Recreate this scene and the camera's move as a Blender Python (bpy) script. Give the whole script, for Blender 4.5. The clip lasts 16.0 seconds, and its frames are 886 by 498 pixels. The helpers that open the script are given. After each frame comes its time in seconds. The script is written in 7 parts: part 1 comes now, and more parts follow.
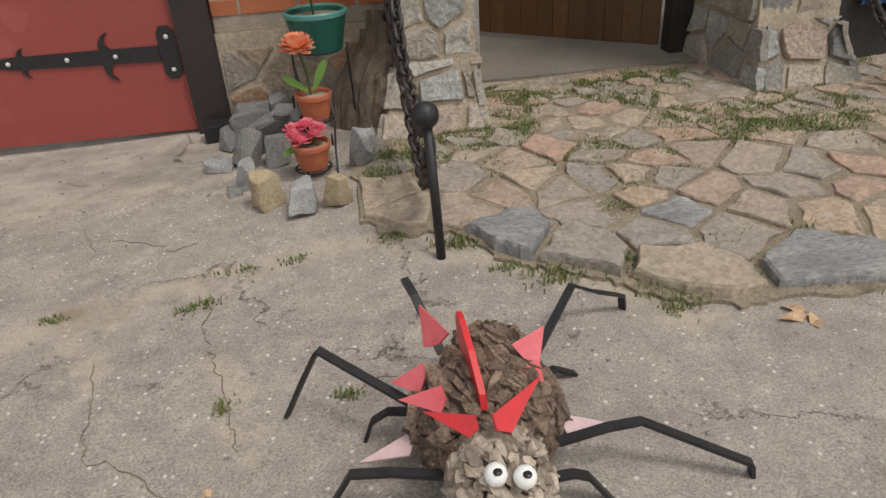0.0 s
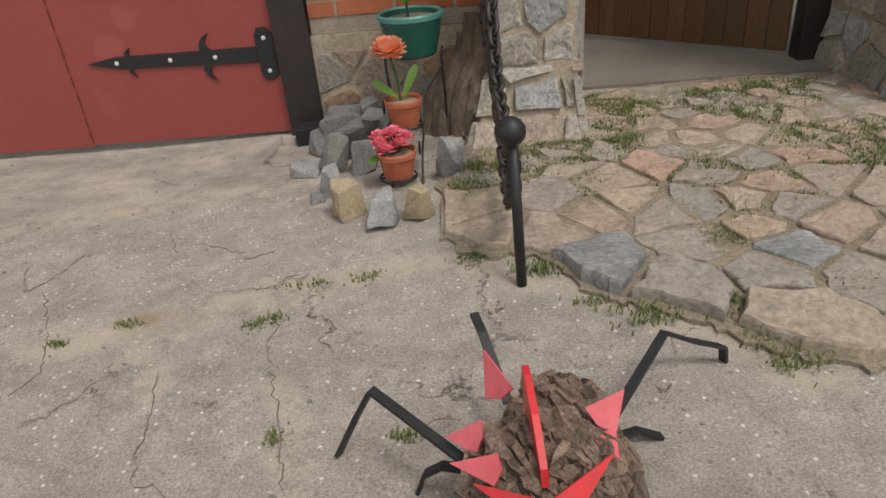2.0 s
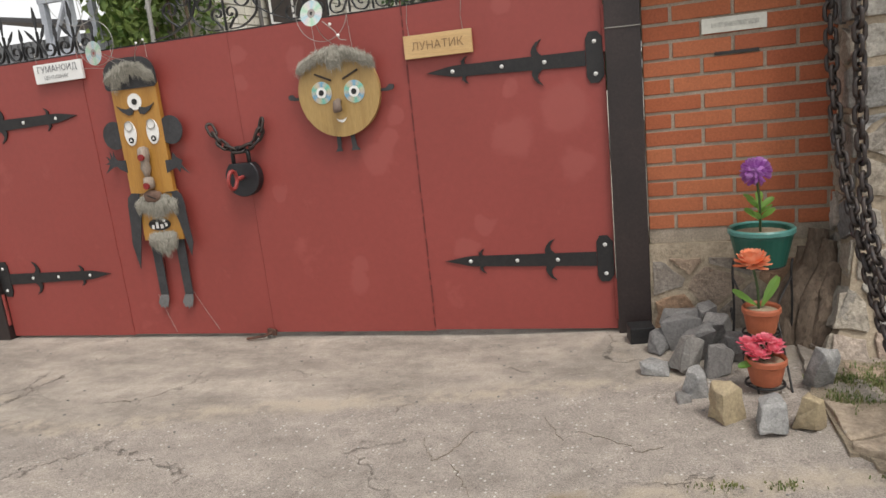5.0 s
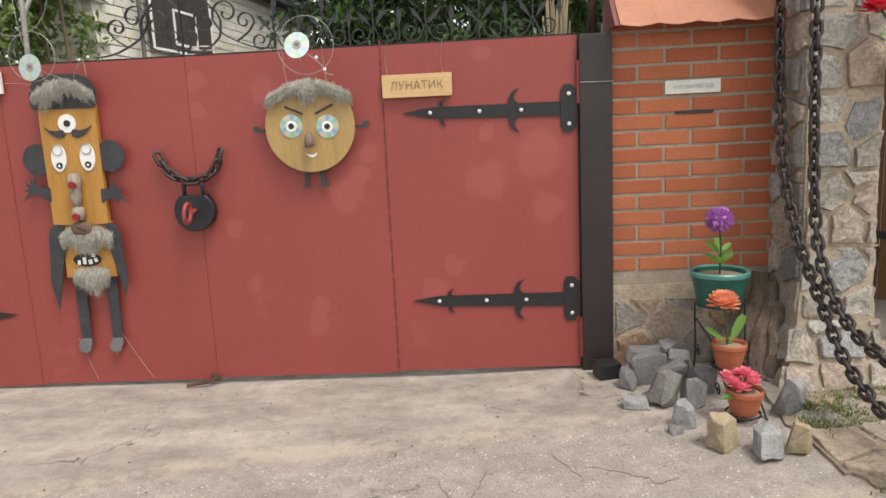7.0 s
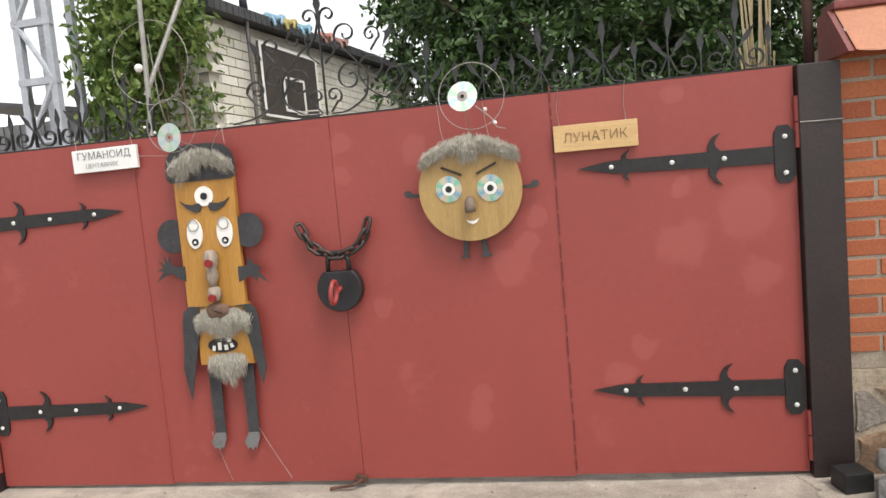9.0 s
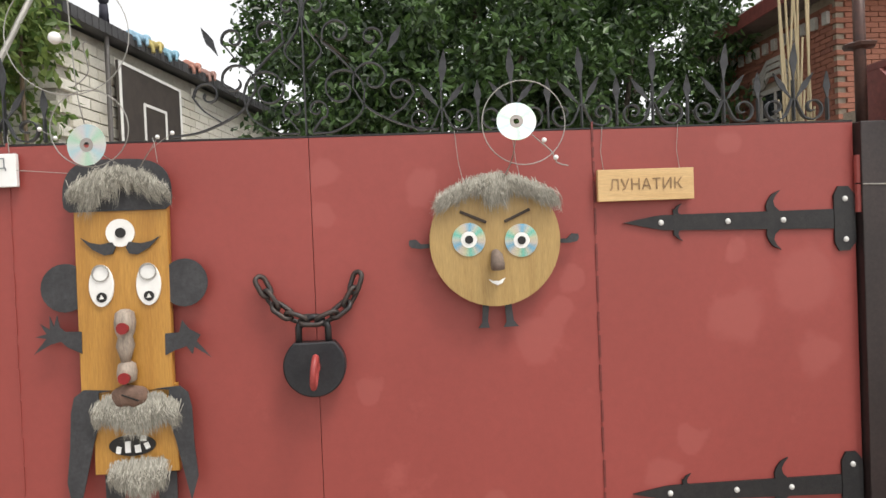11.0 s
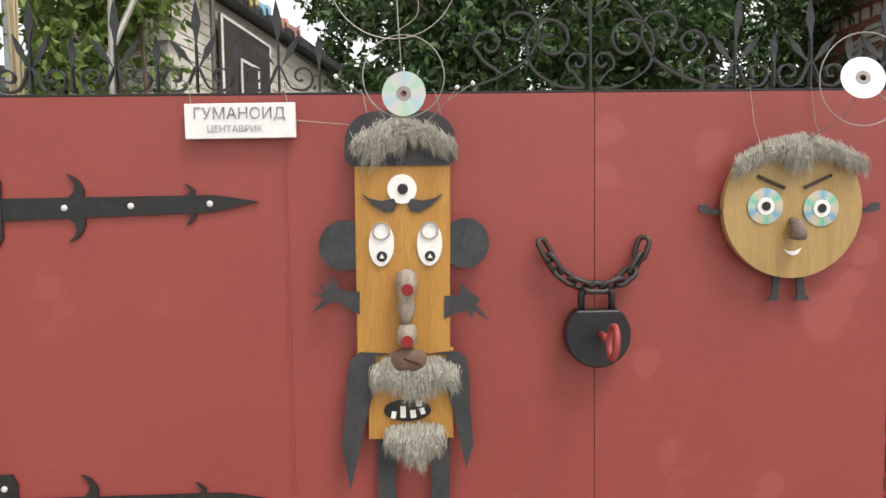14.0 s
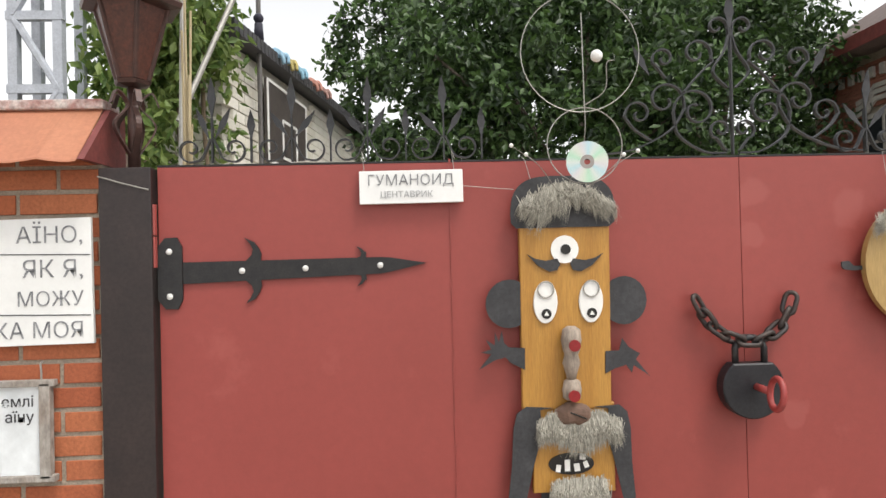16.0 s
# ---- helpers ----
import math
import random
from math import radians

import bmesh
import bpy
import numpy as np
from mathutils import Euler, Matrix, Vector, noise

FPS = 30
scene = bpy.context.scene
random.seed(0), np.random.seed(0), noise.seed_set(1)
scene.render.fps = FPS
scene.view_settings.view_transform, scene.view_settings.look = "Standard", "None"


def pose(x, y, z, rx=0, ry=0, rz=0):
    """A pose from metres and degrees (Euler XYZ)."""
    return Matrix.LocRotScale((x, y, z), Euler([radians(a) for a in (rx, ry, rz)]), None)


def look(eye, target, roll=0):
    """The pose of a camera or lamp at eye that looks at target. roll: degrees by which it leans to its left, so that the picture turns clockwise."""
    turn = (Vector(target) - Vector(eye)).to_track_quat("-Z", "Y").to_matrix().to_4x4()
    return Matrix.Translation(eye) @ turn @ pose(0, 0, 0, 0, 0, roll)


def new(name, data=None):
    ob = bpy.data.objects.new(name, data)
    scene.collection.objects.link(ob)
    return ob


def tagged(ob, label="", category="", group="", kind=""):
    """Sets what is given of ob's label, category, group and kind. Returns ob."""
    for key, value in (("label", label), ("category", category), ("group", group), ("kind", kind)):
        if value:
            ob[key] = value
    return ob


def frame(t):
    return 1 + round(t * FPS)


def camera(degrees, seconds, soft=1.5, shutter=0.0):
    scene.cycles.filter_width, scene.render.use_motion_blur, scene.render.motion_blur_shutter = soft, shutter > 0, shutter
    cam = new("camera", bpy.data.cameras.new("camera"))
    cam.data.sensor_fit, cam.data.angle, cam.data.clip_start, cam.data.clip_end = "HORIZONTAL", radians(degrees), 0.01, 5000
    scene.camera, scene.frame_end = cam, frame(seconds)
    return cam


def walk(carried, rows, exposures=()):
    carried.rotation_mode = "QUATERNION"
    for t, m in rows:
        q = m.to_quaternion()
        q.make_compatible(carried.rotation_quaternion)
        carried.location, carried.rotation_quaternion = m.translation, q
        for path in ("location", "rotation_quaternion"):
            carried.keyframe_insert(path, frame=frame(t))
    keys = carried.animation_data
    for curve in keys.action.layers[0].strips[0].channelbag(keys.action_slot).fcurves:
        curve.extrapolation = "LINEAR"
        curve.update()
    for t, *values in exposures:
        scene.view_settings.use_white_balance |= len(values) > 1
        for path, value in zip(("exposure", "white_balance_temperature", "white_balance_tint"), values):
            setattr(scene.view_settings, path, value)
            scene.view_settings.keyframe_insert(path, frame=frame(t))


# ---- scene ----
cam = camera(66.3, 16.0)
PATH = [
    (0, (0.693, -2.835, 0.928), (0.899, -1.115, -0.071), -3.6),
    (0.5, (0.732, -2.796, 0.923), (0.936, -1.046, -0.024), 0.1),
    (1, (0.762, -2.743, 0.909), (0.783, -0.994, -0.061), -3.2),
    (1.5, (0.763, -2.717, 0.906), (0.733, -0.979, -0.084), -4.6),
    (2, (0.756, -2.697, 0.919), (0.67, -0.96, -0.068), -5.2),
    (2.5, (0.767, -2.71, 0.925), (0.675, -0.969, -0.055), -4.9),
    (3, (0.75, -2.716, 0.946), (0.643, -0.955, 0.004), -4.3),
    (3.5, (0.7, -2.727, 0.969), (0.541, -0.911, 0.146), -5.6),
    (4, (0.555, -2.835, 0.998), (0.418, -0.949, 0.348), -6.7),
    (4.5, (0.322, -2.927, 1.053), (-0.132, -1.055, 0.515), -7.2),
    (4.7, (0.256, -2.927, 1.052), (-0.33, -1.073, 0.583), -6.3),
    (6.8, (-0.388, -3.012, 1.091), (-0.508, -1.048, 0.735), -3.4),
    (7, (-0.398, -3.015, 1.094), (-0.511, -1.048, 0.753), -2.8),
    (7.5, (-0.421, -3.0, 1.093), (-0.629, -1.036, 0.774), -3.4),
    (8, (-0.478, -2.906, 1.061), (-0.83, -0.961, 0.755), -4.6),
    (8.5, (-0.596, -2.709, 1.093), (-1.055, -0.781, 0.821), -5.1),
    (9, (-0.786, -2.596, 1.143), (-1.14, -0.635, 0.974), -5.1),
    (9.5, (-1.002, -2.538, 1.128), (-1.064, -0.541, 1.037), -5.1),
    (9.7, (-1.072, -2.493, 1.105), (-1.129, -0.495, 1.043), -4.3),
    (11.8, (-1.599, -1.876, 1.184), (-1.372, 0.111, 1.17), -1.8),
    (12, (-1.638, -1.862, 1.178), (-1.484, 0.132, 1.175), -2.0),
    (12.5, (-1.731, -1.842, 1.207), (-1.858, 0.154, 1.16), -2.4),
    (13, (-1.929, -1.879, 1.152), (-2.084, 0.115, 1.121), -2.6),
    (13.5, (-2.09, -1.939, 1.162), (-2.089, 0.06, 1.087), -3.5),
    (14, (-2.16, -1.903, 1.169), (-2.095, 0.091, 1.034), -0.8),
    (14.5, (-2.245, -1.782, 1.155), (-2.182, 0.21, 0.996), -3.3),
    (15, (-2.373, -1.822, 1.155), (-2.284, 0.171, 1.019), -2.5),
    (15.5, (-2.522, -1.934, 1.191), (-2.437, 0.064, 1.159), -3.0),
    (16, (-2.646, -1.977, 1.197), (-2.556, 0.021, 1.219), -1.4),
]
UNIT = 1.14  # metres in one unit of the plan
walk(cam, [(t, look(Vector(eye) * UNIT, Vector(target) * UNIT, roll)) for t, eye, target, roll in PATH], [(0.0, 0.44, 6750, 10), (3.5, 0.47, 6750, 10), (4.7, 0.57, 6750, 10), (7.0, 0.92, 6750, 10), (9.0, 1.03, 6750, 10), (16.0, 1.02, 6750, 10)])

# ---- world, sun ----
world = bpy.data.worlds.new("sky")
scene.world = world
world.use_nodes = True
wn, wl = world.node_tree.nodes, world.node_tree.links
sky = wn.new("ShaderNodeTexSky")
sky.sky_type, sky.sun_disc = "NISHITA", False
sky.sun_elevation, sky.sun_rotation = radians(62), radians(138)
sky.air_density, sky.dust_density = 1.0, 2.0
soft_sky = wn.new("ShaderNodeHueSaturation")
soft_sky.inputs["Saturation"].default_value = 0.15
wl.new(sky.outputs[0], soft_sky.inputs["Color"])
wl.new(soft_sky.outputs[0], wn["Background"].inputs["Color"])
wn["Background"].inputs["Strength"].default_value = 0.138
sun = new("sun", bpy.data.lights.new("sun", "SUN"))
sun.data.energy, sun.data.angle, sun.data.color = 1.1, radians(14), (1.0, 0.97, 0.92)
sun.matrix_world = look((5, -5.5, 14), (0, 0, 0))


# ---- materials ----
def mat(name, base, rough=0.7, metal=0.0, other=None, scale=8.0, fine=60.0, amount=0.5, bump=0.15, rand=(), stretch=(1, 1, 1), dirt=None, dirt_scale=2.0, dirt_at=0.6, distance=0.004):
    """A surface with variation at two scales: base to other by broad noise, fine grain in tone and relief, and stains."""
    m = bpy.data.materials.new(name)
    m.use_nodes = True
    n, l = m.node_tree.nodes, m.node_tree.links
    b = n["Principled BSDF"]
    b.inputs["Roughness"].default_value, b.inputs["Metallic"].default_value = rough, metal
    geo = n.new("ShaderNodeNewGeometry")
    mp = n.new("ShaderNodeMapping")
    mp.inputs["Scale"].default_value = stretch
    l.new(geo.outputs["Position"], mp.inputs["Vector"])

    def noise_of(s, detail=4.0, rough_=0.6):
        t = n.new("ShaderNodeTexNoise")
        t.inputs["Scale"].default_value, t.inputs["Detail"].default_value, t.inputs["Roughness"].default_value = s, detail, rough_
        l.new(mp.outputs[0], t.inputs["Vector"])
        return t

    def mix(kind, fac, a, c):
        x = n.new("ShaderNodeMix")
        x.data_type, x.blend_type = "RGBA", kind
        for sock, v in ((x.inputs[0], fac), (x.inputs[6], a), (x.inputs[7], c)):
            if isinstance(v, (int, float)):
                sock.default_value = v
            elif isinstance(v, tuple):
                sock.default_value = (*v, 1)
            else:
                l.new(v, sock)
        return x.outputs[2]

    def ramp(src, lo, hi):
        r = n.new("ShaderNodeMapRange")
        r.inputs[1].default_value, r.inputs[2].default_value = lo, hi
        l.new(src, r.inputs[0])
        return r.outputs[0]

    col = base
    if rand:
        info = n.new("ShaderNodeObjectInfo")
        cr = n.new("ShaderNodeValToRGB")
        cr.color_ramp.interpolation = "LINEAR"
        while len(cr.color_ramp.elements) < len(rand):
            cr.color_ramp.elements.new(0.5)
        for i, c in enumerate(rand):
            cr.color_ramp.elements[i].position = i / (len(rand) - 1)
            cr.color_ramp.elements[i].color = (*c, 1)
        l.new(info.outputs["Random"], cr.inputs[0])
        col = cr.outputs[0]
    other = other or tuple(c * 0.7 for c in base)
    broad = noise_of(scale)
    col = mix("MIX", ramp(broad.outputs["Fac"], 0.35, 0.72), col, mix("MIX", 0.35, col, other) if rand else other)
    grain = noise_of(fine, 6.0, 0.7)
    gm = n.new("ShaderNodeMapRange")
    gm.inputs[1].default_value, gm.inputs[2].default_value = 0.3, 0.7
    gm.inputs[3].default_value, gm.inputs[4].default_value = 1 - amount, 1 + amount * 0.6
    l.new(grain.outputs["Fac"], gm.inputs[0])
    col = mix("MULTIPLY", 1.0, col, gm.outputs[0])
    if dirt:
        d = noise_of(dirt_scale, 5.0, 0.62)
        col = mix("MIX", ramp(d.outputs["Fac"], dirt_at, dirt_at + 0.1), col, dirt)
    l.new(col, b.inputs["Base Color"])
    if bump:
        bp = n.new("ShaderNodeBump")
        bp.inputs["Strength"].default_value, bp.inputs["Distance"].default_value = bump, distance
        l.new(grain.outputs["Fac"], bp.inputs["Height"])
        l.new(bp.outputs[0], b.inputs["Normal"])
    return m


STONES = ((0.34, 0.33, 0.31), (0.46, 0.40, 0.32), (0.19, 0.195, 0.20), (0.44, 0.43, 0.41), (0.44, 0.33, 0.26), (0.52, 0.49, 0.43), (0.24, 0.235, 0.225), (0.48, 0.41, 0.31))
PAVES = ((0.43, 0.355, 0.27), (0.47, 0.35, 0.26), (0.35, 0.32, 0.285), (0.45, 0.365, 0.29), (0.50, 0.325, 0.245), (0.51, 0.40, 0.29), (0.38, 0.34, 0.295), (0.49, 0.345, 0.25))
M_GATE = mat("red_gate_paint", (0.275, 0.052, 0.044), 0.5, other=(0.245, 0.046, 0.038), scale=1.2, fine=25, amount=0.08, bump=0.05, dirt=(0.31, 0.068, 0.057), dirt_scale=3.4, dirt_at=0.62)


def add_blotches(m, spots, colour):
    """Touched-up patches of paint at plan places (x, z, radius), with wandering edges."""
    n, l = m.node_tree.nodes, m.node_tree.links
    b = n["Principled BSDF"]
    src = b.inputs["Base Color"].links[0].from_socket
    geo, bend = n.new("ShaderNodeNewGeometry"), n.new("ShaderNodeVectorMath")
    tex = n.new("ShaderNodeTexNoise")
    tex.inputs["Scale"].default_value, tex.inputs["Detail"].default_value = 7.0, 4.0
    l.new(geo.outputs["Position"], tex.inputs["Vector"])
    bend.operation = "MULTIPLY_ADD"
    l.new(tex.outputs["Color"], bend.inputs[0])
    bend.inputs[1].default_value = (0.14, 0.0, 0.14)
    l.new(geo.outputs["Position"], bend.inputs[2])
    best = None
    for x, z, r in spots:
        d = n.new("ShaderNodeVectorMath")
        d.operation = "DISTANCE"
        l.new(bend.outputs[0], d.inputs[0])
        d.inputs[1].default_value = (x * UNIT + 0.07, 0.0, z * UNIT + 0.07)
        f = n.new("ShaderNodeMapRange")
        f.interpolation_type = "SMOOTHSTEP"
        f.inputs[1].default_value, f.inputs[2].default_value = r * 1.25 * UNIT, r * 0.8 * UNIT
        l.new(d.outputs["Value"], f.inputs[0])
        if best is None:
            best = f.outputs[0]
        else:
            mx = n.new("ShaderNodeMath")
            mx.operation = "MAXIMUM"
            l.new(best, mx.inputs[0]), l.new(f.outputs[0], mx.inputs[1])
            best = mx.outputs[0]
    k = n.new("ShaderNodeMath")
    k.operation = "MULTIPLY"
    k.inputs[1].default_value = 0.5
    l.new(best, k.inputs[0])
    mix_ = n.new("ShaderNodeMix")
    mix_.data_type = "RGBA"
    l.new(k.outputs[0], mix_.inputs[0]), l.new(src, mix_.inputs[6])
    mix_.inputs[7].default_value = (*colour, 1)
    l.new(mix_.outputs[2], b.inputs["Base Color"])


add_blotches(M_GATE, [(-0.13, 0.97, 0.10), (-0.36, 0.87, 0.085), (-0.09, 0.74, 0.07), (-1.0, 0.84, 0.07), (-0.88, 1.01, 0.045), (-1.17, 0.24, 0.06), (-1.15, 0.32, 0.05), (-0.52, 0.51, 0.04), (-0.38, 1.42, 0.045), (-1.51, 0.71, 0.035), (-1.63, 1.36, 0.05), (-1.64, 1.24, 0.035), (-1.33, 1.31, 0.06), (-0.93, 0.91, 0.05), (-0.62, 0.40, 0.05), (-0.35, 1.09, 0.04), (-1.30, 1.08, 0.03)], (0.335, 0.085, 0.073))
M_GATE_DARK = mat("red_paint_edge", (0.17, 0.030, 0.027), 0.55, scale=20, amount=0.3)
M_POST = mat("black_brown_paint", (0.019, 0.013, 0.013), 0.45, other=(0.032, 0.021, 0.020), scale=6, fine=80, amount=0.4, bump=0.1)
M_IRON = mat("black_iron_paint", (0.015, 0.015, 0.017), 0.5, 0.2, other=(0.028, 0.027, 0.027), scale=30, fine=150, amount=0.4, bump=0.2)
M_CHAIN = mat("worn_chain_iron", (0.045, 0.043, 0.045), 0.5, 0.5, other=(0.07, 0.05, 0.04), scale=40, fine=200, amount=0.4, bump=0.2)
M_BOLT = mat("white_bolt_head", (0.7, 0.7, 0.68), 0.4, amount=0.1, bump=0)
M_BRICK = mat("orange_brick", (0.38, 0.11, 0.045), 0.85, other=(0.29, 0.08, 0.036), scale=9, fine=90, amount=0.3, bump=0.35, rand=((0.34, 0.094, 0.040), (0.39, 0.12, 0.052), (0.42, 0.138, 0.06), (0.32, 0.085, 0.038), (0.40, 0.115, 0.045)), dirt=(0.26, 0.09, 0.05), dirt_scale=11, dirt_at=0.68)
M_MORTAR = mat("grey_mortar", (0.37, 0.31, 0.245), 0.95, scale=12, fine=120, amount=0.35, bump=0.6)
M_PMORTAR = mat("pillar_mortar", (0.45, 0.375, 0.28), 0.95, other=(0.33, 0.27, 0.20), scale=7, fine=60, amount=0.35, bump=0.8, distance=0.01)
M_STONE = mat("rough_stone", (0.3, 0.29, 0.27), 0.9, other=(0.15, 0.14, 0.13), scale=16, fine=55, amount=0.5, bump=1.0, rand=STONES, distance=0.012, dirt=(0.5, 0.47, 0.42), dirt_scale=26, dirt_at=0.66)
M_PAVE = mat("paving_stone", (0.3, 0.29, 0.27), 0.9, other=(0.20, 0.175, 0.15), scale=12, fine=48, amount=0.42, bump=1.0, rand=PAVES, distance=0.014, dirt=(0.50, 0.46, 0.39), dirt_scale=14, dirt_at=0.62)
M_ROCK = mat("loose_rock", (0.3, 0.29, 0.28), 0.9, other=(0.12, 0.115, 0.11), scale=12, fine=90, amount=0.4, bump=0.8, rand=((0.18, 0.18, 0.18), (0.25, 0.24, 0.23), (0.14, 0.14, 0.145), (0.27, 0.255, 0.235), (0.20, 0.195, 0.19)), distance=0.010)
M_SOIL = mat("sandy_soil", (0.29, 0.235, 0.17), 1.0, other=(0.37, 0.305, 0.225), scale=7, fine=120, amount=0.5, bump=1.0, distance=0.010, dirt=(0.16, 0.125, 0.085), dirt_scale=6, dirt_at=0.60)
M_CONC = mat("pale_concrete", (0.21, 0.185, 0.155), 0.9, other=(0.16, 0.14, 0.115), scale=3, fine=90, amount=0.3, bump=0.4)
M_WOOD = mat("brown_gate_boards", (0.13, 0.062, 0.022), 0.5, other=(0.055, 0.026, 0.010), scale=5, fine=45, amount=0.6, bump=0.4, stretch=(6, 6, 0.5), rand=((0.125, 0.058, 0.020), (0.185, 0.092, 0.034), (0.095, 0.043, 0.016), (0.15, 0.072, 0.026)))
M_TERRA = mat("terracotta_sheet", (0.43, 0.18, 0.10), 0.6, other=(0.37, 0.145, 0.085), scale=4, fine=60, amount=0.15, bump=0.08)
M_RUST = mat("dark_red_metal", (0.20, 0.05, 0.045), 0.55, scale=12, amount=0.3)


# ---- mesh helpers ----
HOME = {}


def thing(name, at, label, category, group="", kind=""):
    ob = new(name)
    ob.location = at
    ob.empty_display_size = 0.05
    HOME[ob] = Vector(at)
    return tagged(ob, label, category, group, kind)


def mesh_of(name, bm, material, shift=Vector((0, 0, 0)), smooth=False, fix=True):
    if fix:
        bmesh.ops.recalc_face_normals(bm, faces=bm.faces[:])
    for v in bm.verts:
        v.co -= shift
    if smooth:
        for f in bm.faces:
            f.smooth = True
    me = bpy.data.meshes.new(name)
    bm.to_mesh(me)
    bm.free()
    me.materials.append(material)
    return me


def part(name, bm, material, parent, label="", smooth=False, fix=True):
    """Links a bmesh, in world coordinates, as one mesh object under a thing or a part."""
    home = HOME[parent]
    ob = new(name, mesh_of(name, bm, material, home, smooth, fix))
    ob.parent = parent
    HOME[ob] = home
    return tagged(ob, label)


def solid(name, bm, material, label="", category="", group="", kind="", smooth=False):
    """A top-level thing of a single mesh, with its origin at the middle of its base."""
    lo = Vector([min(v.co[i] for v in bm.verts) for i in range(3)])
    hi = Vector([max(v.co[i] for v in bm.verts) for i in range(3)])
    at = Vector(((lo.x + hi.x) / 2, (lo.y + hi.y) / 2, lo.z))
    ob = new(name, mesh_of(name, bm, material, at, smooth))
    ob.location = at
    HOME[ob] = at
    return tagged(ob, label, category, group, kind)


def box(bm, c, s, rot=None, bevel=0.0):
    r = bmesh.ops.create_cube(bm, size=1.0)
    m = Matrix.Translation(c) @ (rot.to_4x4() if rot else Matrix()) @ Matrix.Diagonal((*s, 1))
    bmesh.ops.transform(bm, matrix=m, verts=r["verts"])
    if bevel:
        es = list({e for v in r["verts"] for e in v.link_edges})
        bmesh.ops.bevel(bm, geom=es, offset=bevel, segments=2, affect="EDGES", profile=0.6)
    return bm


def boxm(c, s, rot=None, bevel=0.0):
    return box(bmesh.new(), c, s, rot, bevel)


def ball(bm, c, r, u=16, v=10, scale=(1, 1, 1), rot=None):
    g = bmesh.ops.create_uvsphere(bm, u_segments=u, v_segments=v, radius=r)
    bmesh.ops.transform(bm, matrix=Matrix.Translation(c) @ (rot.to_4x4() if rot else Matrix()) @ Matrix.Diagonal((*scale, 1)), verts=g["verts"])
    return bm


def tube(bm, pts, r, sides=6, flat=None, closed=False, ends=True):
    """Sweeps a ring along points; r may vary; flat=(half width, half thickness, side axis) gives a strip."""
    pts = [Vector(p) for p in pts]
    rs = r if isinstance(r, (list, tuple)) else [r] * len(pts)
    n, rings, up = len(pts), [], None
    for i, p in enumerate(pts):
        a = pts[(i - 1) % n] if closed or i else pts[0]
        b = pts[(i + 1) % n] if closed or i < n - 1 else pts[-1]
        d = (b - a).normalized()
        if flat:
            side = Vector(flat[2])
            side = (side - d * side.dot(d)).normalized()
            oth = d.cross(side)
            k = rs[i] if r else 1
            ring = [p + side * sx * flat[0] * k + oth * sy * flat[1] for sx, sy in ((-1, -1), (1, -1), (1, 1), (-1, 1))]
        else:
            if up is None:
                up = Vector((0, 0, 1)) if abs(d.z) < 0.9 else Vector((1, 0, 0))
            up = (up - d * up.dot(d)).normalized()
            oth = d.cross(up)
            ring = [p + (up * math.cos(q) + oth * math.sin(q)) * rs[i] for q in (2 * math.pi * k / sides for k in range(sides))]
        rings.append([bm.verts.new(c) for c in ring])
    m = len(rings[0])
    for i in range(n if closed else n - 1):
        A, B = rings[i], rings[(i + 1) % n]
        for k in range(m):
            bm.faces.new((A[k], A[(k + 1) % m], B[(k + 1) % m], B[k]))
    if ends and not closed:
        bm.faces.new(rings[0])
        bm.faces.new(rings[-1][::-1])
    return bm


def slab(bm, outline, y, thick, bevel=0.0):
    """A plate cut to an outline in x and z, its front face at y, standing parallel to the gate."""
    a = [bm.verts.new((x, y, z)) for x, z in outline]
    f = bm.faces.new(a)
    g = bmesh.ops.extrude_face_region(bm, geom=[f])
    vs = [e for e in g["geom"] if isinstance(e, bmesh.types.BMVert)]
    bmesh.ops.translate(bm, verts=vs, vec=(0, thick, 0))
    if bevel:
        es = [e for e in bm.edges if len({round(v.co.y, 5) for v in e.verts}) == 1 and abs(e.verts[0].co.y - y) < 1e-5]
        bmesh.ops.bevel(bm, geom=es, offset=bevel, segments=1, affect="EDGES")
    return bm


def disc(bm, c, r, y, thick, n=32, sx=1.0, hole=0.0):
    """A round plate parallel to the gate at (x, z) = c, its front at y."""
    ring = lambda rr, yy: [bm.verts.new((c[0] + rr * sx * math.cos(2 * math.pi * k / n), yy, c[1] + rr * math.sin(2 * math.pi * k / n))) for k in range(n)]
    f0, b0 = ring(r, y), ring(r, y + thick)
    if hole:
        f1, b1 = ring(hole, y), ring(hole, y + thick)
    for k in range(n):
        j = (k + 1) % n
        bm.faces.new((f0[k], f0[j], b0[j], b0[k]))
        if hole:
            bm.faces.new((f0[k], f0[j], f1[j], f1[k]))
            bm.faces.new((b0[k], b0[j], b1[j], b1[k]))
            bm.faces.new((f1[k], f1[j], b1[j], b1[k]))
    if not hole:
        bm.faces.new(f0)
        bm.faces.new(b0[::-1])
    return bm


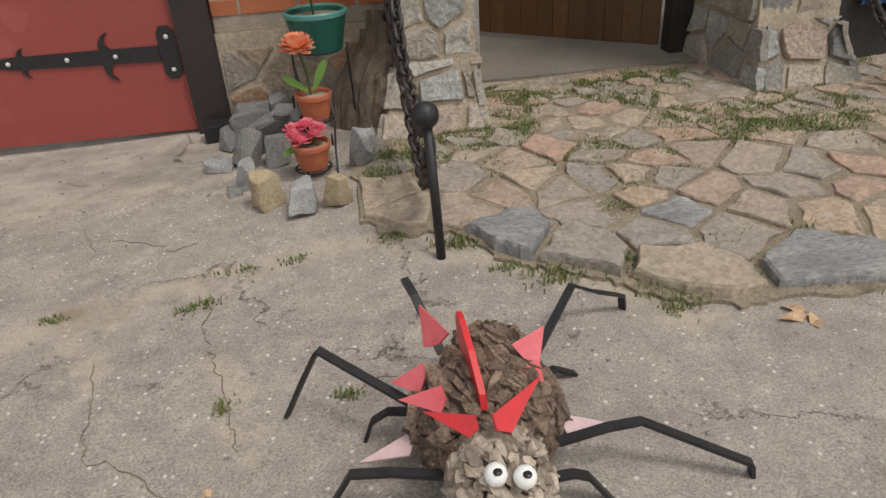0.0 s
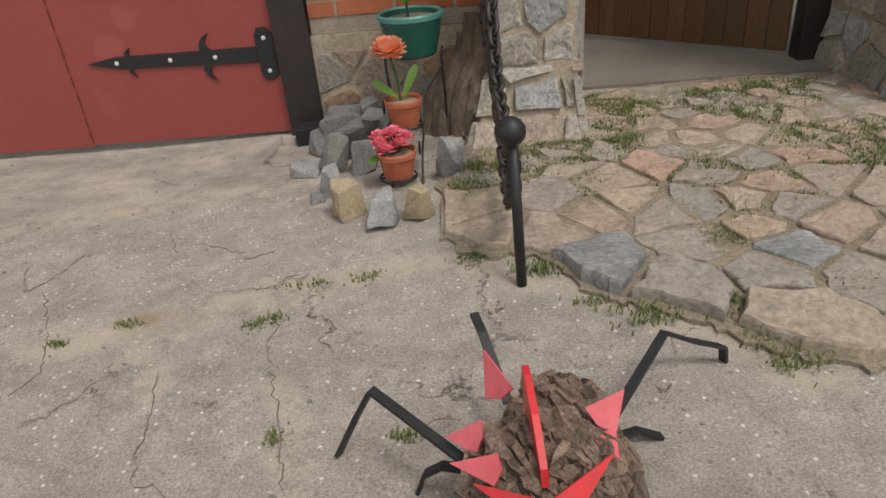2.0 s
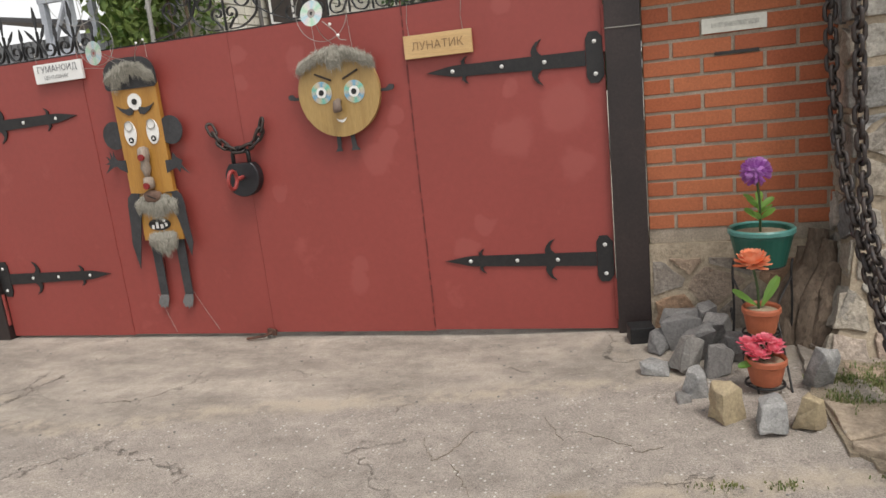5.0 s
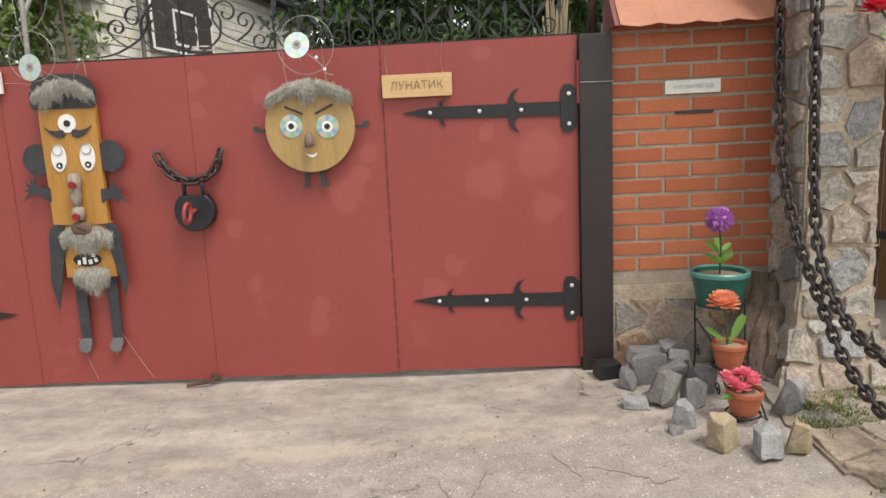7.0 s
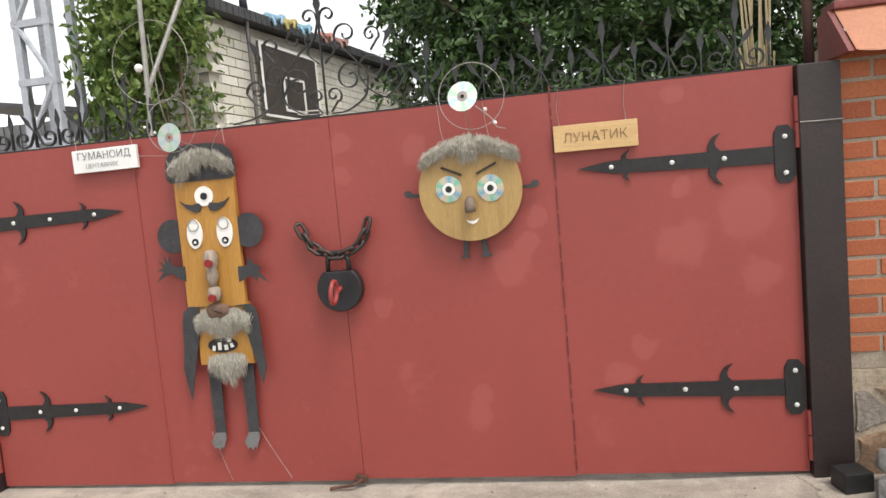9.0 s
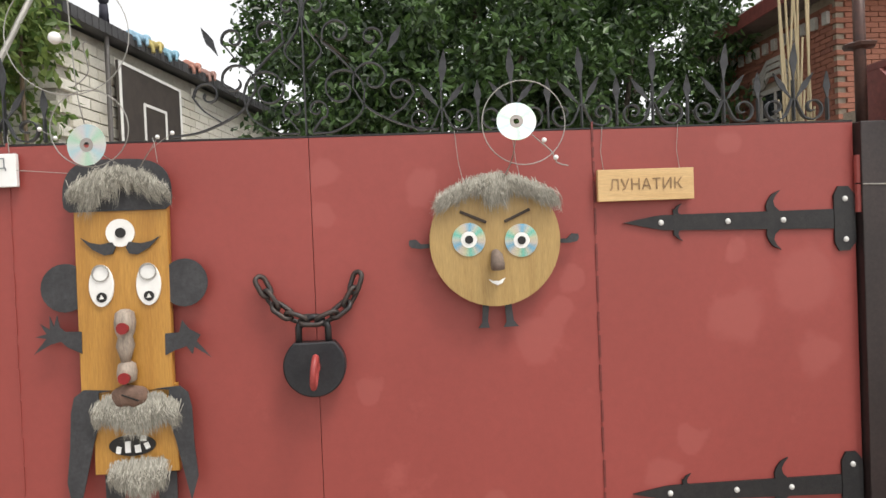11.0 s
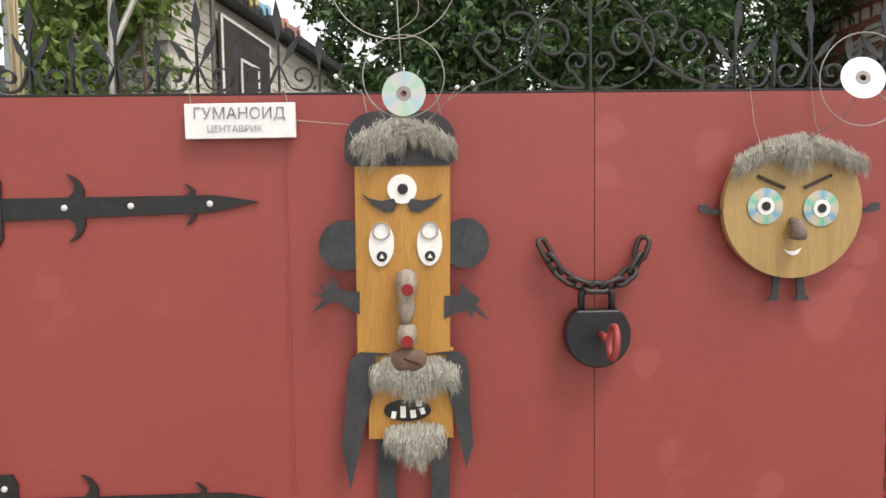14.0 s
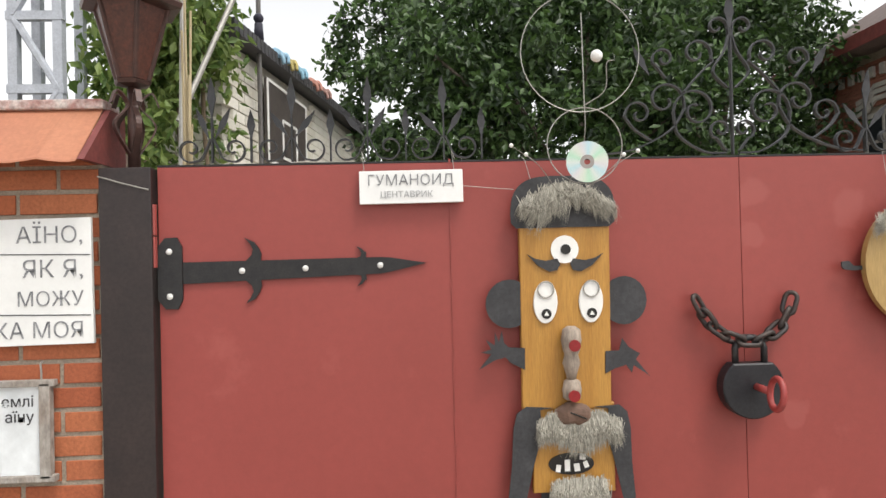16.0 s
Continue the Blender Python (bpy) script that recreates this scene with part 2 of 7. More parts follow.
def lathe(bm, c, profile, n=24, sx=1.0, ring=False):
    """Turns (radius, height) round the upright line through c."""
    rings = [[bm.verts.new((c[0] + r * sx * math.cos(2 * math.pi * k / n), c[1] + r * math.sin(2 * math.pi * k / n), c[2] + h)) for k in range(n)] for r, h in profile]
    for A, B in zip(rings, rings[1:] + (rings[:1] if ring else [])):
        for k in range(n):
            bm.faces.new((A[k], A[(k + 1) % n], B[(k + 1) % n], B[k]))
    if not ring:
        bm.faces.new(rings[0])
        bm.faces.new(rings[-1])
    return bm


def smooth_path(pts, n=6):
    """A Catmull-Rom curve through points."""
    P = [Vector(p) for p in pts]
    P = [2 * P[0] - P[1]] + P + [2 * P[-1] - P[-2]]
    out = []
    for i in range(1, len(P) - 2):
        for k in range(n):
            t = k / n
            a, b, c, d = P[i - 1], P[i], P[i + 1], P[i + 2]
            out.append(0.5 * ((2 * b) + (c - a) * t + (2 * a - 5 * b + 4 * c - d) * t * t + (3 * b - a - 3 * c + d) * t ** 3))
    return out + [P[-2]]


def clip_cell(poly, a, b):
    """Keeps the side of poly that is nearer to a than to b."""
    mx, my, dx, dy = (a[0] + b[0]) / 2, (a[1] + b[1]) / 2, b[0] - a[0], b[1] - a[1]
    out = []
    for i, p in enumerate(poly):
        q = poly[(i + 1) % len(poly)]
        sp = (p[0] - mx) * dx + (p[1] - my) * dy
        sq = (q[0] - mx) * dx + (q[1] - my) * dy
        if sp <= 0:
            out.append(p)
        if sp * sq < 0:
            t = sp / (sp - sq)
            out.append((p[0] + (q[0] - p[0]) * t, p[1] + (q[1] - p[1]) * t))
    return out


def cells(seeds, bound):
    out = []
    for i, a in enumerate(seeds):
        poly = list(bound)
        for j, b in enumerate(seeds):
            if i != j and poly and (a[0] - b[0]) ** 2 + (a[1] - b[1]) ** 2 < 1.5:
                poly = clip_cell(poly, a, b)
        if len(poly) >= 3:
            out.append((a, poly))
    return out


def inside(p, poly):
    r = False
    for i, a in enumerate(poly):
        b = poly[i - 1]
        if (a[1] > p[1]) != (b[1] > p[1]) and p[0] < (b[0] - a[0]) * (p[1] - a[1]) / (b[1] - a[1]) + a[0]:
            r = not r
    return r


def stone_bm(poly, gap, deep, high, rng, rough=0.004, wobble=0.05):
    """An irregular stone over a cell, in the plane u, v with w outward: shrunk by the joint, with a broken outline, a worn edge and an uneven face."""
    cx, cy = sum(p[0] for p in poly) / len(poly), sum(p[1] for p in poly) / len(poly)
    size = max(math.hypot(p[0] - cx, p[1] - cy) for p in poly)
    ph = rng.uniform(0, 50)
    pts = []
    for i, p in enumerate(poly):
        q = poly[(i + 1) % len(poly)]
        ln = math.hypot(q[0] - p[0], q[1] - p[1])
        if ln < size * 0.12:
            continue
        for t in ((0.03, 0.35 + 0.1 * rng.random(), 0.70, 0.97) if ln > size * 0.6 else (0.06, 0.94)):
            pts.append((p[0] + (q[0] - p[0]) * t, p[1] + (q[1] - p[1]) * t))
    bm = bmesh.new()
    out = []
    for x, y in pts:
        d = math.hypot(x - cx, y - cy) or 1e-6
        k = max(0.35, (d - gap) / d) * (1 - wobble * (0.5 + 0.9 * noise.noise((x / size * 2.2 + ph, y / size * 2.2, 0.0))) - 0.07 * rng.random() ** 2)
        out.append((cx + (x - cx) * k, cy + (y - cy) * k))
    tx, ty = rng.uniform(-1, 1) * 0.05, rng.uniform(-1, 1) * 0.05
    R = []
    for k, h in ((1.0, -deep), (1.0, high * 0.72), (0.965, high * 0.96), (0.72, high), (0.38, high)):
        ring = []
        for x, y in out:
            u, v = cx + (x - cx) * k, cy + (y - cy) * k
            dz = (u - cx) * tx + (v - cy) * ty + rough * (1.3 * noise.noise((u / size * 1.6 + ph, v / size * 1.6, 3)) + 0.9 * noise.noise((u / size * 5 + ph, v / size * 5, 7)))
            ring.append(bm.verts.new((u, v, h + (dz if h > 0 else 0))))
        R.append(ring)
    n = len(out)
    for A, B in zip(R, R[1:]):
        for i in range(n):
            bm.faces.new((A[i], A[(i + 1) % n], B[(i + 1) % n], B[i])).smooth = A is R[3]
    top = bm.verts.new((cx, cy, high + rough * noise.noise((ph, 0, 3))))
    for i in range(n):
        bm.faces.new((R[-1][i], R[-1][(i + 1) % n], top)).smooth = True
    return bm


def ground_z(x, y):
    return -0.035 + 0.05 * min(max((x + 0.6) / 1.4, 0.0), 1.0) + 0.004 * noise.noise((x * 1.7, y * 1.7, 0.3))


# ---- ground ----
SEAM_BY_GATE = [(-3.6, -1.1), (-1.87, -1.0), (-1.35, -0.78), (-0.72, -0.69), (-0.08, -0.57), (0.25, -0.50)]
SEAM_BY_PAVING = [(-0.30, -1.40), (0.03, -1.33), (0.32, -1.22), (0.70, -1.16), (0.98, -1.34), (1.40, -1.70)]
WASH = [(0.10, -1.30), (-0.02, -1.48), (0.04, -1.60)]
WASH_LOW = [(0.33, -1.60), (0.38, -1.75), (0.43, -1.90)]
EARTH = [(-0.08, -1.33), (0.0, -1.35), (0.03, -1.35)]
CRACKS = [[(0.30, -1.98), (0.21, -1.89), (0.12, -1.85), (0.09, -1.78), (0.09, -1.70), (0.06, -1.61), (0.04, -1.52)], [(-0.28, -1.58), (-0.25, -1.49), (-0.31, -1.35), (-0.43, -1.13)], [(-0.07, -0.91), (0.04, -0.98), (0.13, -1.04), (0.21, -1.0)],
          [(0.30, -1.54), (0.27, -1.46), (0.29, -1.37)], [(-0.18, -0.83), (-0.13, -0.94), (-0.10, -1.0)], [(-0.57, -0.98), (-0.50, -1.12), (-0.45, -1.06), (-0.41, -0.91)],
          [(0.61, -1.79), (0.66, -1.75), (0.73, -1.75)], [(0.40, -1.90), (0.36, -1.72), (0.30, -1.54)]]


def ground_material():
    m = bpy.data.materials.new("old_asphalt")
    m.use_nodes = True
    n, l = m.node_tree.nodes, m.node_tree.links
    b = n["Principled BSDF"]
    b.inputs["Roughness"].default_value = 0.92
    geo = n.new("ShaderNodeNewGeometry")
    pos = geo.outputs["Position"]

    def tex(kind, scale, **kw):
        t = n.new(kind)
        t.inputs["Scale"].default_value = scale
        for k, v in kw.items():
            if k in ("feature", "distance"):
                t.feature = v
            else:
                t.inputs[k].default_value = v
        l.new(pos, t.inputs["Vector"])
        return t

    def rng(src, a, c, lo=0.0, hi=1.0):
        r = n.new("ShaderNodeMapRange")
        for i, v in enumerate((a, c, lo, hi)):
            r.inputs[i + 1].default_value = v
        l.new(src, r.inputs[0])
        return r.outputs[0]

    def mix(kind, fac, a, c):
        x = n.new("ShaderNodeMix")
        x.data_type, x.blend_type = "RGBA", kind
        for sock, v in ((x.inputs[0], fac), (x.inputs[6], a), (x.inputs[7], c)):
            if isinstance(v, (int, float)):
                sock.default_value = v
            elif isinstance(v, tuple):
                sock.default_value = (*v, 1)
            else:
                l.new(v, sock)
        return x.outputs[2]

    def math_(op, a, c):
        x = n.new("ShaderNodeMath")
        x.operation = op
        for s, v in zip(x.inputs, (a, c)):
            if isinstance(v, (int, float)):
                s.default_value = v
            else:
                l.new(v, s)
        return x.outputs[0]

    big = tex("ShaderNodeTexNoise", 1.6, Detail=6.0, Roughness=0.65)
    mid = tex("ShaderNodeTexNoise", 11.0, Detail=7.0, Roughness=0.7)
    fine = tex("ShaderNodeTexNoise", 170.0, Detail=5.0, Roughness=0.8)
    stone = tex("ShaderNodeTexVoronoi", 60.0)
    sep_c = n.new("ShaderNodeSeparateColor")
    l.new(stone.outputs["Color"], sep_c.inputs[0])
    asphalt = mix("MIX", rng(mid.outputs["Fac"], 0.28, 0.72), (0.268, 0.236, 0.207), (0.440, 0.389, 0.342))
    asphalt = mix("MULTIPLY", 1.0, asphalt, rng(fine.outputs["Fac"], 0.32, 0.68, 0.42, 1.46))
    chip = math_("MULTIPLY", rng(sep_c.outputs[0], 0.86, 0.93), rng(stone.outputs["Distance"], 0.36, 0.16))
    asphalt = mix("MIX", chip, asphalt, (0.66, 0.64, 0.60))
    pit = math_("MULTIPLY", rng(sep_c.outputs[1], 0.90, 0.96), rng(stone.outputs["Distance"], 0.40, 0.22))
    asphalt = mix("MIX", math_("MULTIPLY", pit, 0.6), asphalt, (0.13, 0.115, 0.10))
    concrete = mix("MIX", rng(mid.outputs["Fac"], 0.3, 0.7), (0.290, 0.256, 0.220), (0.437, 0.388, 0.331))
    streak = n.new("ShaderNodeTexNoise")
    streak.inputs["Scale"].default_value, streak.inputs["Detail"].default_value, streak.inputs["Roughness"].default_value = 2.6, 6.0, 0.65
    stretch_ = n.new("ShaderNodeMapping")
    stretch_.inputs["Scale"].default_value = (0.55, 1.7, 1.0)
    stretch_.inputs["Rotation"].default_value = (0, 0, radians(-12))
    l.new(pos, stretch_.inputs["Vector"])
    l.new(stretch_.outputs[0], streak.inputs["Vector"])
    concrete = mix("MULTIPLY", 1.0, concrete, rng(streak.outputs["Fac"], 0.34, 0.64, 0.72, 1.22))
    asphalt = mix("MULTIPLY", 1.0, asphalt, rng(streak.outputs["Fac"], 0.34, 0.64, 0.88, 1.10))
    concrete = mix("MULTIPLY", 1.0, concrete, rng(fine.outputs["Fac"], 0.3, 0.7, 0.62, 1.26))
    concrete = mix("MIX", math_("MULTIPLY", chip, 0.4), concrete, (0.60, 0.57, 0.52))
    sand = mix("MULTIPLY", 1.0, (0.462, 0.396, 0.315), rng(fine.outputs["Fac"], 0.3, 0.7, 0.72, 1.2))
    sep = n.new("ShaderNodeSeparateXYZ")
    l.new(pos, sep.inputs[0])
    # position bent by noise, so that seams and patches wander
    bent = n.new("ShaderNodeVectorMath")
    bent.operation = "MULTIPLY_ADD"
    shift = n.new("ShaderNodeVectorMath")
    shift.operation = "SUBTRACT"
    l.new(tex("ShaderNodeTexNoise", 4.0, Detail=5.0, Roughness=0.7).outputs["Color"], shift.inputs[0])
    shift.inputs[1].default_value = (0.5, 0.5, 0.5)
    l.new(shift.outputs[0], bent.inputs[0])
    bent.inputs[1].default_value = (0.28, 0.28, 0.0)
    l.new(pos, bent.inputs[2])

    def vec(op, a, c, out=0):
        x = n.new("ShaderNodeVectorMath")
        x.operation = op
        for sock, v in zip(x.inputs, (a, c)):
            if isinstance(v, tuple):
                sock.default_value = v
            elif v is not None:
                l.new(v, sock)
        return x.outputs[out]

    flat_pos = vec("MULTIPLY", bent.outputs[0], (1.0, 1.0, 0.0))

    def near_line(pts, width):
        """1 on a broken line of plan points, falling to 0 at the given width."""
        best = None
        for p, q in zip(pts, pts[1:]):
            a, ab = Vector((*p, 0)) * UNIT, Vector((q[0] - p[0], q[1] - p[1], 0)) * UNIT
            rel = vec("SUBTRACT", flat_pos, tuple(a))
            t = n.new("ShaderNodeMath")
            t.operation, t.use_clamp = "MULTIPLY", True
            l.new(vec("DOT_PRODUCT", rel, tuple(ab), 1), t.inputs[0])
            t.inputs[1].default_value = 1 / ab.length_squared
            along_ = n.new("ShaderNodeVectorMath")
            along_.operation = "SCALE"
            along_.inputs[0].default_value = tuple(ab)
            l.new(t.outputs[0], along_.inputs["Scale"])
            d = vec("DISTANCE", rel, along_.outputs[0], 1)
            best = d if best is None else math_("MINIMUM", best, d)
        return rng(best, width * UNIT, width * 0.25 * UNIT)

    edge_y = math_("SUBTRACT", sep.outputs[1], math_("MULTIPLY", sep.outputs[0], 0.24))
    warp = math_("MULTIPLY", math_("SUBTRACT", big.outputs["Fac"], 0.5), 0.5)
    col = mix("MIX", rng(math_("ADD", edge_y, warp), -0.66, -0.60), asphalt, concrete)
    worn = rng(mid.outputs["Fac"], 0.40, 0.58)
    sandy = math_("MULTIPLY", near_line(SEAM_BY_GATE, 0.075), worn)
    sandy = math_("MAXIMUM", sandy, math_("MULTIPLY", near_line(SEAM_BY_PAVING, 0.075), rng(mid.outputs["Fac"], 0.32, 0.52)))
    sandy = math_("MAXIMUM", sandy, math_("MULTIPLY", near_line(WASH, 0.07), worn))
    sandy = math_("MAXIMUM", sandy, math_("MULTIPLY", near_line(WASH_LOW, 0.06), worn))
    sandy = math_("MAXIMUM", sandy, math_("MULTIPLY", rng(big.outputs["Fac"], 0.60, 0.70), rng(edge_y, -0.9, -0.5, 0.25, 0.9)))
    col = mix("MIX", math_("MULTIPLY", sandy, 0.85), col, sand)
    # earth stains
    col = mix("MIX", math_("MULTIPLY", math_("MULTIPLY", near_line(EARTH, 0.06), worn), 0.7), col, (0.20, 0.15, 0.095))
    # hair cracks
    wv = n.new("ShaderNodeVectorMath")
    wv.operation = "MULTIPLY_ADD"
    l.new(mid.outputs["Color"], wv.inputs[0])
    wv.inputs[1].default_value = (0.26, 0.26, 0.0)
    l.new(pos, wv.inputs[2])
    cr = n.new("ShaderNodeTexVoronoi")
    cr.feature = "DISTANCE_TO_EDGE"
    cr.inputs["Scale"].default_value = 1.5
    l.new(wv.outputs[0], cr.inputs["Vector"])
    crack = math_("MULTIPLY", math_("SUBTRACT", 1.0, rng(cr.outputs["Distance"], 0.001, 0.006)), rng(big.outputs["Fac"], 0.50, 0.58))
    col = mix("MIX", math_("MULTIPLY", crack, 0.6), col, (0.12, 0.10, 0.08))
    l.new(col, b.inputs["Base Color"])
    h = math_("ADD", math_("MULTIPLY", fine.outputs["Fac"], 0.5), math_("ADD", math_("MULTIPLY", mid.outputs["Fac"], 0.6), math_("MULTIPLY", crack, -0.8)))
    bp = n.new("ShaderNodeBump")
    bp.inputs["Strength"].default_value, bp.inputs["Distance"].default_value = 0.9, 0.010
    l.new(h, bp.inputs["Height"])
    l.new(bp.outputs[0], b.inputs["Normal"])
    return m


def axis_steps(lo, hi, step, far):
    a = list(np.arange(lo, hi + 1e-6, step))
    grow, v = step, hi
    while v < far:
        grow *= 1.5
        v += grow
        a.append(v)
    grow, v = step, lo
    while v > -far:
        grow *= 1.5
        v -= grow
        a.insert(0, v)
    return a


bm = bmesh.new()
gx, gy = axis_steps(-4.5, 4.5, 0.15, 400), axis_steps(-4, 2, 0.15, 400)
grid = [[bm.verts.new((x, y, ground_z(x, y))) for x in gx] for y in gy]
for A, B in zip(grid, grid[1:]):
    for i in range(len(gx) - 1):
        bm.faces.new((A[i], A[i + 1], B[i + 1], B[i]))
ground = new("ground", mesh_of("ground", bm, ground_material(), smooth=True))
tagged(ground, "cracked grey asphalt with a sandy concrete strip before the gate", "ground", kind="structure")
HOME[ground] = Vector((0, 0, 0))
rng = random.Random(14)
M_CRACK = mat("crack_dirt", (0.14, 0.115, 0.09), 1.0, other=(0.26, 0.22, 0.165), scale=25, fine=160, amount=0.4, bump=0.5)
for line in CRACKS:
    bm = bmesh.new()
    row = None
    for a, b in zip(line, line[1:]):
        steps_ = max(3, round(math.dist(a, b) / 0.02))
        for k in range(steps_):
            x = a[0] + (b[0] - a[0]) * k / steps_ + rng.gauss(0, 0.0035)
            y = a[1] + (b[1] - a[1]) * k / steps_ + rng.gauss(0, 0.005)
            w = rng.uniform(0.0003, 0.0013)
            dx, dy = (b[0] - a[0]) / math.dist(a, b), (b[1] - a[1]) / math.dist(a, b)
            new_row = [bm.verts.new((x + e * dy * w, y - e * dx * w, ground_z(x, y) + h)) for e, h in ((-1.6, -0.004), (-1, 0.0022), (1, 0.0022), (1.6, -0.004))]
            if row:
                for i in range(3):
                    bm.faces.new((row[i], row[i + 1], new_row[i + 1], new_row[i]))
            row = new_row
    part("crack", bm, M_CRACK, ground)

# ---- red gate ----
SEAM, GL, GR, TOP = -1.668, -3.372, 0.040, 1.472


def strap_parts(leaf, root, z, way, tip_x):
    """A forged strap hinge with thorns: way is -1 where it points to smaller x."""
    X = lambda d: root + way * d
    L = abs(tip_x - root)

    def lift(bm):
        for v in bm.verts:
            v.co.z += 0.016 * max(0.0, abs(v.co.x - root) - 0.04)
        return bm

    bm = bmesh.new()
    slab(bm, [(X(-0.034), z - 0.075), (X(-0.034), z + 0.075), (X(-0.012), z + 0.102), (X(0.022), z + 0.102), (X(0.036), z + 0.075), (X(0.036), z - 0.075), (X(0.022), z - 0.102), (X(-0.012), z - 0.102)], -0.007, 0.006)
    plate = part("hinge_plate", bm, M_IRON, leaf)
    bm = bmesh.new()
    slab(bm, [(X(0.038), z - 0.031), (X(0.038), z + 0.031), (X(L - 0.13), z + 0.024), (X(L - 0.10), z + 0.021), (X(L), z + 0.002), (X(L - 0.10), z - 0.019), (X(L - 0.13), z - 0.024)], -0.007, 0.006)
    strap = part("strap", lift(bm), M_IRON, leaf, "black forged strap with curved thorns")
    for d, s in ((0.235, 1.0), (0.545, 0.62)):
        for up in (1, -1):
            bm = bmesh.new()
            prof = [(d - 0.024 * s, 0.024), (d + 0.022 * s, 0.024), (d + 0.025 * s, 0.036 + 0.010 * s), (d + 0.018 * s, 0.064 * s), (d + 0.004 * s, 0.082 * s), (d - 0.022 * s, 0.094 * s), (d - 0.006 * s, 0.076 * s), (d + 0.001 * s, 0.060 * s), (d - 0.003 * s, 0.044 * s)]
            slab(bm, [(X(a), z + up * max(b, 0.022)) for a, b in prof], -0.0075, 0.006)
            part("thorn", lift(bm), M_IRON, strap)
    for d, dz in ((0.0, 0.062), (0.0, -0.066)):
        bm = bmesh.new()
        ball(bm, (X(d), -0.008, z + dz), 0.009, 12, 8, (1, 0.6, 1))
        part("bolt", bm, M_BOLT, plate, "white bolt head", smooth=True)
    for d in (0.205, 0.385, 0.60):
        bm = bmesh.new()
        ball(bm, (X(d), -0.008, z), 0.009, 12, 8, (1, 0.6, 1))
        part("bolt", lift(bm), M_BOLT, strap, "white bolt head", smooth=True)


def gate_leaf(x0, x1, fold, root, way, tip):
    leaf = thing("gate_leaf", ((x0 + x1) / 2, 0, 0), "red painted sheet steel gate leaf with black strap hinges", "gate", "leaves of the red gate")
    zb = lambda x: 0.004 + 0.008 * x
    bm = bmesh.new()
    for a, b in sorted([(x0, fold), (fold, x1)]):
        box(bm, ((a + b) / 2, 0.012, (TOP + zb((a + b) / 2)) / 2), (b - a, 0.022, TOP - zb((a + b) / 2)), bevel=0.0012)
    part("panel", bm, M_GATE, leaf)
    bm = boxm(((x0 + x1) / 2, 0.018, TOP + 0.0035), (x1 - x0, 0.036, 0.005))
    part("top_rail", bm, M_IRON, leaf, "dark iron top rail")
    bm = bmesh.new()
    rng = random.Random(4)
    z = zb(fold) + 0.02
    while z < TOP - 0.03:
        ln = rng.uniform(0.03, 0.09)
        box(bm, (fold + rng.uniform(-0.001, 0.001), -0.0005, z + ln / 2), (0.006, 0.004, ln))
        z += ln + rng.uniform(0.010, 0.03)
    part("weld_seam", bm, M_GATE_DARK if way < 0 else M_GATE, leaf, "broken weld beads down the fold")
    for z in (1.167, 0.322):
        strap_parts(leaf, root, z, way, tip)
    edge = root - way * 0.045
    for z0, z1 in ((1.185, 1.365), (0.05, 0.235)):
        for a, b in ((z0, (z0 + z1) / 2 - 0.002), ((z0 + z1) / 2 + 0.002, z1)):
            bm = bmesh.new()
            tube(bm, [(edge, -0.010, a), (edge, -0.010, b)], 0.013, 10)
            part("hinge_barrel", bm, M_GATE, leaf)
    bm = bmesh.new()
    for z in (0.12, 0.75, 1.40):
        box(bm, ((x0 + x1) / 2, 0.045, z), (x1 - x0 - 0.02, 0.04, 0.04))
    box(bm, (x1 - 0.02 if way > 0 else x0 + 0.02, 0.030, 0.74), (0.06, 0.012, 1.40))
    part("back_frame", bm, M_GATE_DARK, leaf)
    return leaf


leaf_r = gate_leaf(SEAM + 0.0008, GR, -0.803, 0.002, -1, -0.717)
M_OXIDE = mat("rusty_latch", (0.12, 0.05, 0.03), 0.85, other=(0.05, 0.03, 0.025), scale=40, amount=0.5)
leaf_l = gate_leaf(GL, SEAM - 0.0008, -2.532, -3.340, 1, -2.606)

for x, w, label in ((0.114, 0.138, "right"), (-3.452, 0.146, "left")):
    ob = solid("gate_post", boxm((x, 0.04, 0.70), (w, 0.14, 1.54), bevel=0.004), M_POST, "black-brown painted square steel gate post", "gate post", "gate posts")

lt = thing("floor_latch", (-1.69, -0.02, -0.02), "rusty drop latch at the foot of the gate seam", "latch")
part("plate", boxm((-1.675, -0.012, 0.0), (0.05, 0.014, 0.03), Matrix.Rotation(0.2, 3, "Y"), 0.002), M_OXIDE, lt)
part("rod", tube(bmesh.new(), [(-1.80, -0.055, -0.022), (-1.70, -0.045, -0.012), (-1.67, -0.02, 0.0)], 0.007, 8), M_OXIDE, lt)

# ---- brick side walls, with their stone foundation ----
PITCH, COURSE, BL, BH = 0.2275, 0.0690, 0.2145, 0.0560
brick_mesh = mesh_of("brick", boxm((0, 0, 0), (BL, 0.1, BH), bevel=0.003), M_BRICK)
half_mesh = mesh_of("brick", boxm((0, 0, 0), (BL / 2 - 0.006, 0.1, BH), bevel=0.003), M_BRICK)


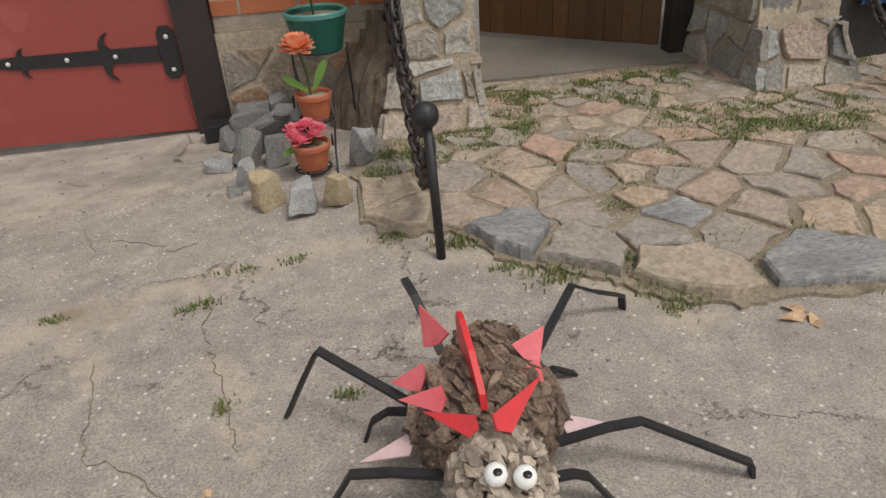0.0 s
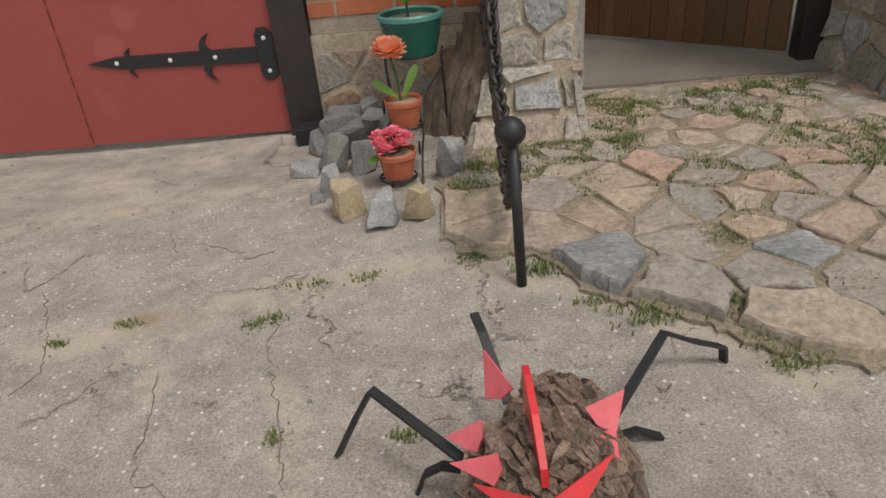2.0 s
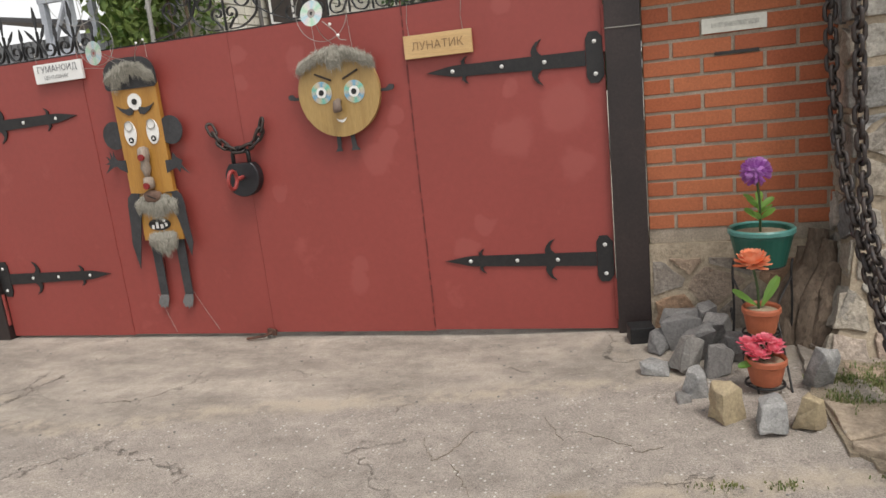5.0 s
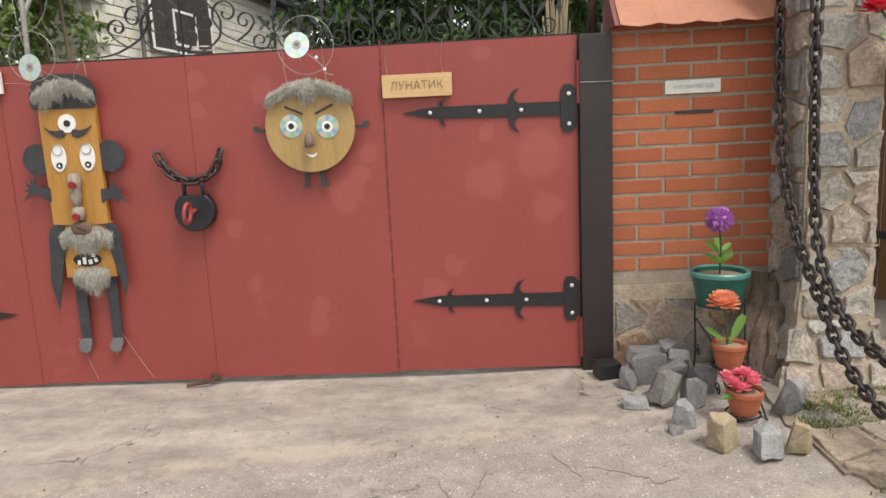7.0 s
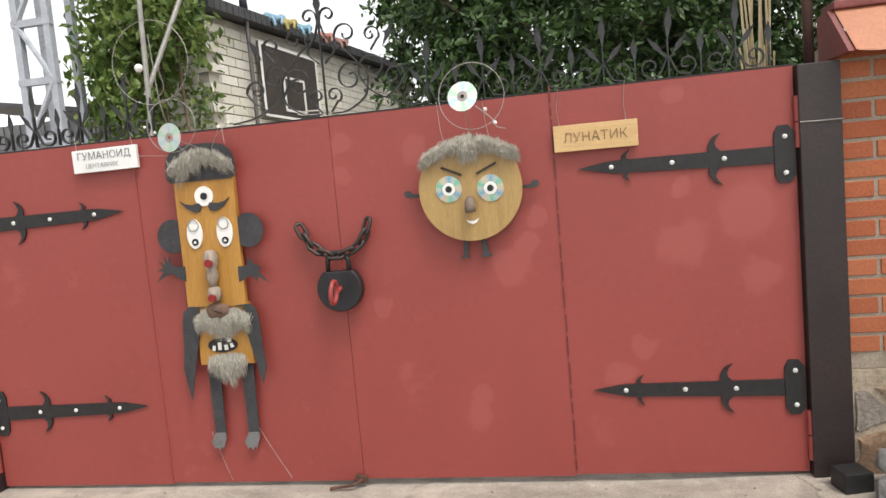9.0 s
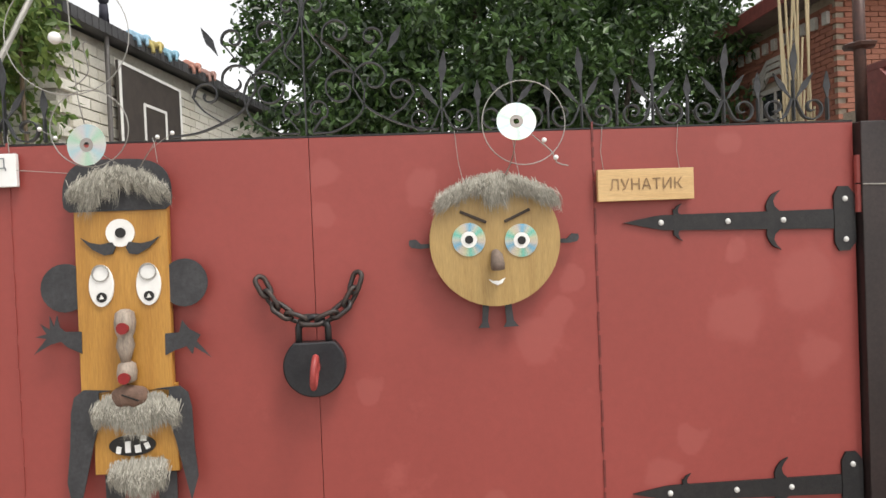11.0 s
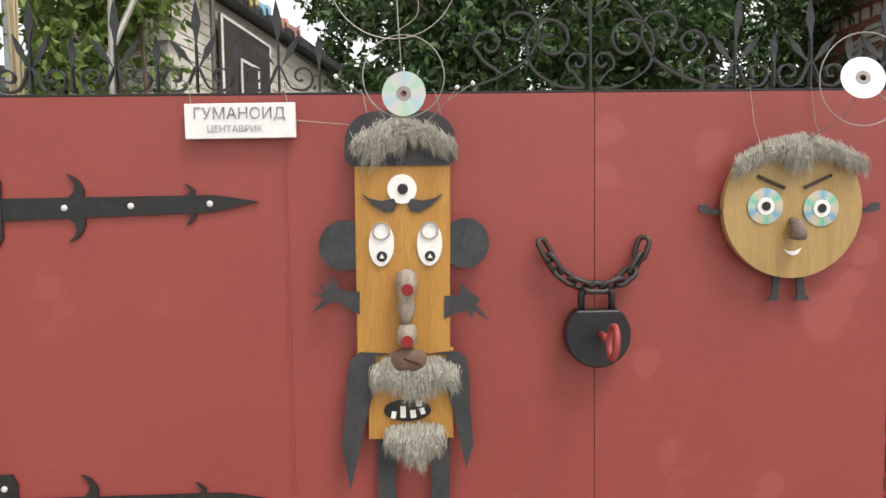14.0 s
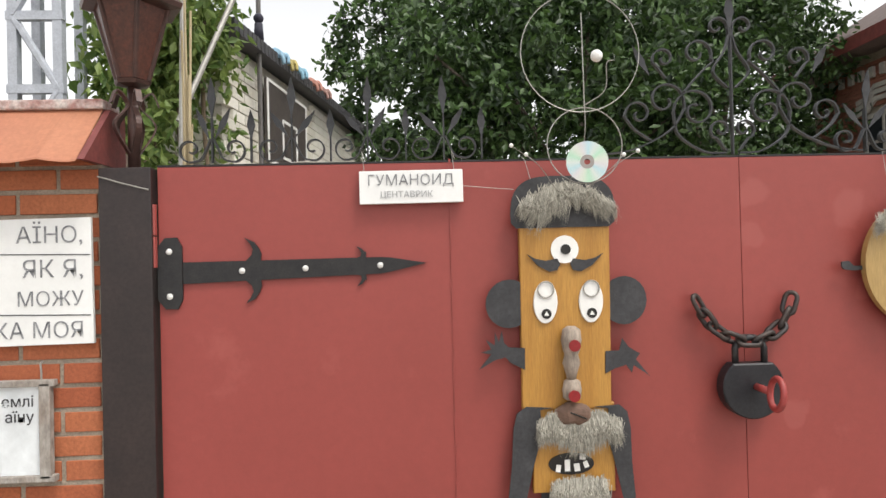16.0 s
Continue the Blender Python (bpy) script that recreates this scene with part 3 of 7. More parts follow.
def brick_wall(name, x0, x1, z0, z1, phase, label, first):
    wall = new(name, mesh_of(name, boxm(((x0 + x1) / 2, 0.131, (z0 + z1) / 2), (x1 - x0, 0.25, z1 - z0)), M_MORTAR))
    HOME[wall] = Vector((0, 0, 0))
    tagged(wall, label, "wall", kind="structure")
    rng = random.Random(7)
    row, z = 0, first
    while z > z0 + COURSE * 0.4:
        x = x0 + (0 if (row + phase) % 2 else -PITCH / 2)
        while x < x1 - 0.02:
            a, b = max(x, x0), min(x + BL, x1)
            if b - a > 0.03:
                full = b - a > BL - 0.01
                half = abs(b - a - (BL - PITCH / 2)) < 0.012
                ob = new("brick", brick_mesh if full else half_mesh)
                ob.scale.x = 1 if full else (b - a) / (BL / 2 - 0.006)
                ob.location = ((a + b) / 2, 0.051 + rng.uniform(-0.002, 0.002), z + rng.uniform(-0.001, 0.001))
                ob.rotation_euler = (0, rng.uniform(-0.004, 0.004), rng.uniform(-0.006, 0.006))
                ob.parent = wall
            x += PITCH
        row += 1
        z -= COURSE
    return wall


def place_stone(poly, frame_, gap, deep, high, rng, material, parent, name="stone", rough=0.004, wobble=0.05):
    """One stone set by frame_ = (origin, U, V, W) as a piece of its parent."""
    o, U, V, W = frame_
    bm = stone_bm(poly, gap, deep, high, rng, rough, wobble=wobble)
    cx, cy = sum(p[0] for p in poly) / len(poly), sum(p[1] for p in poly) / len(poly)
    at = o + U * cx + V * cy
    for v in bm.verts:
        v.co = o + U * v.co.x + V * v.co.y + W * v.co.z - at
    ob = new(name, mesh_of(name, bm, material))
    ob.location = at - HOME[parent]
    ob.parent = parent
    return ob


def rubble_face(parent, o, U, V, w, h, rows, rng, size=0.10, high=0.018, taper=0.0, material=None, gap=0.009):
    """Random rubble over a face w wide and h high."""
    o, U, V = Vector(o), Vector(U).normalized(), Vector(V).normalized()
    W = U.cross(V).normalized()
    seeds, z = [], 0.0
    while z < h + size * 0.2:
        rh = size * rng.uniform(0.65, 1.15)
        x = -size * rng.uniform(0.0, 0.5)
        while x < w + size * 0.2:
            rw = size * rng.uniform(0.7, 1.6)
            seeds.append((x + rw / 2, z + rh / 2 + rng.uniform(-1, 1) * size * 0.22))
            x += rw
        z += rh
    t = taper
    for s, poly in cells(seeds, [(0, 0), (w, 0), (w - t, h), (t, h)]):
        ar = abs(sum(poly[i - 1][0] * p[1] - p[0] * poly[i - 1][1] for i, p in enumerate(poly))) / 2
        if ar > size * size * 0.12:
            place_stone(poly, (o, U, V, W), gap * rng.uniform(0.7, 1.6), 0.02, high * rng.uniform(0.4, 1.5), rng, material or M_STONE, parent, rough=0.008, wobble=0.08)


wall_r = brick_wall("wall_east", 0.188, 0.93, 0.378, 1.54, 1, "orange brick wall with grey mortar on a stone foundation", 1.5035)
wall_l = brick_wall("wall_west", -3.530 - 7 * PITCH, -3.530, 0.30, 1.54, 1, "orange brick wall with signs hung on it", 1.511)
rng = random.Random(11)
M_FSTONE = mat("rusty_foundation_stone", (0.3, 0.22, 0.16), 0.9, other=(0.16, 0.12, 0.09), scale=10, fine=50, amount=0.45, bump=1.0, rand=((0.31, 0.185, 0.12), (0.37, 0.25, 0.16), (0.28, 0.25, 0.22), (0.36, 0.29, 0.23), (0.30, 0.20, 0.14)), distance=0.012)
for name, x0, x1, z1 in (("foundation_east", 0.184, 0.92, 0.376), ("foundation_west", -5.2, -3.528, 0.298)):
    f = new(name, mesh_of(name, boxm(((x0 + x1) / 2, 0.13, z1 / 2 - 0.06), (x1 - x0, 0.28, z1 + 0.12)), M_PMORTAR))
    HOME[f] = Vector((0, 0, 0))
    tagged(f, "rubble stone foundation in pale mortar under the brick", "foundation", kind="structure")
    rubble_face(f, (x0, -0.012, -0.02), (1, 0, 0), (0, 0, 1), x1 - x0, z1 - 0.035, 3, rng, 0.20, 0.010, material=M_FSTONE)


# ---- rubble pillars ----
def pillar(name, foot, head, height, seed, label, size=0.10):
    """A tapering rubble pillar: foot and head are (x0, x1, y front, y back)."""
    bm = bmesh.new()
    steps = 10
    at = lambda k: [foot[i] + (head[i] - foot[i]) * (1 - (1 - min(k / steps * height / 0.42, 1.0)) ** 2) for i in range(4)]
    rings = []
    for k in range(steps + 1):
        x0, x1, y0, y1 = at(k)
        z = -0.05 + (height + 0.05) * k / steps
        rings.append([bm.verts.new(p) for p in ((x0, y0, z), (x1, y0, z), (x1, y1, z), (x0, y1, z))])
    for A, B in zip(rings, rings[1:]):
        for i in range(4):
            bm.faces.new((A[i], A[(i + 1) % 4], B[(i + 1) % 4], B[i]))
    bm.faces.new(rings[0]), bm.faces.new(rings[-1])
    ob = new(name, mesh_of(name, bm, M_PMORTAR))
    HOME[ob] = Vector((0, 0, 0))
    tagged(ob, label, "pillar", "rubble pillars", kind="structure")
    rng = random.Random(seed)
    band = 0.30
    z = -0.03
    while z < height:
        hh = min(band, height - z)
        a, b = at((z + 0.05) / (height + 0.05) * steps), at((z + hh + 0.05) / (height + 0.05) * steps)
        for p, q, p2, q2 in (((a[0], a[2]), (a[1], a[2]), (b[0], b[2]), (b[1], b[2])), ((a[0], a[3]), (a[0], a[2]), (b[0], b[3]), (b[0], b[2])), ((a[1], a[2]), (a[1], a[3]), (b[1], b[2]), (b[1], b[3]))):
            o = Vector((p[0], p[1], z))
            U = Vector((q[0] - p[0], q[1] - p[1], 0))
            mid0, mid1 = (Vector((*p, z)) + Vector((*q, z))) / 2, (Vector((*p2, z + hh)) + Vector((*q2, z + hh))) / 2
            V = mid1 - mid0
            V = V - U.normalized() * V.dot(U.normalized())
            rubble_face(ob, o, U, V, U.length, V.length, 3, rng, size, 0.014, (U.length - math.dist(p2, q2)) / 2)
        z += hh
    return ob


pillar("pillar_west", (0.74, 1.20, -0.44, 0.40), (0.885, 1.165, -0.27, 0.30), 2.3, 5, "rubble stone pillar in pale mortar beside the wooden gate", 0.155)
pillar("pillar_east", (2.34, 2.80, -0.36, 0.40), (2.36, 2.70, -0.18, 0.40), 2.3, 9, "rubble stone pillar with a flared foot", 0.18)

# ---- stone paving before the wooden gate ----
PAVED = [(0.66, -0.62), (0.67, -1.06), (0.76, -1.16), (0.90, -1.19), (0.96, -1.24), (1.0, -1.34), (1.06, -1.41), (1.15, -1.45), (1.25, -1.52), (1.31, -1.58), (1.38, -1.64), (1.49, -1.69), (1.60, -1.67), (1.86, -1.71), (2.5, -1.78), (3.4, -1.85), (3.6, -0.5), (2.9, 0.1), (2.1, 0.2), (1.28, 0.16), (1.2, -0.3), (0.74, -0.40)]
bm = bmesh.new()
rng = random.Random(2)
ragged = [(a[0] + (b[0] - a[0]) * k / 6 + rng.uniform(-0.016, 0.016), a[1] + (b[1] - a[1]) * k / 6 + rng.uniform(-0.016, 0.016)) for a, b in zip(PAVED, PAVED[1:] + PAVED[:1]) for k in range(6)]
vs = [bm.verts.new((x, y, ground_z(x, y) + 0.011)) for x, y in ragged]
f = bm.faces.new(vs)
r = bmesh.ops.extrude_face_region(bm, geom=[f])
bmesh.ops.translate(bm, verts=[e for e in r["geom"] if isinstance(e, bmesh.types.BMVert)], vec=(0, 0, -0.06))
bed = new("pavement", mesh_of("pavement", bm, M_SOIL))
tagged(bed, "uneven crazy paving of natural stone with soil and grass between", "pavement", kind="structure")
HOME[bed] = Vector((0, 0, 0))
# the stones of the front rows, then a looser fill behind them
SEEDS = [(1.06, -1.28), (1.22, -1.39), (1.44, -1.53), (1.77, -1.56), (0.82, -1.03), (0.96, -1.07), (0.75, -0.89), (1.0, -0.85), (1.11, -0.98), (1.20, -0.93), (1.29, -1.02), (1.41, -0.99), (1.33, -1.18), (1.53, -0.98), (1.50, -1.11),
         (1.55, -1.25), (1.45, -1.34), (1.69, -1.14), (1.62, -1.03), (1.64, -1.38), (1.79, -1.27), (1.93, -1.34), (2.09, -1.43), (1.80, -0.84), (1.66, -0.86), (1.94, -0.97), (1.51, -0.75), (1.82, -0.67), (1.09, -0.64), (1.17, -0.76),
         (1.37, -0.65), (1.64, -0.70), (1.94, -1.17), (2.12, -1.24), (2.33, -0.90), (2.06, -1.07)]
SLATE = (0, 3, 15)
rng = random.Random(21)
for _ in range(3000):
    p = (rng.uniform(0.66, 3.5), rng.uniform(-1.8, 0.15))
    if p[1] < -0.62 and p[0] < 2.15:
        continue
    near_ = rng.uniform(0.085, 0.20)
    if inside(p, PAVED) and all(math.hypot(p[0] - q[0], (p[1] - q[1]) * 1.15) > near_ for q in SEEDS):
        SEEDS.append(p)
hull = [(0.66, -0.50)] + [(x + 0.004, y + 0.012) for x, y in PAVED[1:16]] + [(3.6, 0.14), (0.75, 0.14)]
M_SLATE = mat("slate_paving_stone", (0.255, 0.255, 0.257), 0.85, other=(0.42, 0.41, 0.39), scale=9, fine=45, amount=0.45, bump=1.0, stretch=(1, 2.4, 1), distance=0.014)
for i, (s, poly) in enumerate(cells(SEEDS, hull)):
    if s[1] > -0.32 and s[0] < 1.28:
        continue
    edge = i < 4
    o = Vector((0, 0, ground_z(*s) + 0.004))
    high = rng.uniform(0.036, 0.044) if edge else rng.uniform(0.014, 0.021) if i < 36 else rng.uniform(0.008, 0.016)
    place_stone(poly, (o, Vector((1, 0, 0)), Vector((0, 1, 0)), Vector((0, 0, 1))), rng.uniform(0.005, 0.014) if i < 36 else rng.uniform(0.005, 0.018), 0.03, high, rng, M_SLATE if i in SLATE else M_PAVE, bed, "paving_stone", 0.010, 0.10 if i < 36 else 0.16)

floor = solid("floor", boxm((1.9, 1.7, -0.02), (1.9, 3.0, 0.10)), M_CONC, "bare pale concrete passage behind the wooden gate", "floor", kind="structure")


# ---- wooden gate, ajar ----
wg = thing("wooden_gate", (2.26, 0.40, 0.05), "brown stained board gate, standing ajar, with a black strap hinge", "gate")
ang = math.atan2(0.66, -0.80)
R = Matrix.Rotation(ang, 3, "Z")
W0 = Vector((2.25, 0.42, 0.0))
rng = random.Random(3)
d = 0.02
while d < 1.15:
    w = rng.uniform(0.088, 0.104)
    bm = bmesh.new()
    box(bm, W0 + R @ Vector((d + w / 2, 0.0, 0.055 + 0.95)), (w - 0.004, 0.022, 1.9), R, 0.003)
    part("board", bm, M_WOOD, wg)
    d += w
n_front = R @ Vector((0, 1, 0))
for z in (0.42, 1.5):
    bm = bmesh.new()
    L = lambda u, v, w: W0 + R @ Vector((u, w, v))
    out = [(-0.02, -0.12), (-0.02, 0.12), (0.03, 0.14), (0.07, 0.10), (0.085, 0.03), (0.33, 0.026), (0.33, 0.085), (0.29, 0.11), (0.38, 0.09), (0.385, 0.025), (0.60, 0.022), (0.60, 0.055), (0.64, 0.022), (0.78, 0.0), (0.64, -0.022), (0.60, -0.055), (0.60, -0.022), (0.385, -0.025), (0.38, -0.09), (0.29, -0.11), (0.33, -0.085), (0.33, -0.026), (0.085, -0.03), (0.07, -0.10), (0.03, -0.14)]
    a = [bm.verts.new(L(u, z + v, 0.020)) for u, v in out]
    b = [bm.verts.new(L(u, z + v, 0.013)) for u, v in out]
    bm.faces.new(a), bm.faces.new(b[::-1])
    for i in range(len(out)):
        j = (i + 1) % len(out)
        bm.faces.new((a[i], a[j], b[j], b[i]))
    part("strap_hinge", bm, M_IRON, wg, "black forged strap hinge")
for z in (0.3, 1.6):
    bm = bmesh.new()
    box(bm, W0 + R @ Vector((0.58, -0.03, z)), (1.1, 0.035, 0.09), R, 0.003)
    part("ledge", bm, M_WOOD, wg)
solid("gate_post", boxm((2.32, 0.40, 1.0), (0.13, 0.10, 2.1), bevel=0.004), M_POST, "black steel post that carries the wooden gate", "gate post", "gate posts")
solid("wall_north", boxm((2.2, 3.2, 0.8), (2.0, 0.2, 1.7)), mat("grey_render", (0.30, 0.29, 0.27), 0.9, scale=3, amount=0.2), "plain grey rendered wall behind the passage", "wall", kind="structure")
solid("wall_south", boxm((1.22, 1.6, 0.65), (0.12, 2.8, 1.5)), mat("pale_render", (0.36, 0.34, 0.31), 0.9, scale=3, amount=0.2), "pale rendered side wall of the passage", "wall", kind="structure")

# ---- tiled caps over the brick walls ----
def cap(x0, x1, side):
    c = thing("wall_cap", ((x0 + x1) / 2, 0.0, 1.48), "terracotta coloured sheet metal cap with a wavy lower edge", "wall cap", "wall caps")
    bm = bmesh.new()
    n = 80
    lo, hi, lo2, hi2 = [], [], [], []
    for k in range(n + 1):
        x = x0 + (x1 - x0) * k / n
        ph = ((x - x0) / 0.155) % 1.0
        wz = 0.012 * (1 - abs(2 * ph - 1)) ** 0.6
        lo.append(bm.verts.new((x, -0.115, 1.475 + 0.012 - wz)))
        hi.append(bm.verts.new((x, 0.06, 1.655)))
        lo2.append(bm.verts.new((x, -0.112, 1.481 + 0.012 - wz)))
        hi2.append(bm.verts.new((x, 0.063, 1.661)))
    for k in range(n):
        bm.faces.new((lo[k], lo[k + 1], hi[k + 1], hi[k]))
        bm.faces.new((lo2[k], lo2[k + 1], hi2[k + 1], hi2[k]))
        bm.faces.new((lo[k], lo[k + 1], lo2[k + 1], lo2[k]))
    part("sheet", bm, M_TERRA, c)
    bm = boxm(((x0 + x1) / 2, 0.10, 1.668), (x1 - x0 + 0.01, 0.12, 0.03), bevel=0.006)
    part("ridge", bm, M_RUST if side > 0 else mat("flaking_ridge", (0.55, 0.5, 0.47), 0.8, other=(0.30, 0.09, 0.07), scale=18), c, "painted ridge plate")
    bm = bmesh.new()
    e = x0 if side > 0 else x1
    a = [bm.verts.new((e, y, z)) for y, z in ((-0.11, 1.484), (0.06, 1.652), (0.16, 1.652), (0.16, 1.484))]
    b = [bm.verts.new((e - 0.02 * side, y, z)) for y, z in ((-0.11, 1.484), (0.06, 1.652), (0.16, 1.652), (0.16, 1.484))]
    bm.faces.new(a), bm.faces.new(b)
    for i in range(4):
        bm.faces.new((a[i], a[(i + 1) % 4], b[(i + 1) % 4], b[i]))
    part("end_plate", bm, M_RUST, c, "dark red end plate")


cap(0.200, 0.875, 1)
cap(-5.2, -3.545, -1)

# ---- more materials ----
M_PLANK = mat("varnished_pine", (0.44, 0.225, 0.045), 0.45, other=(0.36, 0.165, 0.028), scale=3, fine=30, amount=0.25, bump=0.1, stretch=(8, 8, 0.6))
M_OAK = mat("oak_veneer", (0.40, 0.265, 0.10), 0.4, other=(0.33, 0.205, 0.07), scale=4, fine=35, amount=0.25, bump=0.06, stretch=(9, 9, 0.7))
M_SIGNWOOD = mat("raw_pine_board", (0.60, 0.41, 0.20), 0.6, other=(0.53, 0.34, 0.15), scale=4, fine=40, amount=0.18, stretch=(0.6, 8, 8))
M_RUBBER = mat("black_rubber_sheet", (0.028, 0.029, 0.032), 0.7, other=(0.048, 0.048, 0.052), scale=14, fine=80, amount=0.35, bump=0.2)
M_WHITE = mat("white_plastic", (0.78, 0.78, 0.76), 0.35, other=(0.72, 0.72, 0.70), scale=10, amount=0.05, bump=0)
M_SIGN = mat("white_sign_board", (0.76, 0.77, 0.76), 0.5, other=(0.68, 0.69, 0.68), scale=5, fine=40, amount=0.06, bump=0.02)
M_BLACK = mat("black_gloss", (0.012, 0.012, 0.012), 0.3, amount=0.1, bump=0)
M_INK = mat("dark_ink", (0.05, 0.05, 0.055), 0.7, amount=0.2, bump=0)
M_FUR = mat("grey_tow_fibre", (0.44, 0.42, 0.36), 0.95, other=(0.28, 0.265, 0.22), scale=60, fine=300, amount=0.45, bump=0)
M_DRIFT = mat("grey_driftwood", (0.34, 0.29, 0.24), 0.85, other=(0.24, 0.18, 0.14), scale=20, fine=90, amount=0.4, bump=0.4, stretch=(1, 1, 0.3))
M_RED = mat("red_plastic", (0.58, 0.022, 0.026), 0.34, other=(0.42, 0.03, 0.035), scale=12, amount=0.1, bump=0.03)
M_PINKRED = mat("faded_red_plastic", (0.64, 0.13, 0.15), 0.35, other=(0.56, 0.08, 0.095), scale=12, amount=0.1, bump=0.03)
M_PALE = mat("pale_pink_plastic", (0.60, 0.42, 0.42), 0.5, amount=0.1, bump=0.03)
M_BARK = mat("pine_bark", (0.31, 0.222, 0.165), 0.95, other=(0.16, 0.108, 0.078), scale=45, fine=160, amount=0.65, bump=1.0, distance=0.008)
M_PBARK = mat("pale_bark", (0.50, 0.425, 0.35), 0.95, other=(0.30, 0.225, 0.17), scale=35, fine=140, amount=0.45, bump=0.9, distance=0.005)
M_WIRE = mat("galvanised_wire", (0.40, 0.39, 0.36), 0.45, 0.5, amount=0.2, bump=0)
M_POT = mat("terracotta_plastic", (0.42, 0.125, 0.06), 0.5, other=(0.36, 0.10, 0.05), scale=14, amount=0.15, bump=0.05)
M_TEAL = mat("dark_green_plastic", (0.012, 0.10, 0.075), 0.35, other=(0.01, 0.085, 0.065), scale=9, amount=0.1, bump=0.03)
M_TEAL_RIM = mat("teal_rim", (0.09, 0.27, 0.24), 0.35, amount=0.1, bump=0.03)
M_SANDFILL = mat("pot_sand", (0.36, 0.29, 0.20), 1.0, fine=150, amount=0.5, bump=0.8)


def leafy(name, a, b, rough=0.5, glow=0.35):
    """Leaves or petals: two tones by island, part of the light passing through."""
    m = bpy.data.materials.new(name)
    m.use_nodes = True
    n, l = m.node_tree.nodes, m.node_tree.links
    geo = n.new("ShaderNodeNewGeometry")
    mx = n.new("ShaderNodeMix")
    mx.data_type = "RGBA"
    mx.inputs[6].default_value, mx.inputs[7].default_value = (*a, 1), (*b, 1)
    l.new(geo.outputs["Random Per Island"], mx.inputs[0])
    p = n["Principled BSDF"]
    p.inputs["Roughness"].default_value = rough
    l.new(mx.outputs[2], p.inputs["Base Color"])
    t = n.new("ShaderNodeBsdfTranslucent")
    l.new(mx.outputs[2], t.inputs["Color"])
    s = n.new("ShaderNodeMixShader")
    s.inputs[0].default_value = glow
    l.new(p.outputs[0], s.inputs[1]), l.new(t.outputs[0], s.inputs[2])
    l.new(s.outputs[0], n["Material Output"].inputs["Surface"])
    return m


M_CREST = mat("grey_black_iron", (0.024, 0.025, 0.028), 0.4, 0.25, other=(0.042, 0.042, 0.044), scale=30, fine=150, amount=0.35, bump=0.15)
M_LEAF = leafy("tree_leaf", (0.008, 0.024, 0.007), (0.080, 0.150, 0.040), 0.45, 0.25)
M_VINE = leafy("vine_leaf", (0.075, 0.145, 0.032), (0.25, 0.33, 0.095), 0.5, 0.45)
M_GRASS = leafy("grass_blade", (0.085, 0.145, 0.032), (0.26, 0.255, 0.11))
M_FLEAF = leafy("plastic_leaf", (0.13, 0.30, 0.05), (0.28, 0.45, 0.12), 0.4)
M_PURPLE = leafy("purple_petal", (0.34, 0.07, 0.42), (0.64, 0.34, 0.70), 0.6)
M_ORANGE = leafy("orange_petal", (0.82, 0.24, 0.10), (0.86, 0.44, 0.28), 0.6)
M_PINK = leafy("pink_petal", (0.76, 0.10, 0.18), (0.86, 0.33, 0.38), 0.6)
M_REDP = leafy("red_petal", (0.45, 0.01, 0.03), (0.62, 0.03, 0.06), 0.6)
M_REED = leafy("dry_stalk", (0.40, 0.32, 0.19), (0.52, 0.44, 0.28), 0.8, 0.1)


def cd_material(k=1.0, vivid=False):
    """A disc's mirror side: rainbow glints painted as colour bands by angle round the hub; k dims them."""
    m = bpy.data.materials.new("compact_disc")
    m.use_nodes = True
    n, l = m.node_tree.nodes, m.node_tree.links
    p = n["Principled BSDF"]
    p.inputs["Metallic"].default_value, p.inputs["Roughness"].default_value = 0.9, 0.2
    tc = n.new("ShaderNodeTexCoord")
    g = n.new("ShaderNodeTexGradient")
    g.gradient_type = "RADIAL"
    mp = n.new("ShaderNodeMapping")
    mp.inputs["Rotation"].default_value = (radians(90), 0, 0)
    l.new(tc.outputs["Object"], mp.inputs["Vector"]), l.new(mp.outputs[0], g.inputs["Vector"])
    w = n.new("ShaderNodeMath")
    w.operation = "MULTIPLY"
    w.inputs[1].default_value = 3.0
    l.new(g.outputs["Fac"], w.inputs[0])
    fr = n.new("ShaderNodeMath")
    fr.operation = "FRACT"
    l.new(w.outputs[0], fr.inputs[0])
    r = n.new("ShaderNodeValToRGB")
    cols = ((0.0, (0.80, 0.86, 0.78)), (0.2, (0.60, 0.86, 0.64)), (0.4, (0.82, 0.86, 0.72)), (0.6, (0.84, 0.80, 0.78)), (0.8, (0.62, 0.82, 0.84)), (1.0, (0.80, 0.86, 0.78)))
    if vivid:
        cols = ((0.0, (0.80, 0.84, 0.74)), (0.2, (0.30, 0.85, 0.70)), (0.4, (0.86, 0.86, 0.62)), (0.6, (0.88, 0.80, 0.70)), (0.8, (0.30, 0.66, 0.92)), (1.0, (0.80, 0.84, 0.74)))
    while len(r.color_ramp.elements) < len(cols):
        r.color_ramp.elements.new(0.5)
    for e, (q, c) in zip(r.color_ramp.elements, cols):
        e.position, e.color = q, (*(k * v for v in c), 1)
    l.new(fr.outputs[0], r.inputs[0]), l.new(r.outputs[0], p.inputs["Base Color"])
    return m


# same disc thrice; the 0.62 copy has a darker reflection put into its colour
M_CD, M_CD_DIM_REFLECT, M_CD_EYE = cd_material(), cd_material(0.62), cd_material(0.7, True)


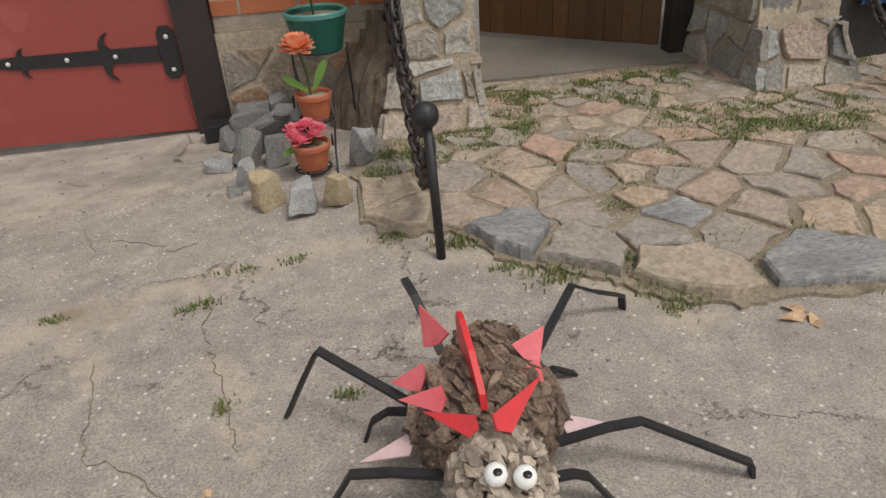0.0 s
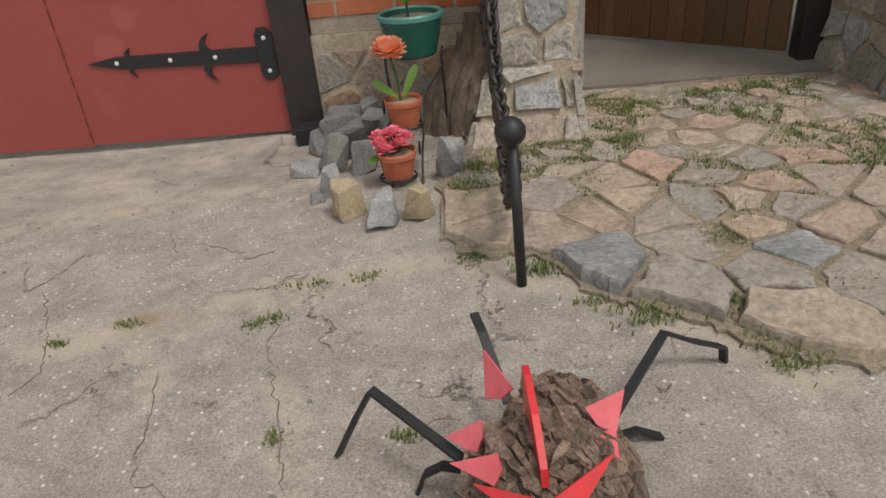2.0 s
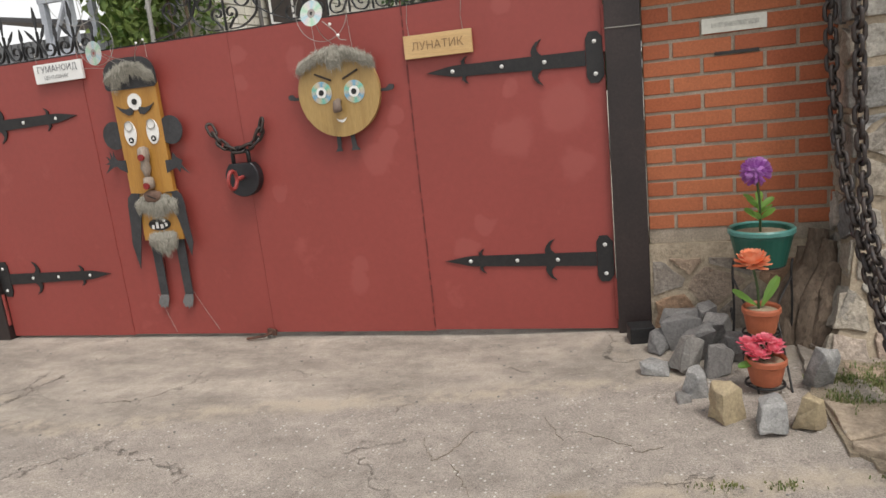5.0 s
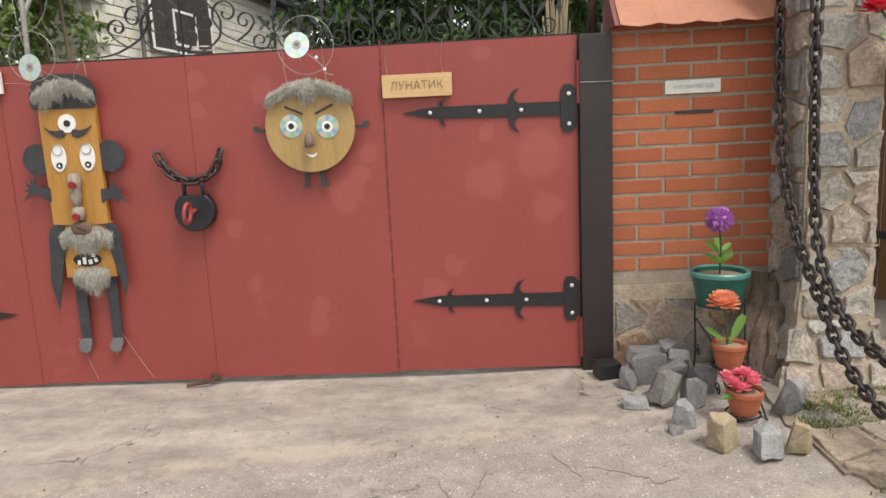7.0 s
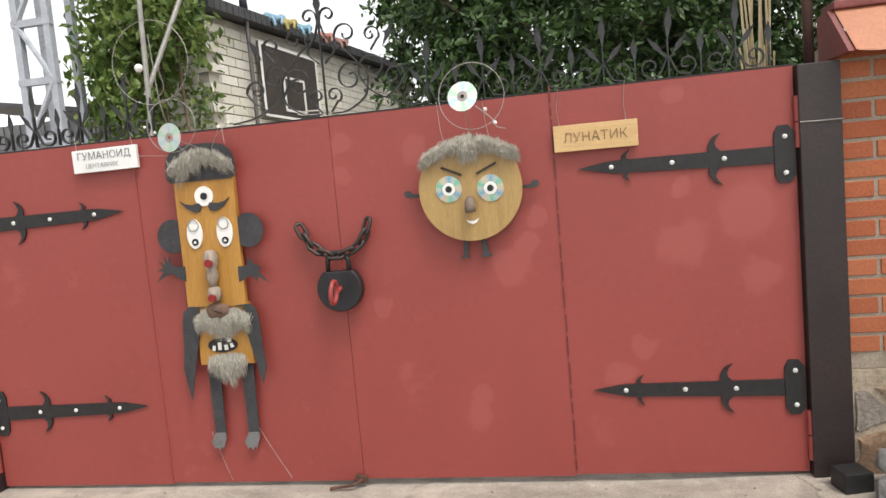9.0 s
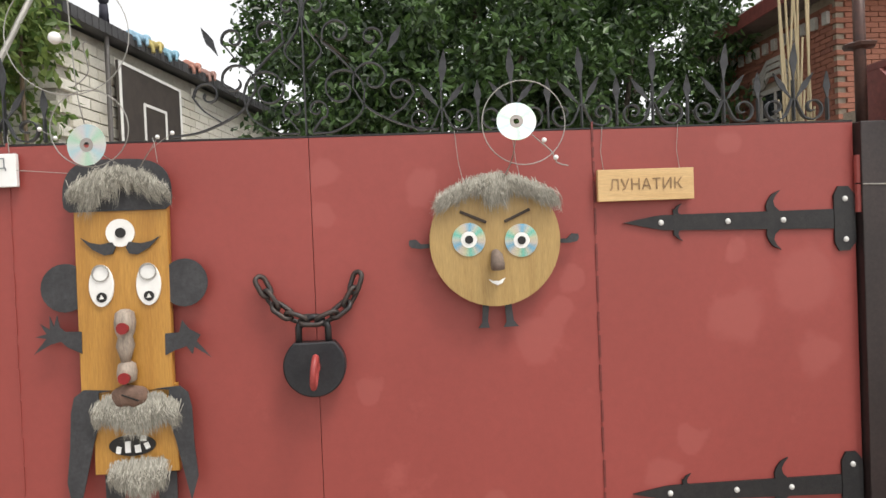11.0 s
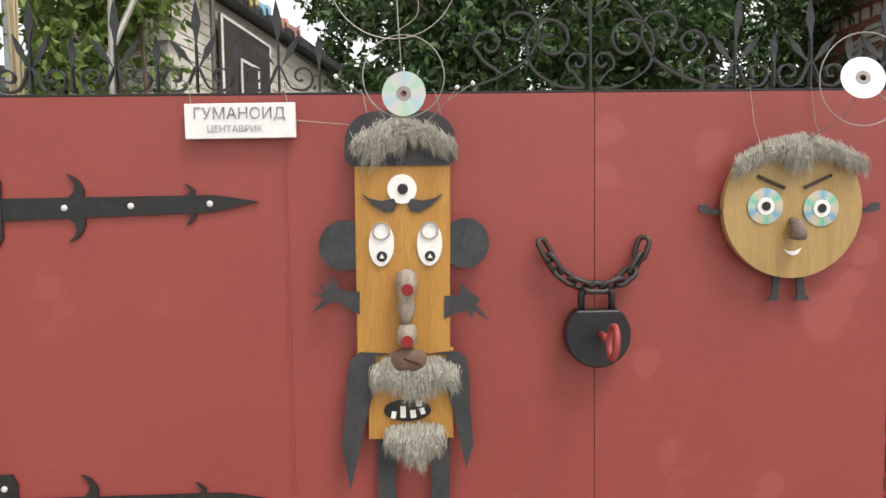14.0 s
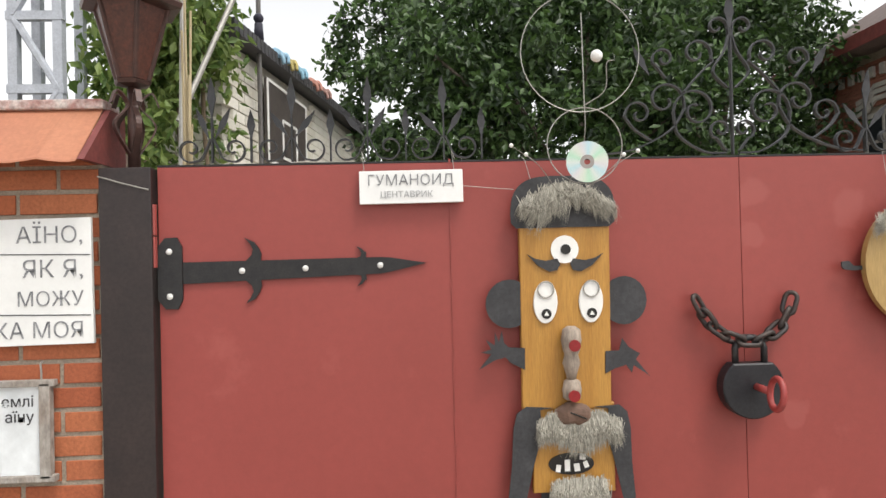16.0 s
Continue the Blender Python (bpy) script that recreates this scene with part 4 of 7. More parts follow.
def lettering(body, size, at, parent, material=M_INK, right=False, thin=0.0, name="lettering"):
    """Raised letters on a board parallel to the gate, lower left (or right) corner at."""
    cu = bpy.data.curves.new("letters", "FONT")
    cu.body, cu.size, cu.extrude, cu.offset = body, size, 0.0006, thin
    cu.align_x = "RIGHT" if right else "LEFT"
    ob = bpy.data.objects.new("letters", cu)
    scene.collection.objects.link(ob)
    me = bpy.data.meshes.new_from_object(ob.evaluated_get(bpy.context.evaluated_depsgraph_get()))
    bpy.data.objects.remove(ob)
    bpy.data.curves.remove(cu)
    me.transform(Matrix.Translation(Vector(at) - HOME[parent]) @ Matrix.Rotation(radians(90), 4, "X"))
    me.materials.clear()
    me.materials.append(material)
    bm = bmesh.new()
    bm.from_mesh(me)
    bpy.data.meshes.remove(me)
    left, islands = set(bm.verts), []
    while left:
        todo, got = [left.pop()], []
        while todo:
            v = todo.pop()
            got.append(v)
            for e in v.link_edges:
                w = e.other_vert(v)
                if w in left:
                    left.discard(w)
                    todo.append(w)
        islands.append([min(v.co.x for v in got), max(v.co.x for v in got), got])
    islands.sort(key=lambda s: s[0])
    letters = []
    for lo, hi, got in islands:
        if letters and lo < letters[-1][1] - 0.25 * (hi - lo):
            letters[-1][1] = max(hi, letters[-1][1])
            letters[-1][2] += got
        else:
            letters.append([lo, hi, list(got)])
    for lo, hi, got in letters:
        keep = {f for v in got for f in v.link_faces}
        one = bmesh.new()
        made = {v: one.verts.new(v.co) for v in got}
        for f in keep:
            one.faces.new([made[v] for v in f.verts])
        o = new("letter", mesh_of("letter", one, material))
        o.parent = parent
        HOME[o] = HOME[parent]
    bm.free()


def tufts(bm, c, w, h, n, rng, wide=0.004, lean=0.3, fan=0.0):
    """Matted locks of fibre hanging from a line of width w at c (x, y, z), h long, fanned out to one side."""
    for k in range(max(2, n // 14)):
        rx, rz, ln0 = c[0] + rng.uniform(-0.5, 0.5) * w, c[2] + rng.uniform(-0.12, 0.10) * h, h * rng.uniform(0.7, 1.1)
        tip = Vector((rx + (fan + rng.uniform(-1, 1) * lean * 0.45) * ln0, c[1] - rng.uniform(0.002, 0.014), rz - ln0))
        bow = rng.uniform(-0.010, 0.010)
        for _ in range(22):
            a = Vector((rx + rng.gauss(0, 0.0075), c[1] + rng.uniform(-0.008, 0.002), rz + rng.gauss(0, 0.006)))
            e = tip + Vector((rng.gauss(0, 0.0050), rng.uniform(-0.004, 0.004), rng.gauss(0, 0.010)))
            m = a.lerp(e, 0.5) + Vector((bow + rng.gauss(0, 0.002), -rng.uniform(0.004, 0.015), rng.gauss(0, 0.003)))
            q = wide * 0.55 * rng.uniform(0.6, 1.3)
            v = [bm.verts.new(p) for p in (a + Vector((-q, 0, 0)), a + Vector((q, 0, 0)), m + Vector((q, 0, 0)), m + Vector((-q, 0, 0)), e)]
            bm.faces.new(v[:4]), bm.faces.new((v[3], v[2], v[4]))
    return bm


# ---- plank figure on the left leaf ----
fig = thing("plank_figure", (-2.207, -0.03, 0.15), "tall plank face ornament with rubber ears, disc eyes and tow beard", "ornament")
TILT = radians(1.3)
U = lambda u, v: (-2.207 + u * math.cos(TILT) + v * math.sin(TILT), 1.295 + v * math.cos(TILT) - u * math.sin(TILT) * 0.3)
P = lambda pts: [U(u, v) for u, v in pts]
arc = lambda cu, cv, ru, rv, a0=0, a1=360, n=24: [(cu + ru * math.cos(radians(a0 + (a1 - a0) * k / n)), cv + rv * math.sin(radians(a0 + (a1 - a0) * k / n))) for k in range(n + (a1 - a0 != 360))]
rng = random.Random(31)


def plate(name, pts, y, thick, material, parent=None, label="", bevel=0.0):
    return part(name, slab(bmesh.new(), P(pts), y, thick, bevel), material, parent or fig, label)


plate("upper_board", [(-0.131, 0.0), (0.131, 0.0), (0.136, -0.545), (-0.122, -0.545)], -0.040, 0.025, M_PLANK, None, "yellow varnished pine board", 0.002)
plate("lower_board", [(-0.092, -0.530), (0.145, -0.530), (0.148, -0.785), (-0.090, -0.785)], -0.036, 0.022, M_PLANK, None, "yellow varnished pine board", 0.002)
CAP = [(-0.005 + 0.152 * math.copysign(abs(math.cos(a)) ** 0.55, math.cos(a)), 0.014 + 0.112 * math.sin(a) ** 0.75) for a in np.linspace(0.0, math.pi - 1e-6, 26)]
plate("cap", CAP + [(-0.155, -0.010), (-0.140, -0.024), (0.128, -0.022), (0.145, -0.008)], -0.046, 0.005, M_RUBBER, None, "black rubber cap")
bm = bmesh.new()
for u in np.linspace(-0.105, 0.110, 12):
    v = 0.096 - 4.0 * u * u
    tufts(bm, (U(u, v)[0], -0.052, U(u, v)[1]), 0.026, 0.044 + 0.018 * rng.random() + 0.045 * (-0.075 < u < -0.01), 150, rng, 0.0013, lean=0.6, fan=4.0 * u)
part("hair", bm, M_FUR, fig, "grey tow hair", fix=False)
e3 = part("brow_eye", disc(bmesh.new(), U(0.0, -0.086), 0.040, -0.046, 0.005), M_WHITE, fig, "white round eye")
part("pupil", disc(bmesh.new(), U(0.002, -0.086), 0.0145, -0.050, 0.004), M_BLACK, e3)
for s, c in ((-1, -0.010), (1, 0.012)):
    pts = [(c + s * 0.100, -0.098), (c + s * 0.075, -0.112), (c + s * 0.045, -0.118), (c + s * 0.012, -0.112), (c + s * 0.003, -0.128), (c + s * 0.012, -0.146), (c + s * 0.035, -0.150), (c + s * 0.068, -0.132)]
    plate("eyebrow", pts[::s], -0.047, 0.004, M_RUBBER)
plate("ear", arc(-0.160, -0.240, 0.068, 0.070), -0.038, 0.004, M_RUBBER, None, "round black rubber ear")
plate("ear", arc(0.175, -0.236, 0.066, 0.070), -0.038, 0.004, M_RUBBER, None, "round black rubber ear")
for c in (-0.056, 0.076):
    e = plate("eye", arc(c, -0.237, 0.035, 0.061), -0.047, 0.006, M_WHITE, None, "oval white eye", 0.002)
    bm = bmesh.new()
    ring = [(*U(c + 0.023 * math.cos(a), -0.200 + 0.023 * math.sin(a))[:1], -0.050, U(0, -0.200 + 0.023 * math.sin(a))[1]) for a in np.linspace(0, 2 * math.pi, 20)[:-1]]
    part("ring", tube(bm, ring, 0.0022, 6, closed=True), M_WIRE, e, "steel key ring")
    part("pupil", disc(bmesh.new(), U(c + 0.002, -0.270), 0.0145, -0.0495, 0.003), M_BLACK, e)
    a = U(c + 0.002, -0.270)
    part("mark", slab(bmesh.new(), [(a[0], a[1] + 0.008), (a[0] + 0.007, a[1] - 0.005), (a[0] - 0.007, a[1] - 0.005)], -0.0505, 0.001), M_WHITE, e)
bm = bmesh.new()
prof = [(-0.305, 0.012), (-0.315, 0.026), (-0.345, 0.030), (-0.370, 0.026), (-0.385, 0.020), (-0.410, 0.026), (-0.435, 0.018), (-0.455, 0.013)]
tube(bm, [(U(0.014, v)[0], -0.062, U(0, v)[1]) for v, r in prof], [r for v, r in prof], 12)
part("nose", bm, M_DRIFT, fig, "knobbly grey driftwood nose", smooth=True)
bm = bmesh.new()
prof = [(-0.455, 0.014), (-0.462, 0.024), (-0.485, 0.028), (-0.508, 0.026), (-0.515, 0.016)]
tube(bm, [(U(0.016, v)[0], -0.060, U(0, v)[1]) for v, r in prof], [r for v, r in prof], 12)
part("nose", bm, M_DRIFT, fig, smooth=True)
for v in (-0.357, -0.499):
    part("red_spot", disc(bmesh.new(), U(0.017, v), 0.0165, -0.094 if v > -0.4 else -0.090, 0.012, 20), mat("dark_red_spot", (0.26, 0.012, 0.014), 0.4, amount=0.15), fig, "red painted spot")
bm = ball(bmesh.new(), (U(0.02, -0.555)[0], -0.055, U(0, -0.555)[1]), 0.055, 20, 12, (1.0, 0.45, 0.60))
for v in bm.verts:
    v.co += Vector((1, 0.5, 1)) * 0.006 * noise.noise(v.co * 40)
part("lips", bm, mat("brown_root_wood", (0.17, 0.10, 0.07), 0.8, other=(0.10, 0.06, 0.045), scale=30, amount=0.4), fig, "cracked brown wooden lips")
bm = bmesh.new()
box(bm, (U(0.03, -0.556)[0], -0.0795, U(0, -0.556)[1]), (0.05, 0.004, 0.004), Matrix.Rotation(0.4, 3, "Y"))
part("crack", bm, M_BLACK, fig)
for s, c in ((-1, 0.0), (1, 0.0)):
    o = (-0.152, -0.128, -0.072, -0.035) if s < 0 else (0.192, 0.172, 0.126, 0.085)
    plate("side_lock", [(o[3], -0.540), (o[2], -0.545), (o[2] - 0.004 * s, -0.62), (o[2] + 0.018 * s, -0.70), (o[1] + 0.012 * s, -0.93 if s < 0 else -0.87), (o[0] + 0.012 * s, -0.80), (o[0] + 0.002 * s, -0.70), (o[0] - 0.002 * s, -0.60), (o[0] - 0.012 * s, -0.555), (o[1] - 0.015 * s, -0.535)][::-s], -0.045, 0.004, M_RUBBER, None, "long drooping black rubber lock")
bm = bmesh.new()
for u in np.linspace(-0.075, 0.125, 12):
    d = abs(u - 0.02)
    tufts(bm, (U(u, 0)[0], -0.052, U(0, -0.572 + 0.25 * min(d, 0.06) - 0.6 * max(d - 0.06, 0))[1]), 0.025, 0.060 + 0.05 * max(0, 1 - d / 0.08), 170, rng, 0.0016, lean=0.5, fan=2.0 * (u - 0.02))
part("moustache", bm, M_FUR, fig, "grey tow moustache", fix=False)
mouth = plate("mouth", arc(0.018, -0.702, 0.066, 0.031), -0.041, 0.004, M_BLACK, None, "black mouth with gappy white teeth")
for u, v, w, h, a in ((-0.020, -0.714, 0.013, 0.020, 10), (0.006, -0.706, 0.015, 0.032, 0), (0.034, -0.712, 0.016, 0.022, -8), (0.060, -0.704, 0.013, 0.018, -20), (0.050, -0.682, 0.016, 0.016, 5)):
    c = U(u, v)
    part("tooth", boxm((c[0], -0.0425, c[1]), (w, 0.003, h), Matrix.Rotation(radians(a), 3, "Y")), M_WHITE, mouth)
bm = bmesh.new()
for u in np.linspace(-0.035, 0.085, 8):
    tufts(bm, (U(u, 0)[0], -0.048, U(0, -0.752)[1]), 0.025, 0.050 + 0.05 * max(0, 1 - abs(u - 0.02) / 0.06) + 0.02 * rng.random(), 170, rng, 0.0016, lean=0.5)
part("beard", bm, M_FUR, fig, "grey tow beard", fix=False)
CLAW_OPEN = ((0, -40), (0, 35), (55, 38), (72, 54), (80, 95), (90, 56), (104, 92), (104, 46), (135, 66), (116, 32), (152, 22), (116, 16), (158, -36), (102, -4), (68, 4), (48, -16))
CLAW_BENT = ((0, -42), (0, 34), (48, 36), (58, 78), (82, 46), (120, 24), (106, 4), (154, -54), (98, -16), (92, -42), (72, -14), (32, -26))
for s, u0, v0, claw in ((-1, -0.115, -0.396, CLAW_OPEN), (1, 0.118, -0.410, CLAW_BENT)):
    pts = [(u0 + s * o * 0.00084, v0 + r * 0.00084) for o, r in claw]
    plate("claw_plate", pts[::s], -0.043, 0.003, M_RUBBER, None, "cut black rubber claw")
for u in (-0.040, 0.110):
    lg = plate("leg", [(u - 0.027, -0.775), (u + 0.027, -0.775), (u + 0.028, -1.085), (u - 0.020, -1.085)], -0.026, 0.004, M_RUBBER, None, "black rubber strip leg")
    f = [(u - 0.018, -1.080), (u + 0.026, -1.080), (u + 0.030, -1.10), (u + 0.012, -1.150), (u + 0.004, -1.140), (u - 0.006, -1.158), (u - 0.014, -1.142), (u - 0.026, -1.150), (u - 0.034, -1.132), (u - 0.040, -1.120), (u - 0.028, -1.098)]
    plate("foot", f, -0.030, 0.004, mat("grey_rubber", (0.16, 0.16, 0.16), 0.8, amount=0.2), lg, "grey rubber foot")


# ---- wire halos with discs ----
def wire_ring(c, r, y, n=40, tilt=0.0):
    return [(c[0] + r * math.cos(a), y + tilt * math.sin(a), c[1] + r * math.sin(a)) for a in np.linspace(0, 2 * math.pi, n + 1)[:-1]]


def compact_disc(c, y, turn, tip, name="compact_disc", parent=None, r=0.053, look_=M_CD):
    """A disc with a clear hub, hung at (x, z) = c and turned a little."""
    bm = bmesh.new()
    disc(bm, (0, 0), r, -0.0006, 0.0012, 40, hole=0.0075)
    me = mesh_of(name, bm, look_)
    ob = new(name, me)
    ob.location = Vector((c[0], y, c[1])) - HOME[parent]
    ob.rotation_euler = (radians(tip), 0, radians(turn))
    ob.parent = parent
    HOME[ob] = Vector((c[0], y, c[1]))
    hub = new("hub", mesh_of("hub", disc(bmesh.new(), (0, 0), 0.018, -0.0012, 0.0024, 24, hole=0.0075), mat("disc_hub", (0.34, 0.31, 0.29), 0.3, amount=0.05, bump=0)))
    hub.parent = ob
    return ob


hal = thing("halo", (-2.195, -0.24, 1.40), "bent wire halo with a hanging compact disc and white beads", "ornament", "wire halos")
part("wire_loop", tube(bmesh.new(), wire_ring((-2.195, 1.475), 0.098, -0.245), 0.0016, 5, closed=True), M_WIRE, hal)
part("wire_loop", tube(bmesh.new(), wire_ring((-2.215, 1.700), 0.150, -0.300), 0.0014, 5, closed=True), M_WIRE, hal)
part("wire", tube(bmesh.new(), smooth_path([(-2.195, -0.05, 1.40), (-2.20, -0.20, 1.43), (-2.20, -0.27, 1.50), (-2.205, -0.29, 1.60), (-2.21, -0.30, 1.80)]), 0.0016, 5), M_WIRE, hal)
part("wire", tube(bmesh.new(), smooth_path([(-2.21, -0.30, 1.565), (-2.16, -0.32, 1.60), (-2.16, -0.34, 1.66), (-2.145, -0.35, 1.665)]), 0.0014, 5), M_WIRE, hal)
part("bead", ball(bmesh.new(), (-2.200, -0.395, 1.663), 0.0145), M_WHITE, hal, "white ball", smooth=True)
compact_disc((-2.195, 1.430), -0.266, -10, -2, parent=hal, look_=M_CD_DIM_REFLECT)
for dx, dz, ex, ez in ((0.10, 0.02, 0.13, 0.055), (0.10, 0.02, 0.17, 0.065), (-0.10, 0.03, -0.14, 0.06), (-0.10, 0.03, -0.18, 0.085)):
    part("wire", tube(bmesh.new(), smooth_path([(-2.19 + dx * 0.4, -0.06, 1.375), (-2.19 + dx, -0.12, 1.41 + dz), (-2.19 + ex, -0.14, 1.41 + ez)]), 0.001, 4), M_WIRE, hal)
    part("bead", ball(bmesh.new(), (-2.19 + ex, -0.14, 1.41 + ez), 0.006, 10, 6), M_WHITE, hal, smooth=True)

hal2 = thing("halo", (-1.10, -0.26, 1.36), "wire halo with a white-lit compact disc and two beads", "ornament", "wire halos")
part("wire_loop", tube(bmesh.new(), wire_ring((-1.065, 1.458), 0.113, -0.25), 0.0016, 5, closed=True), M_WIRE, hal2)
part("wire", tube(bmesh.new(), smooth_path([(-1.09, -0.05, 1.33), (-1.09, -0.20, 1.37), (-1.09, -0.275, 1.43)]), 0.0016, 5), M_WIRE, hal2)
part("wire", tube(bmesh.new(), smooth_path([(-1.05, -0.28, 1.42), (-1.00, -0.28, 1.375), (-0.985, -0.28, 1.345), (-0.955, -0.28, 1.335)]), 0.0018, 5), M_WIRE, hal2)
for x, z in ((-1.018, 1.405), (-0.988, 1.358)):
    part("bead", ball(bmesh.new(), (x, -0.28, z), 0.007, 10, 6), M_WHITE, hal2, "white bead", smooth=True)
compact_disc((-1.091, 1.456), -0.283, -6, -12, parent=hal2, r=0.052)

# ---- round face on the right leaf ----
lun = thing("round_face", (-1.123, -0.03, 0.87), "round oak veneer face with disc eyes and a tow fringe", "ornament")
part("board", disc(bmesh.new(), (-1.123, 1.143), 0.197, -0.045, 0.022, 56), M_OAK, lun)
bm = bmesh.new()
for x in np.linspace(-0.15, 0.15, 14):
    tufts(bm, (-1.119 + x, -0.056, 1.143 + 0.190 - 2.3 * x * x), 0.03, 0.050 + 0.062 * math.exp(-(x / 0.022) ** 2), 190, rng, 0.0013, lean=0.3, fan=5.0 * x)
part("fringe", bm, M_FUR, lun, "grey tow fringe", fix=False)
for c in ((-1.203, 1.148), (-1.045, 1.140)):
    e = compact_disc(c, -0.048, 0, 0, "eye", lun, 0.050, M_CD_EYE)
    w = new("white", mesh_of("white", disc(bmesh.new(), (0, 0), 0.024, -0.0045, 0.003, 28), M_WHITE))
    w.parent = e
    w = new("pupil", mesh_of("pupil", disc(bmesh.new(), (0, 0), 0.0125, -0.0065, 0.003, 20), M_BLACK))
    w.parent = e
for s in (-1, 1):
    part("eyebrow", boxm((-1.122 + s * 0.066, -0.050, 1.215), (0.085, 0.006, 0.009), Matrix.Rotation(radians(-24 * s), 3, "Y"), 0.002), mat("dark_stick", (0.05, 0.035, 0.025), 0.8, amount=0.3), lun)
bm = bmesh.new()
tube(bm, [(-1.125, -0.05, 1.105), (-1.125, -0.072, 1.098), (-1.124, -0.078, 1.075), (-1.123, -0.075, 1.058)], [0.013, 0.018, 0.021, 0.020], 14)
part("nose", bm, mat("grey_twig", (0.20, 0.15, 0.12), 0.8, amount=0.3), lun, "stub of branch for a nose", smooth=True)
part("mouth", slab(bmesh.new(), [(-1.148, 1.028), (-1.135, 1.022), (-1.115, 1.022), (-1.098, 1.030), (-1.108, 1.014), (-1.122, 1.009), (-1.138, 1.016)][::-1], -0.048, 0.003), M_WHITE, lun)
for s in (-1, 1):
    x = -1.123 + s * 0.197
    pts = [(x - 0.01 * s, 1.140), (x + 0.025 * s, 1.140), (x + 0.040 * s, 1.155), (x + 0.060 * s, 1.153), (x + 0.062 * s, 1.140), (x + 0.055 * s, 1.130), (x + 0.030 * s, 1.126), (x - 0.01 * s, 1.128)]
    part("arm", slab(bmesh.new(), pts[::s], -0.030, 0.006), M_RUBBER, lun)
    x = -1.123 + s * 0.033
    pts = [(x - 0.010, 0.96), (x + 0.010, 0.96), (x + 0.010 + 0.006 * s, 0.900), (x + 0.02 + 0.012 * s, 0.880), (x - 0.02 + 0.006 * s, 0.880), (x - 0.010 + 0.004 * s, 0.895)]
    part("leg", slab(bmesh.new(), pts[::-1], -0.028, 0.006), M_RUBBER, lun)

# ---- hanging signs ----
s1 = thing("sign_board", (-2.645, -0.02, 1.35), "white board lettered in black, hung on the red gate", "sign", "name signs")
part("board", boxm((-2.645, -0.018, 1.400), (0.298, 0.016, 0.095), Matrix.Rotation(radians(-0.3), 3, "Y"), 0.002), M_SIGN, s1)
M_FADED = mat("faded_ink", (0.12, 0.125, 0.14), 0.7, other=(0.36, 0.37, 0.38), scale=45, amount=0.3, bump=0)
lettering("ГУМАНОИД", 0.043, (-2.772, -0.0275, 1.405), s1, M_FADED, thin=-0.0002)
lettering("ЦЕНТАВРИК", 0.025, (-2.735, -0.0275, 1.370), s1, mat("pale_ink", (0.40, 0.41, 0.42), 0.7, amount=0.2, bump=0), thin=-0.0001)
s2 = thing("sign_board", (-0.648, -0.02, 1.245), "pale wooden board lettered in pencil, hung on the red gate", "sign", "name signs")
part("board", boxm((-0.648, -0.018, 1.295), (0.302, 0.018, 0.097), Matrix.Rotation(radians(0.2), 3, "Y"), 0.002), M_SIGNWOOD, s2)
lettering("ЛУНАТИК", 0.048, (-0.765, -0.0285, 1.280), s2, mat("pencil_line", (0.30, 0.19, 0.10), 0.8, amount=0.2, bump=0), thin=-0.0002)
for s, xs, z0 in ((s1, (-2.78, -2.52), 1.445), (s2, (-0.775, -0.535), 1.342)):
    for x in xs:
        part("string", tube(bmesh.new(), [(x, -0.012, z0), (x - 0.006, -0.008, z0 + 0.06), (x + 0.003, -0.004, 1.482)], 0.0011, 4), M_WIRE, s)
for ob, x0, z0 in ((lun, -1.21, 1.32), (lun, -1.035, 1.32), (fig, -2.30, 1.41), (fig, -2.10, 1.41)):
    part("string", tube(bmesh.new(), [(x0, -0.03, z0), (x0 - 0.012, -0.015, z0 + 0.06), (x0 - 0.02, -0.004, 1.484)], 0.0011, 4), M_WIRE, ob)
for pts in ([(-2.14, -0.022, 0.33), (-2.07, -0.012, 0.17), (-1.98, -0.006, 0.005)], [(-2.31, -0.022, 0.22), (-2.28, -0.012, 0.10), (-2.25, -0.006, 0.0)], [(-2.50, -0.024, 1.40), (-2.42, -0.020, 1.393), (-2.35, -0.035, 1.385)]):
    part("string", tube(bmesh.new(), smooth_path(pts, 4), 0.0010, 4), M_WIRE, fig)
lab = thing("name_plate", (0.526, -0.006, 1.20), "small white plate with worn unreadable lettering on brick", "sign")
part("plate", boxm((0.526, -0.004, 1.232), (0.232, 0.008, 0.056), None, 0.001), mat("worn_white_plate", (0.62, 0.62, 0.56), 0.5, other=(0.50, 0.50, 0.45), scale=12, amount=0.12), lab)
part("worn_bar", boxm((0.53, -0.0085, 1.232), (0.17, 0.001, 0.018)), mat("faint_grey", (0.50, 0.50, 0.45), 0.6, amount=0.3, scale=80), lab)
solid("letter_slot", boxm((0.535, -0.0015, 1.127), (0.16, 0.006, 0.012)), M_BLACK, "narrow dark letter slot between bricks", "letter slot")

